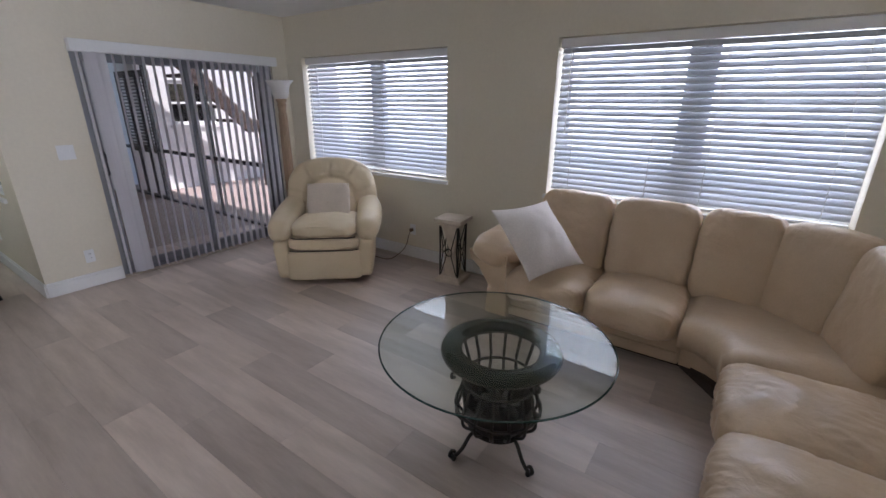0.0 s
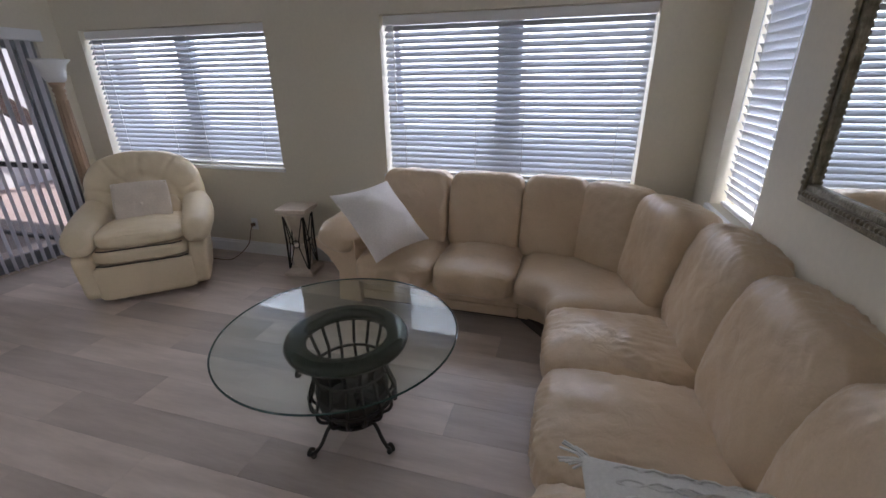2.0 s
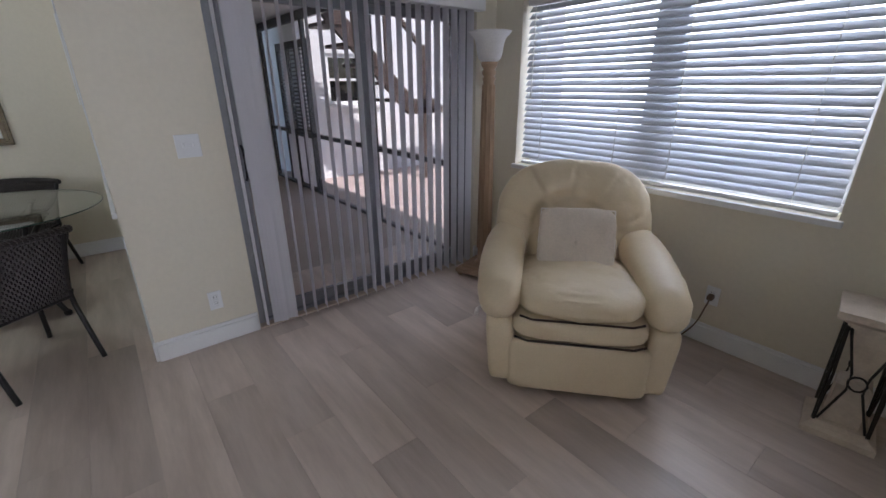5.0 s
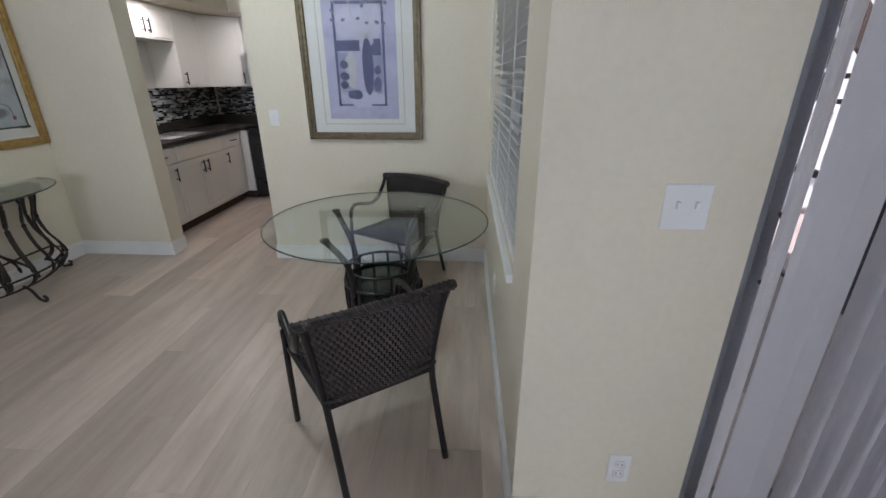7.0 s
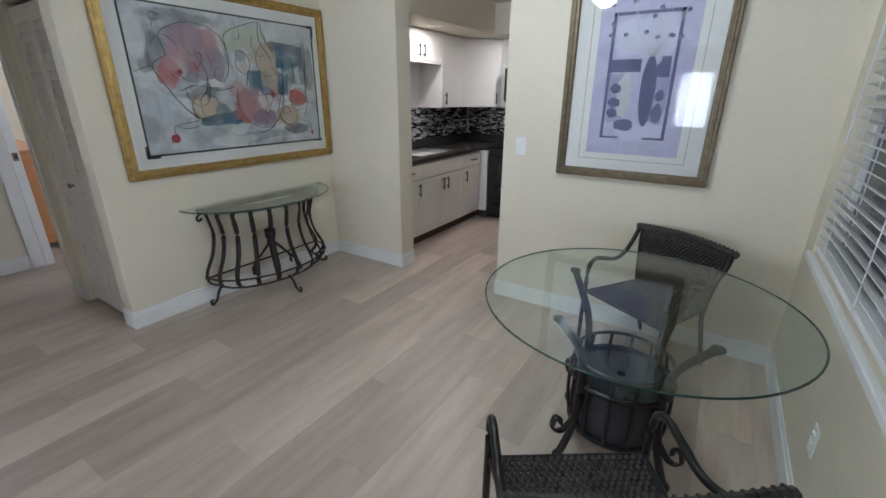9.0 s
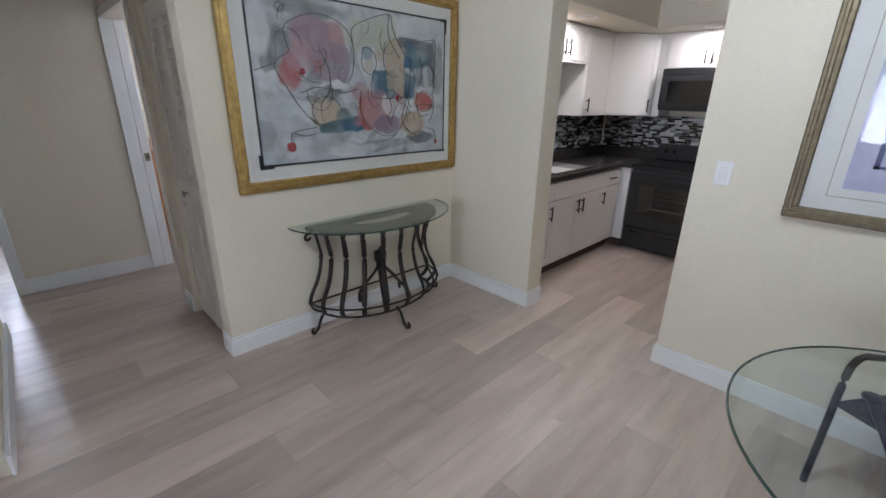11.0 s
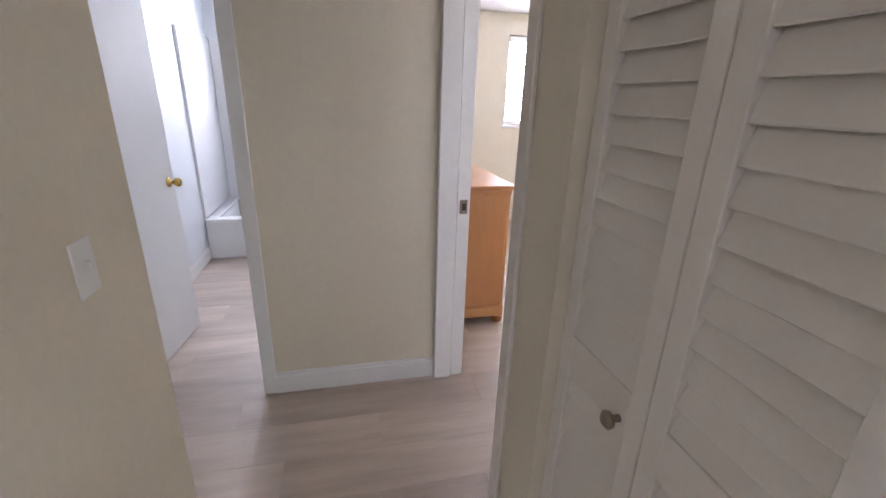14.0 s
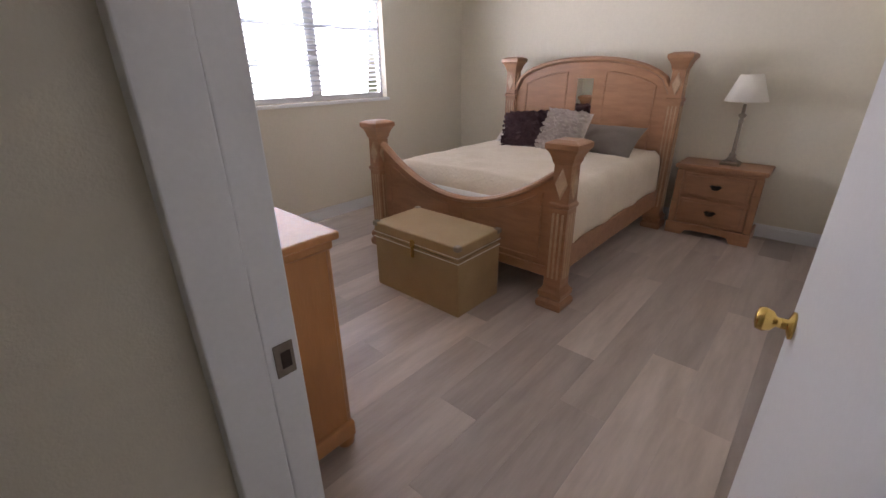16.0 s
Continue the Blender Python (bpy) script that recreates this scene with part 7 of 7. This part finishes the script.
ruffle_pillow(lean(-8.02, -6.02, 0.90, 62, 100, 5), 0.46, 0.42, PLUM, "dark plum ruffled square pillow on the bed", 3)
ruffle_pillow(lean(-7.98, -5.58, 0.925, 64, 84, -4), 0.46, 0.45, SILK, "champagne ruffled square pillow on the bed", 9)
solid("bed_pillow", pillow(0.70, 0.48, 0.24, n=22, wrinkle=0.014, seed=21, edge=0.08, full=0.75), LINEN, "cream pillow lying against the headboard", "pillow", lean(-8.30, -6.15, 0.86, 40, 90), True)
solid("bed_pillow", pillow(0.56, 0.42, 0.22, n=22, wrinkle=0.016, seed=27, edge=0.09, full=0.8), TAUPE, "taupe pillow lying against the headboard", "pillow", lean(-8.18, -5.22, 0.86, 38, 86), True)

# ---- trunk at the foot of the bed ----
tk = thing("storage_trunk", pose(-6.205, -5.60, 0, 0, 0, 0), "mustard storage trunk with metal latch at the foot of the bed", "trunk")
part("body", box(-0.225, 0.225, -0.395, 0.395, 0, 0.40, 0.008, 2), TRUNK, tk)
part("lid", box(-0.228, 0.228, -0.398, 0.398, 0.41, 0.50, 0.012, 3), TRUNK, tk)
bm = bmesh.new()
for z in (0.385, 0.425):
    bbox(bm, -0.231, 0.231, -0.401, 0.401, z, z + 0.006, 0.002)
part("edge_strip", bm, SHADE, tk, "pale piping round the lid")
bm = bmesh.new()
bbox(bm, 0.228, 0.238, -0.02, 0.02, 0.40, 0.455, 0.003), bbox(bm, 0.228, 0.242, -0.013, 0.013, 0.33, 0.41, 0.004)
lt = part("latch", bm, BRASS, tk, "tarnished brass latch")
for sx in (-1, 1):
    for sy in (-1, 1):
        bm = bmesh.new()
        bbox(bm, sx * 0.19, sx * 0.235, sy * 0.36, sy * 0.405, 0.47, 0.506, 0.006)
        part("corner_cap", bm, PEWTER, tk)

# ---- nightstand and lamp ----
ns = thing("nightstand", pose(-8.75, -4.335, 0), "honey oak nightstand with two drawers beside the bed", "nightstand")
part("body", box(-0.19, 0.165, -0.31, 0.31, 0.10, 0.625, 0.004), OAK, ns)
part("top", box(-0.20, 0.205, -0.36, 0.36, 0.632, 0.672, 0.012, 3), OAKH, ns)
part("top_moulding", box(-0.19, 0.185, -0.335, 0.335, 0.610, 0.633, 0.008, 2), OAKH, ns)
for s in (-1, 1):
    part("corner_post", box(0.15, 0.185, s * 0.31 - 0.03, s * 0.31 + 0.03, 0.11, 0.612, 0.01, 3), OAK, ns)
sk2 = [(-0.345, 0.0), (-0.345, 0.115), (0.345, 0.115), (0.345, 0.0), (0.20, 0.0), (0.175, 0.045), (0.12, 0.055), (-0.12, 0.055), (-0.175, 0.045), (-0.20, 0.0)]
part("skirt", prism(bmesh.new(), sk2, 0.165, 0.20, "x"), OAKH, ns)
for s in (-1, 1):
    part("side_foot", box(-0.19, 0.165, s * 0.33 - 0.012, s * 0.33 + 0.012, 0, 0.115, 0.004), OAKH, ns)
for z0, z1 in ((0.13, 0.355), (0.375, 0.60)):
    d = box(0.165, 0.183, -0.272, 0.272, z0, z1, 0.008, 2)
    bbox(d, 0.183, 0.190, -0.245, 0.245, z0 + 0.025, z1 - 0.025, 0.006, 2)
    dr = part("drawer", d, OAKH, ns)
    bm = prism(bmesh.new(), [(-0.05, 0.012), (-0.03, 0.022), (0, 0.016), (0.03, 0.022), (0.05, 0.012), (0.03, -0.008), (0, -0.024), (-0.03, -0.008)], 0.190, 0.198, "x")
    bmesh.ops.transform(bm, matrix=Matrix.Translation((0, 0, (z0 + z1) / 2)), verts=bm.verts[:])
    tube(bm, curve_pts([(0.198, -0.035, (z0 + z1) / 2 + 0.006), (0.212, -0.02, (z0 + z1) / 2 - 0.012), (0.212, 0.02, (z0 + z1) / 2 - 0.012), (0.198, 0.035, (z0 + z1) / 2 + 0.006)], 5), 0.004, 6)
    part("drawer_pull", bm, IRON, dr, "dark bat-wing pull")
tl = thing("table_lamp", pose(-8.78, -4.30, 0.672, 0, 0, 0) @ Matrix.Diagonal((1.0, 1.0, 1.16, 1.0)), "slim pewter table lamp with cream shade on the nightstand", "table lamp")
part("foot", lathe(bmesh.new(), [(0.075, 0), (0.075, 0.018), (0.06, 0.022), (0.05, 0.03)], sq=4), PEWTER, tl)
part("stem", lathe(bmesh.new(), [(0.042, 0.03), (0.045, 0.04), (0.025, 0.06), (0.03, 0.075), (0.016, 0.09), (0.014, 0.30), (0.022, 0.33), (0.012, 0.345), (0.03, 0.36), (0.034, 0.375), (0.014, 0.385), (0.012, 0.45)], 18), PEWTER, tl, smooth=True)
bm = bmesh.new()
lathe(bm, [(0.165, 0.47), (0.085, 0.655), (0.083, 0.655), (0.162, 0.47)], 36, loop=True)
part("shade", bm, SHADE, tl, "cream cone lamp shade", True)

# ---- dresser ----
ds = thing("dresser", pose(0, 0, 0), "orange pine dresser with moulded top beside the bedroom door", "dresser")
part("body", box(-4.895, -4.49, -6.20, -4.905, 0.10, 0.935, 0.004), PINE, ds)
part("top", box(-4.93, -4.485, -6.24, -4.865, 0.97, 1.0, 0.008, 3), PINE, ds)
part("top_moulding", box(-4.915, -4.49, -6.22, -4.885, 0.93, 0.972, 0.014, 3), PINE, ds)
part("base_moulding", box(-4.915, -4.49, -6.22, -4.885, 0.06, 0.14, 0.012, 3), PINE, ds)
for y in (-4.935, -6.17):
    bm = bmesh.new()
    lathe(bm, [(0.03, 0), (0.04, 0.015), (0.042, 0.045), (0.035, 0.065)], 14, (-4.885, y, 0))
    part("bun_foot", bm, PINE, ds, smooth=True)
    part("corner_column", tube(bmesh.new(), [(-4.90, y + 0.005, 0.14), (-4.90, y + 0.005, 0.93)], 0.02, 10), PINE, ds, smooth=True)
part("rear_foot", box(-4.55, -4.50, -6.2, -4.9, 0.0, 0.07, 0.004), PINE, ds)
for k in range(4):
    z0 = 0.16 + k * 0.193
    for ya, yb in ((-6.12, -5.56), (-5.54, -4.98)):
        dr = part("drawer", box(-4.912, -4.895, ya, yb, z0, z0 + 0.18, 0.006, 2), PINE, ds)
        bm = bmesh.new()
        lathe(bm, [(0.012, 0), (0.01, 0.012), (0.019, 0.022), (0.01, 0.03)], 12)
        kn = part("drawer_knob", bm, BRASS, dr)
        kn.matrix_local = pose(-4.912, (ya + yb) / 2, z0 + 0.09, 0, -90, 0)

# ---- closet doors on the bedroom's north wall ----
for x0, x1 in ((-6.95, -6.1), (-8.55, -7.7)):
    th = thing("bedroom_closet_door", pose(0, 0, 0), "white closet door with casing, closed, on the bedroom wall", "closet door")
    th["kind"] = "structure"
    part("leaf", box(x0, x1, -3.516, -3.501, 0.01, 2.03, 0.002), DOORPAINT, th)
    bm = bmesh.new()
    for a, b, c, d in ((x0 - 0.065, x0 - 0.002, 0, 2.1), (x1 + 0.002, x1 + 0.065, 0, 2.1), (x0 - 0.002, x1 + 0.002, 2.035, 2.1)):
        bbox(bm, a, b, -3.528, -3.501, c, d, 0.004)
    part("casing", bm, TRIM, th)

# ---- outdoors ----
structure("ground", box(-60, 60, -60, 60, -0.25, -0.13), LAWN, "lawn and soil round the house")
structure("pavement", box(-16, -4.07, 3.66, 9.5, -0.13, -0.06), PAVER, "pinkish paved court beyond the screen")
bm = bmesh.new()
bbox(bm, -8.9, -4.07, 1.38, 3.66, -0.13, -0.035)
patio = structure("patio_floor", bm, GROUT, "grey tiled screened patio floor")
structure("patio_ceiling", box(-9.0, -4.07, 1.38, 3.8, 2.35, 2.45), STUCCO, "white patio ceiling")
structure("wall_patio_west", box(-9.0, -8.86, 1.38, 3.62, -0.1, 2.35), STUCCO)
sc = thing("patio_screen_wall", pose(0, 3.62, 0), "dark aluminium patio screen frame", "screen frame")
for z0, z1 in ((-0.03, 0.03), (0.79, 0.84), (2.24, 2.35)):
    part("rail", box(-8.86, -4.08, -0.025, 0.025, z0, z1, 0.003), ALU, sc)
for x in (-8.83, -7.14, -5.44, -4.12):
    part("post", box(x - 0.026, x + 0.026, -0.026, 0.026, 0.03, 2.24, 0.003), ALU, sc)
sh = thing("louvred_shutter_door", pose(0, 3.70, -0.06), "dark louvred shutter door with grey lower panel behind the patio screen", "shutter door")
for k in range(3):
    a0 = -8.42 + k * 0.41
    bm = bmesh.new()
    for a, b, c, d in ((a0, a0 + 0.07, 0, 2.1), (a0 + 0.33, a0 + 0.40, 0, 2.1), (a0 + 0.07, a0 + 0.33, 0.80, 0.92), (a0 + 0.07, a0 + 0.33, 2.0, 2.1), (a0 + 0.07, a0 + 0.33, 0, 0.08)):
        bbox(bm, a, b, -0.02, 0.02, c, d, 0.003)
    lf = part("leaf_frame", bm, ALU, sh)
    part("lower_panel", box(a0 + 0.07, a0 + 0.33, -0.01, 0.01, 0.08, 0.80), VANE, lf, "pale grey lower panel")
    for j in range(20):
        s = part("louvre", box(a0 + 0.07, a0 + 0.33, -0.024, 0.024, -0.004, 0.004), ALU, lf)
        s.matrix_local = pose(0, 0, 0.95 + j * 0.054, 22, 0, 0)
# neighbouring stuccoed building with window and outside stair
nb = thing("neighbour_house", pose(0, 0, -0.06), "white stuccoed neighbouring house with a window", "house")
wallb = bmesh.new()
for a, b, c, d in cells(3.95, 18, 0, 5.6, [(4.42, 5.35, 1.2, 2.0)]):
    bbox(wallb, -8.5, -8.3, a, b, c, d)
bbox(wallb, -16, -8.5, 3.95, 4.15, 0, 5.6)
part("wall", wallb, STUCCO, nb)
part("roof", prism(bmesh.new(), [(-7.3, 5.6), (-12, 7.4), (-12, 7.2), (-7.3, 5.45)], 3.5, 18.5, "y"), DARKWOOD, nb)
bm = bmesh.new()
for a, b, c, d in ((4.42, 5.35, 1.2, 1.26), (4.42, 5.35, 1.94, 2.0), (4.42, 4.48, 1.26, 1.94), (5.29, 5.35, 1.26, 1.94), (4.48, 5.29, 1.58, 1.62)):
    bbox(bm, -8.4, -8.33, a, b, c, d, 0.004)
wd = part("window", bm, TRIM, nb)
part("pane", box(-8.4, -8.39, 4.45, 5.32, 1.22, 1.98), BLACKGLASS, wd)
part("window_sill", box(-8.33, -8.25, 4.38, 5.39, 1.14, 1.2, 0.005), STUCCO, wd)
far = thing("neighbour_house", pose(0, 0, -0.06), "pink stuccoed house across the court", "house")
part("wall", box(-20, 4, 15, 15.3, 0, 5.5), PAVER, far)
part("roof", prism(bmesh.new(), [(14.4, 5.4), (19, 7.4), (19, 7.2), (14.4, 5.25)], -20.5, 4.5, "x"), DARKWOOD, far)
stt = thing("outdoor_stair", pose(0, 0, -0.06), "dark timber outdoor stair with railing against a white wall", "outdoor stair")
part("stringer", prism(bmesh.new(), [(2.9, 3.42), (5.3, 1.07), (5.9, 1.07), (5.9, 1.30), (5.4, 1.30), (3.1, 3.56)], -7.3, -7.22, "x"), DARKWOOD, stt)
part("landing", box(-7.85, -7.22, 5.5, 7.2, 1.07, 1.16, 0.005), DARKWOOD, stt)
for y in (5.6, 7.1):
    part("post", box(-7.32, -7.22, y - 0.05, y + 0.05, 0, 2.1, 0.004), DARKWOOD, stt)
for k in range(9):
    y, z = 5.32 - k * 0.26, 1.26 + k * 0.255
    part("tread", box(-7.86, -7.2, y - 0.30, y, z, z + 0.05, 0.004), DARKWOOD, stt)
    part("baluster", box(-7.25, -7.21, y - 0.17, y - 0.13, z, z + 0.95), DARKWOOD, stt)
part("handrail", prism(bmesh.new(), [(3.0, 4.52), (5.5, 2.07), (5.5, 2.15), (3.0, 4.60)], -7.26, -7.2, "x"), DARKWOOD, stt)

# ---- patio tiles ----
tm = None
for i in range(16):
    for j in range(7):
        x, y = -8.86 + i * 0.30, 1.40 + j * 0.305
        if tm is None:
            o = part("tile", box(0.004, 0.294, 0.004, 0.299, 0, 0.018, 0.003), PATIOTILE, patio)
            tm = o.data
        else:
            o = new("tile", tm)
            o.parent = patio
        o.location = (x, y + 0.05, -0.0345 + 0.0008 * noise.noise(Vector((i * 2.1, j * 3.3, 0))))

# ---- floor planks ----
PW = 0.229
rp = random.Random(11)
plank_meshes = {}
SPANS = [(-4.6, 1.74, -2.2, 3.86), (-8.88, -4.3, -2.42, 1.40), (-4.47, -2.1, -4.52, -2.1), (-8.97, -4.3, -7.64, -3.38), (-4.36, -2.5, -6.6, -4.4)]
for j in range(int(-7.7 / PW) - 1, int(3.9 / PW) + 1):
    lo = j * PW
    runs = []
    for a, b in sorted((s[0], s[1]) for s in SPANS if s[2] < lo + PW * 0.98 and s[3] > lo + PW * 0.02):
        if runs and a <= runs[-1][1]:
            runs[-1][1] = max(runs[-1][1], b)
        else:
            runs.append([a, b])
    x = -9.6 + (j * 0.437 + 0.25 * noise.noise(Vector((j * 1.9, 4.2, 0)))) % 1.22
    while x < 1.74:
        for ra, rb in runs:
            a, b = max(x, ra), min(x + 1.22, rb)
            if b - a < 0.03:
                continue
            key = round(b - a, 2)
            if key not in plank_meshes:
                o = part("plank", box(0.0004, b - a - 0.0004, 0.0004, PW - 0.0004, -0.0035, 0.0, 0.0003), PLANK, floor)
                plank_meshes[key] = o.data
            else:
                o = new("plank", plank_meshes[key])
                o.parent = floor
            o.location = (a, lo, 0.0002 * noise.noise(Vector((a * 3, lo * 3, 0))))
        x += 1.22
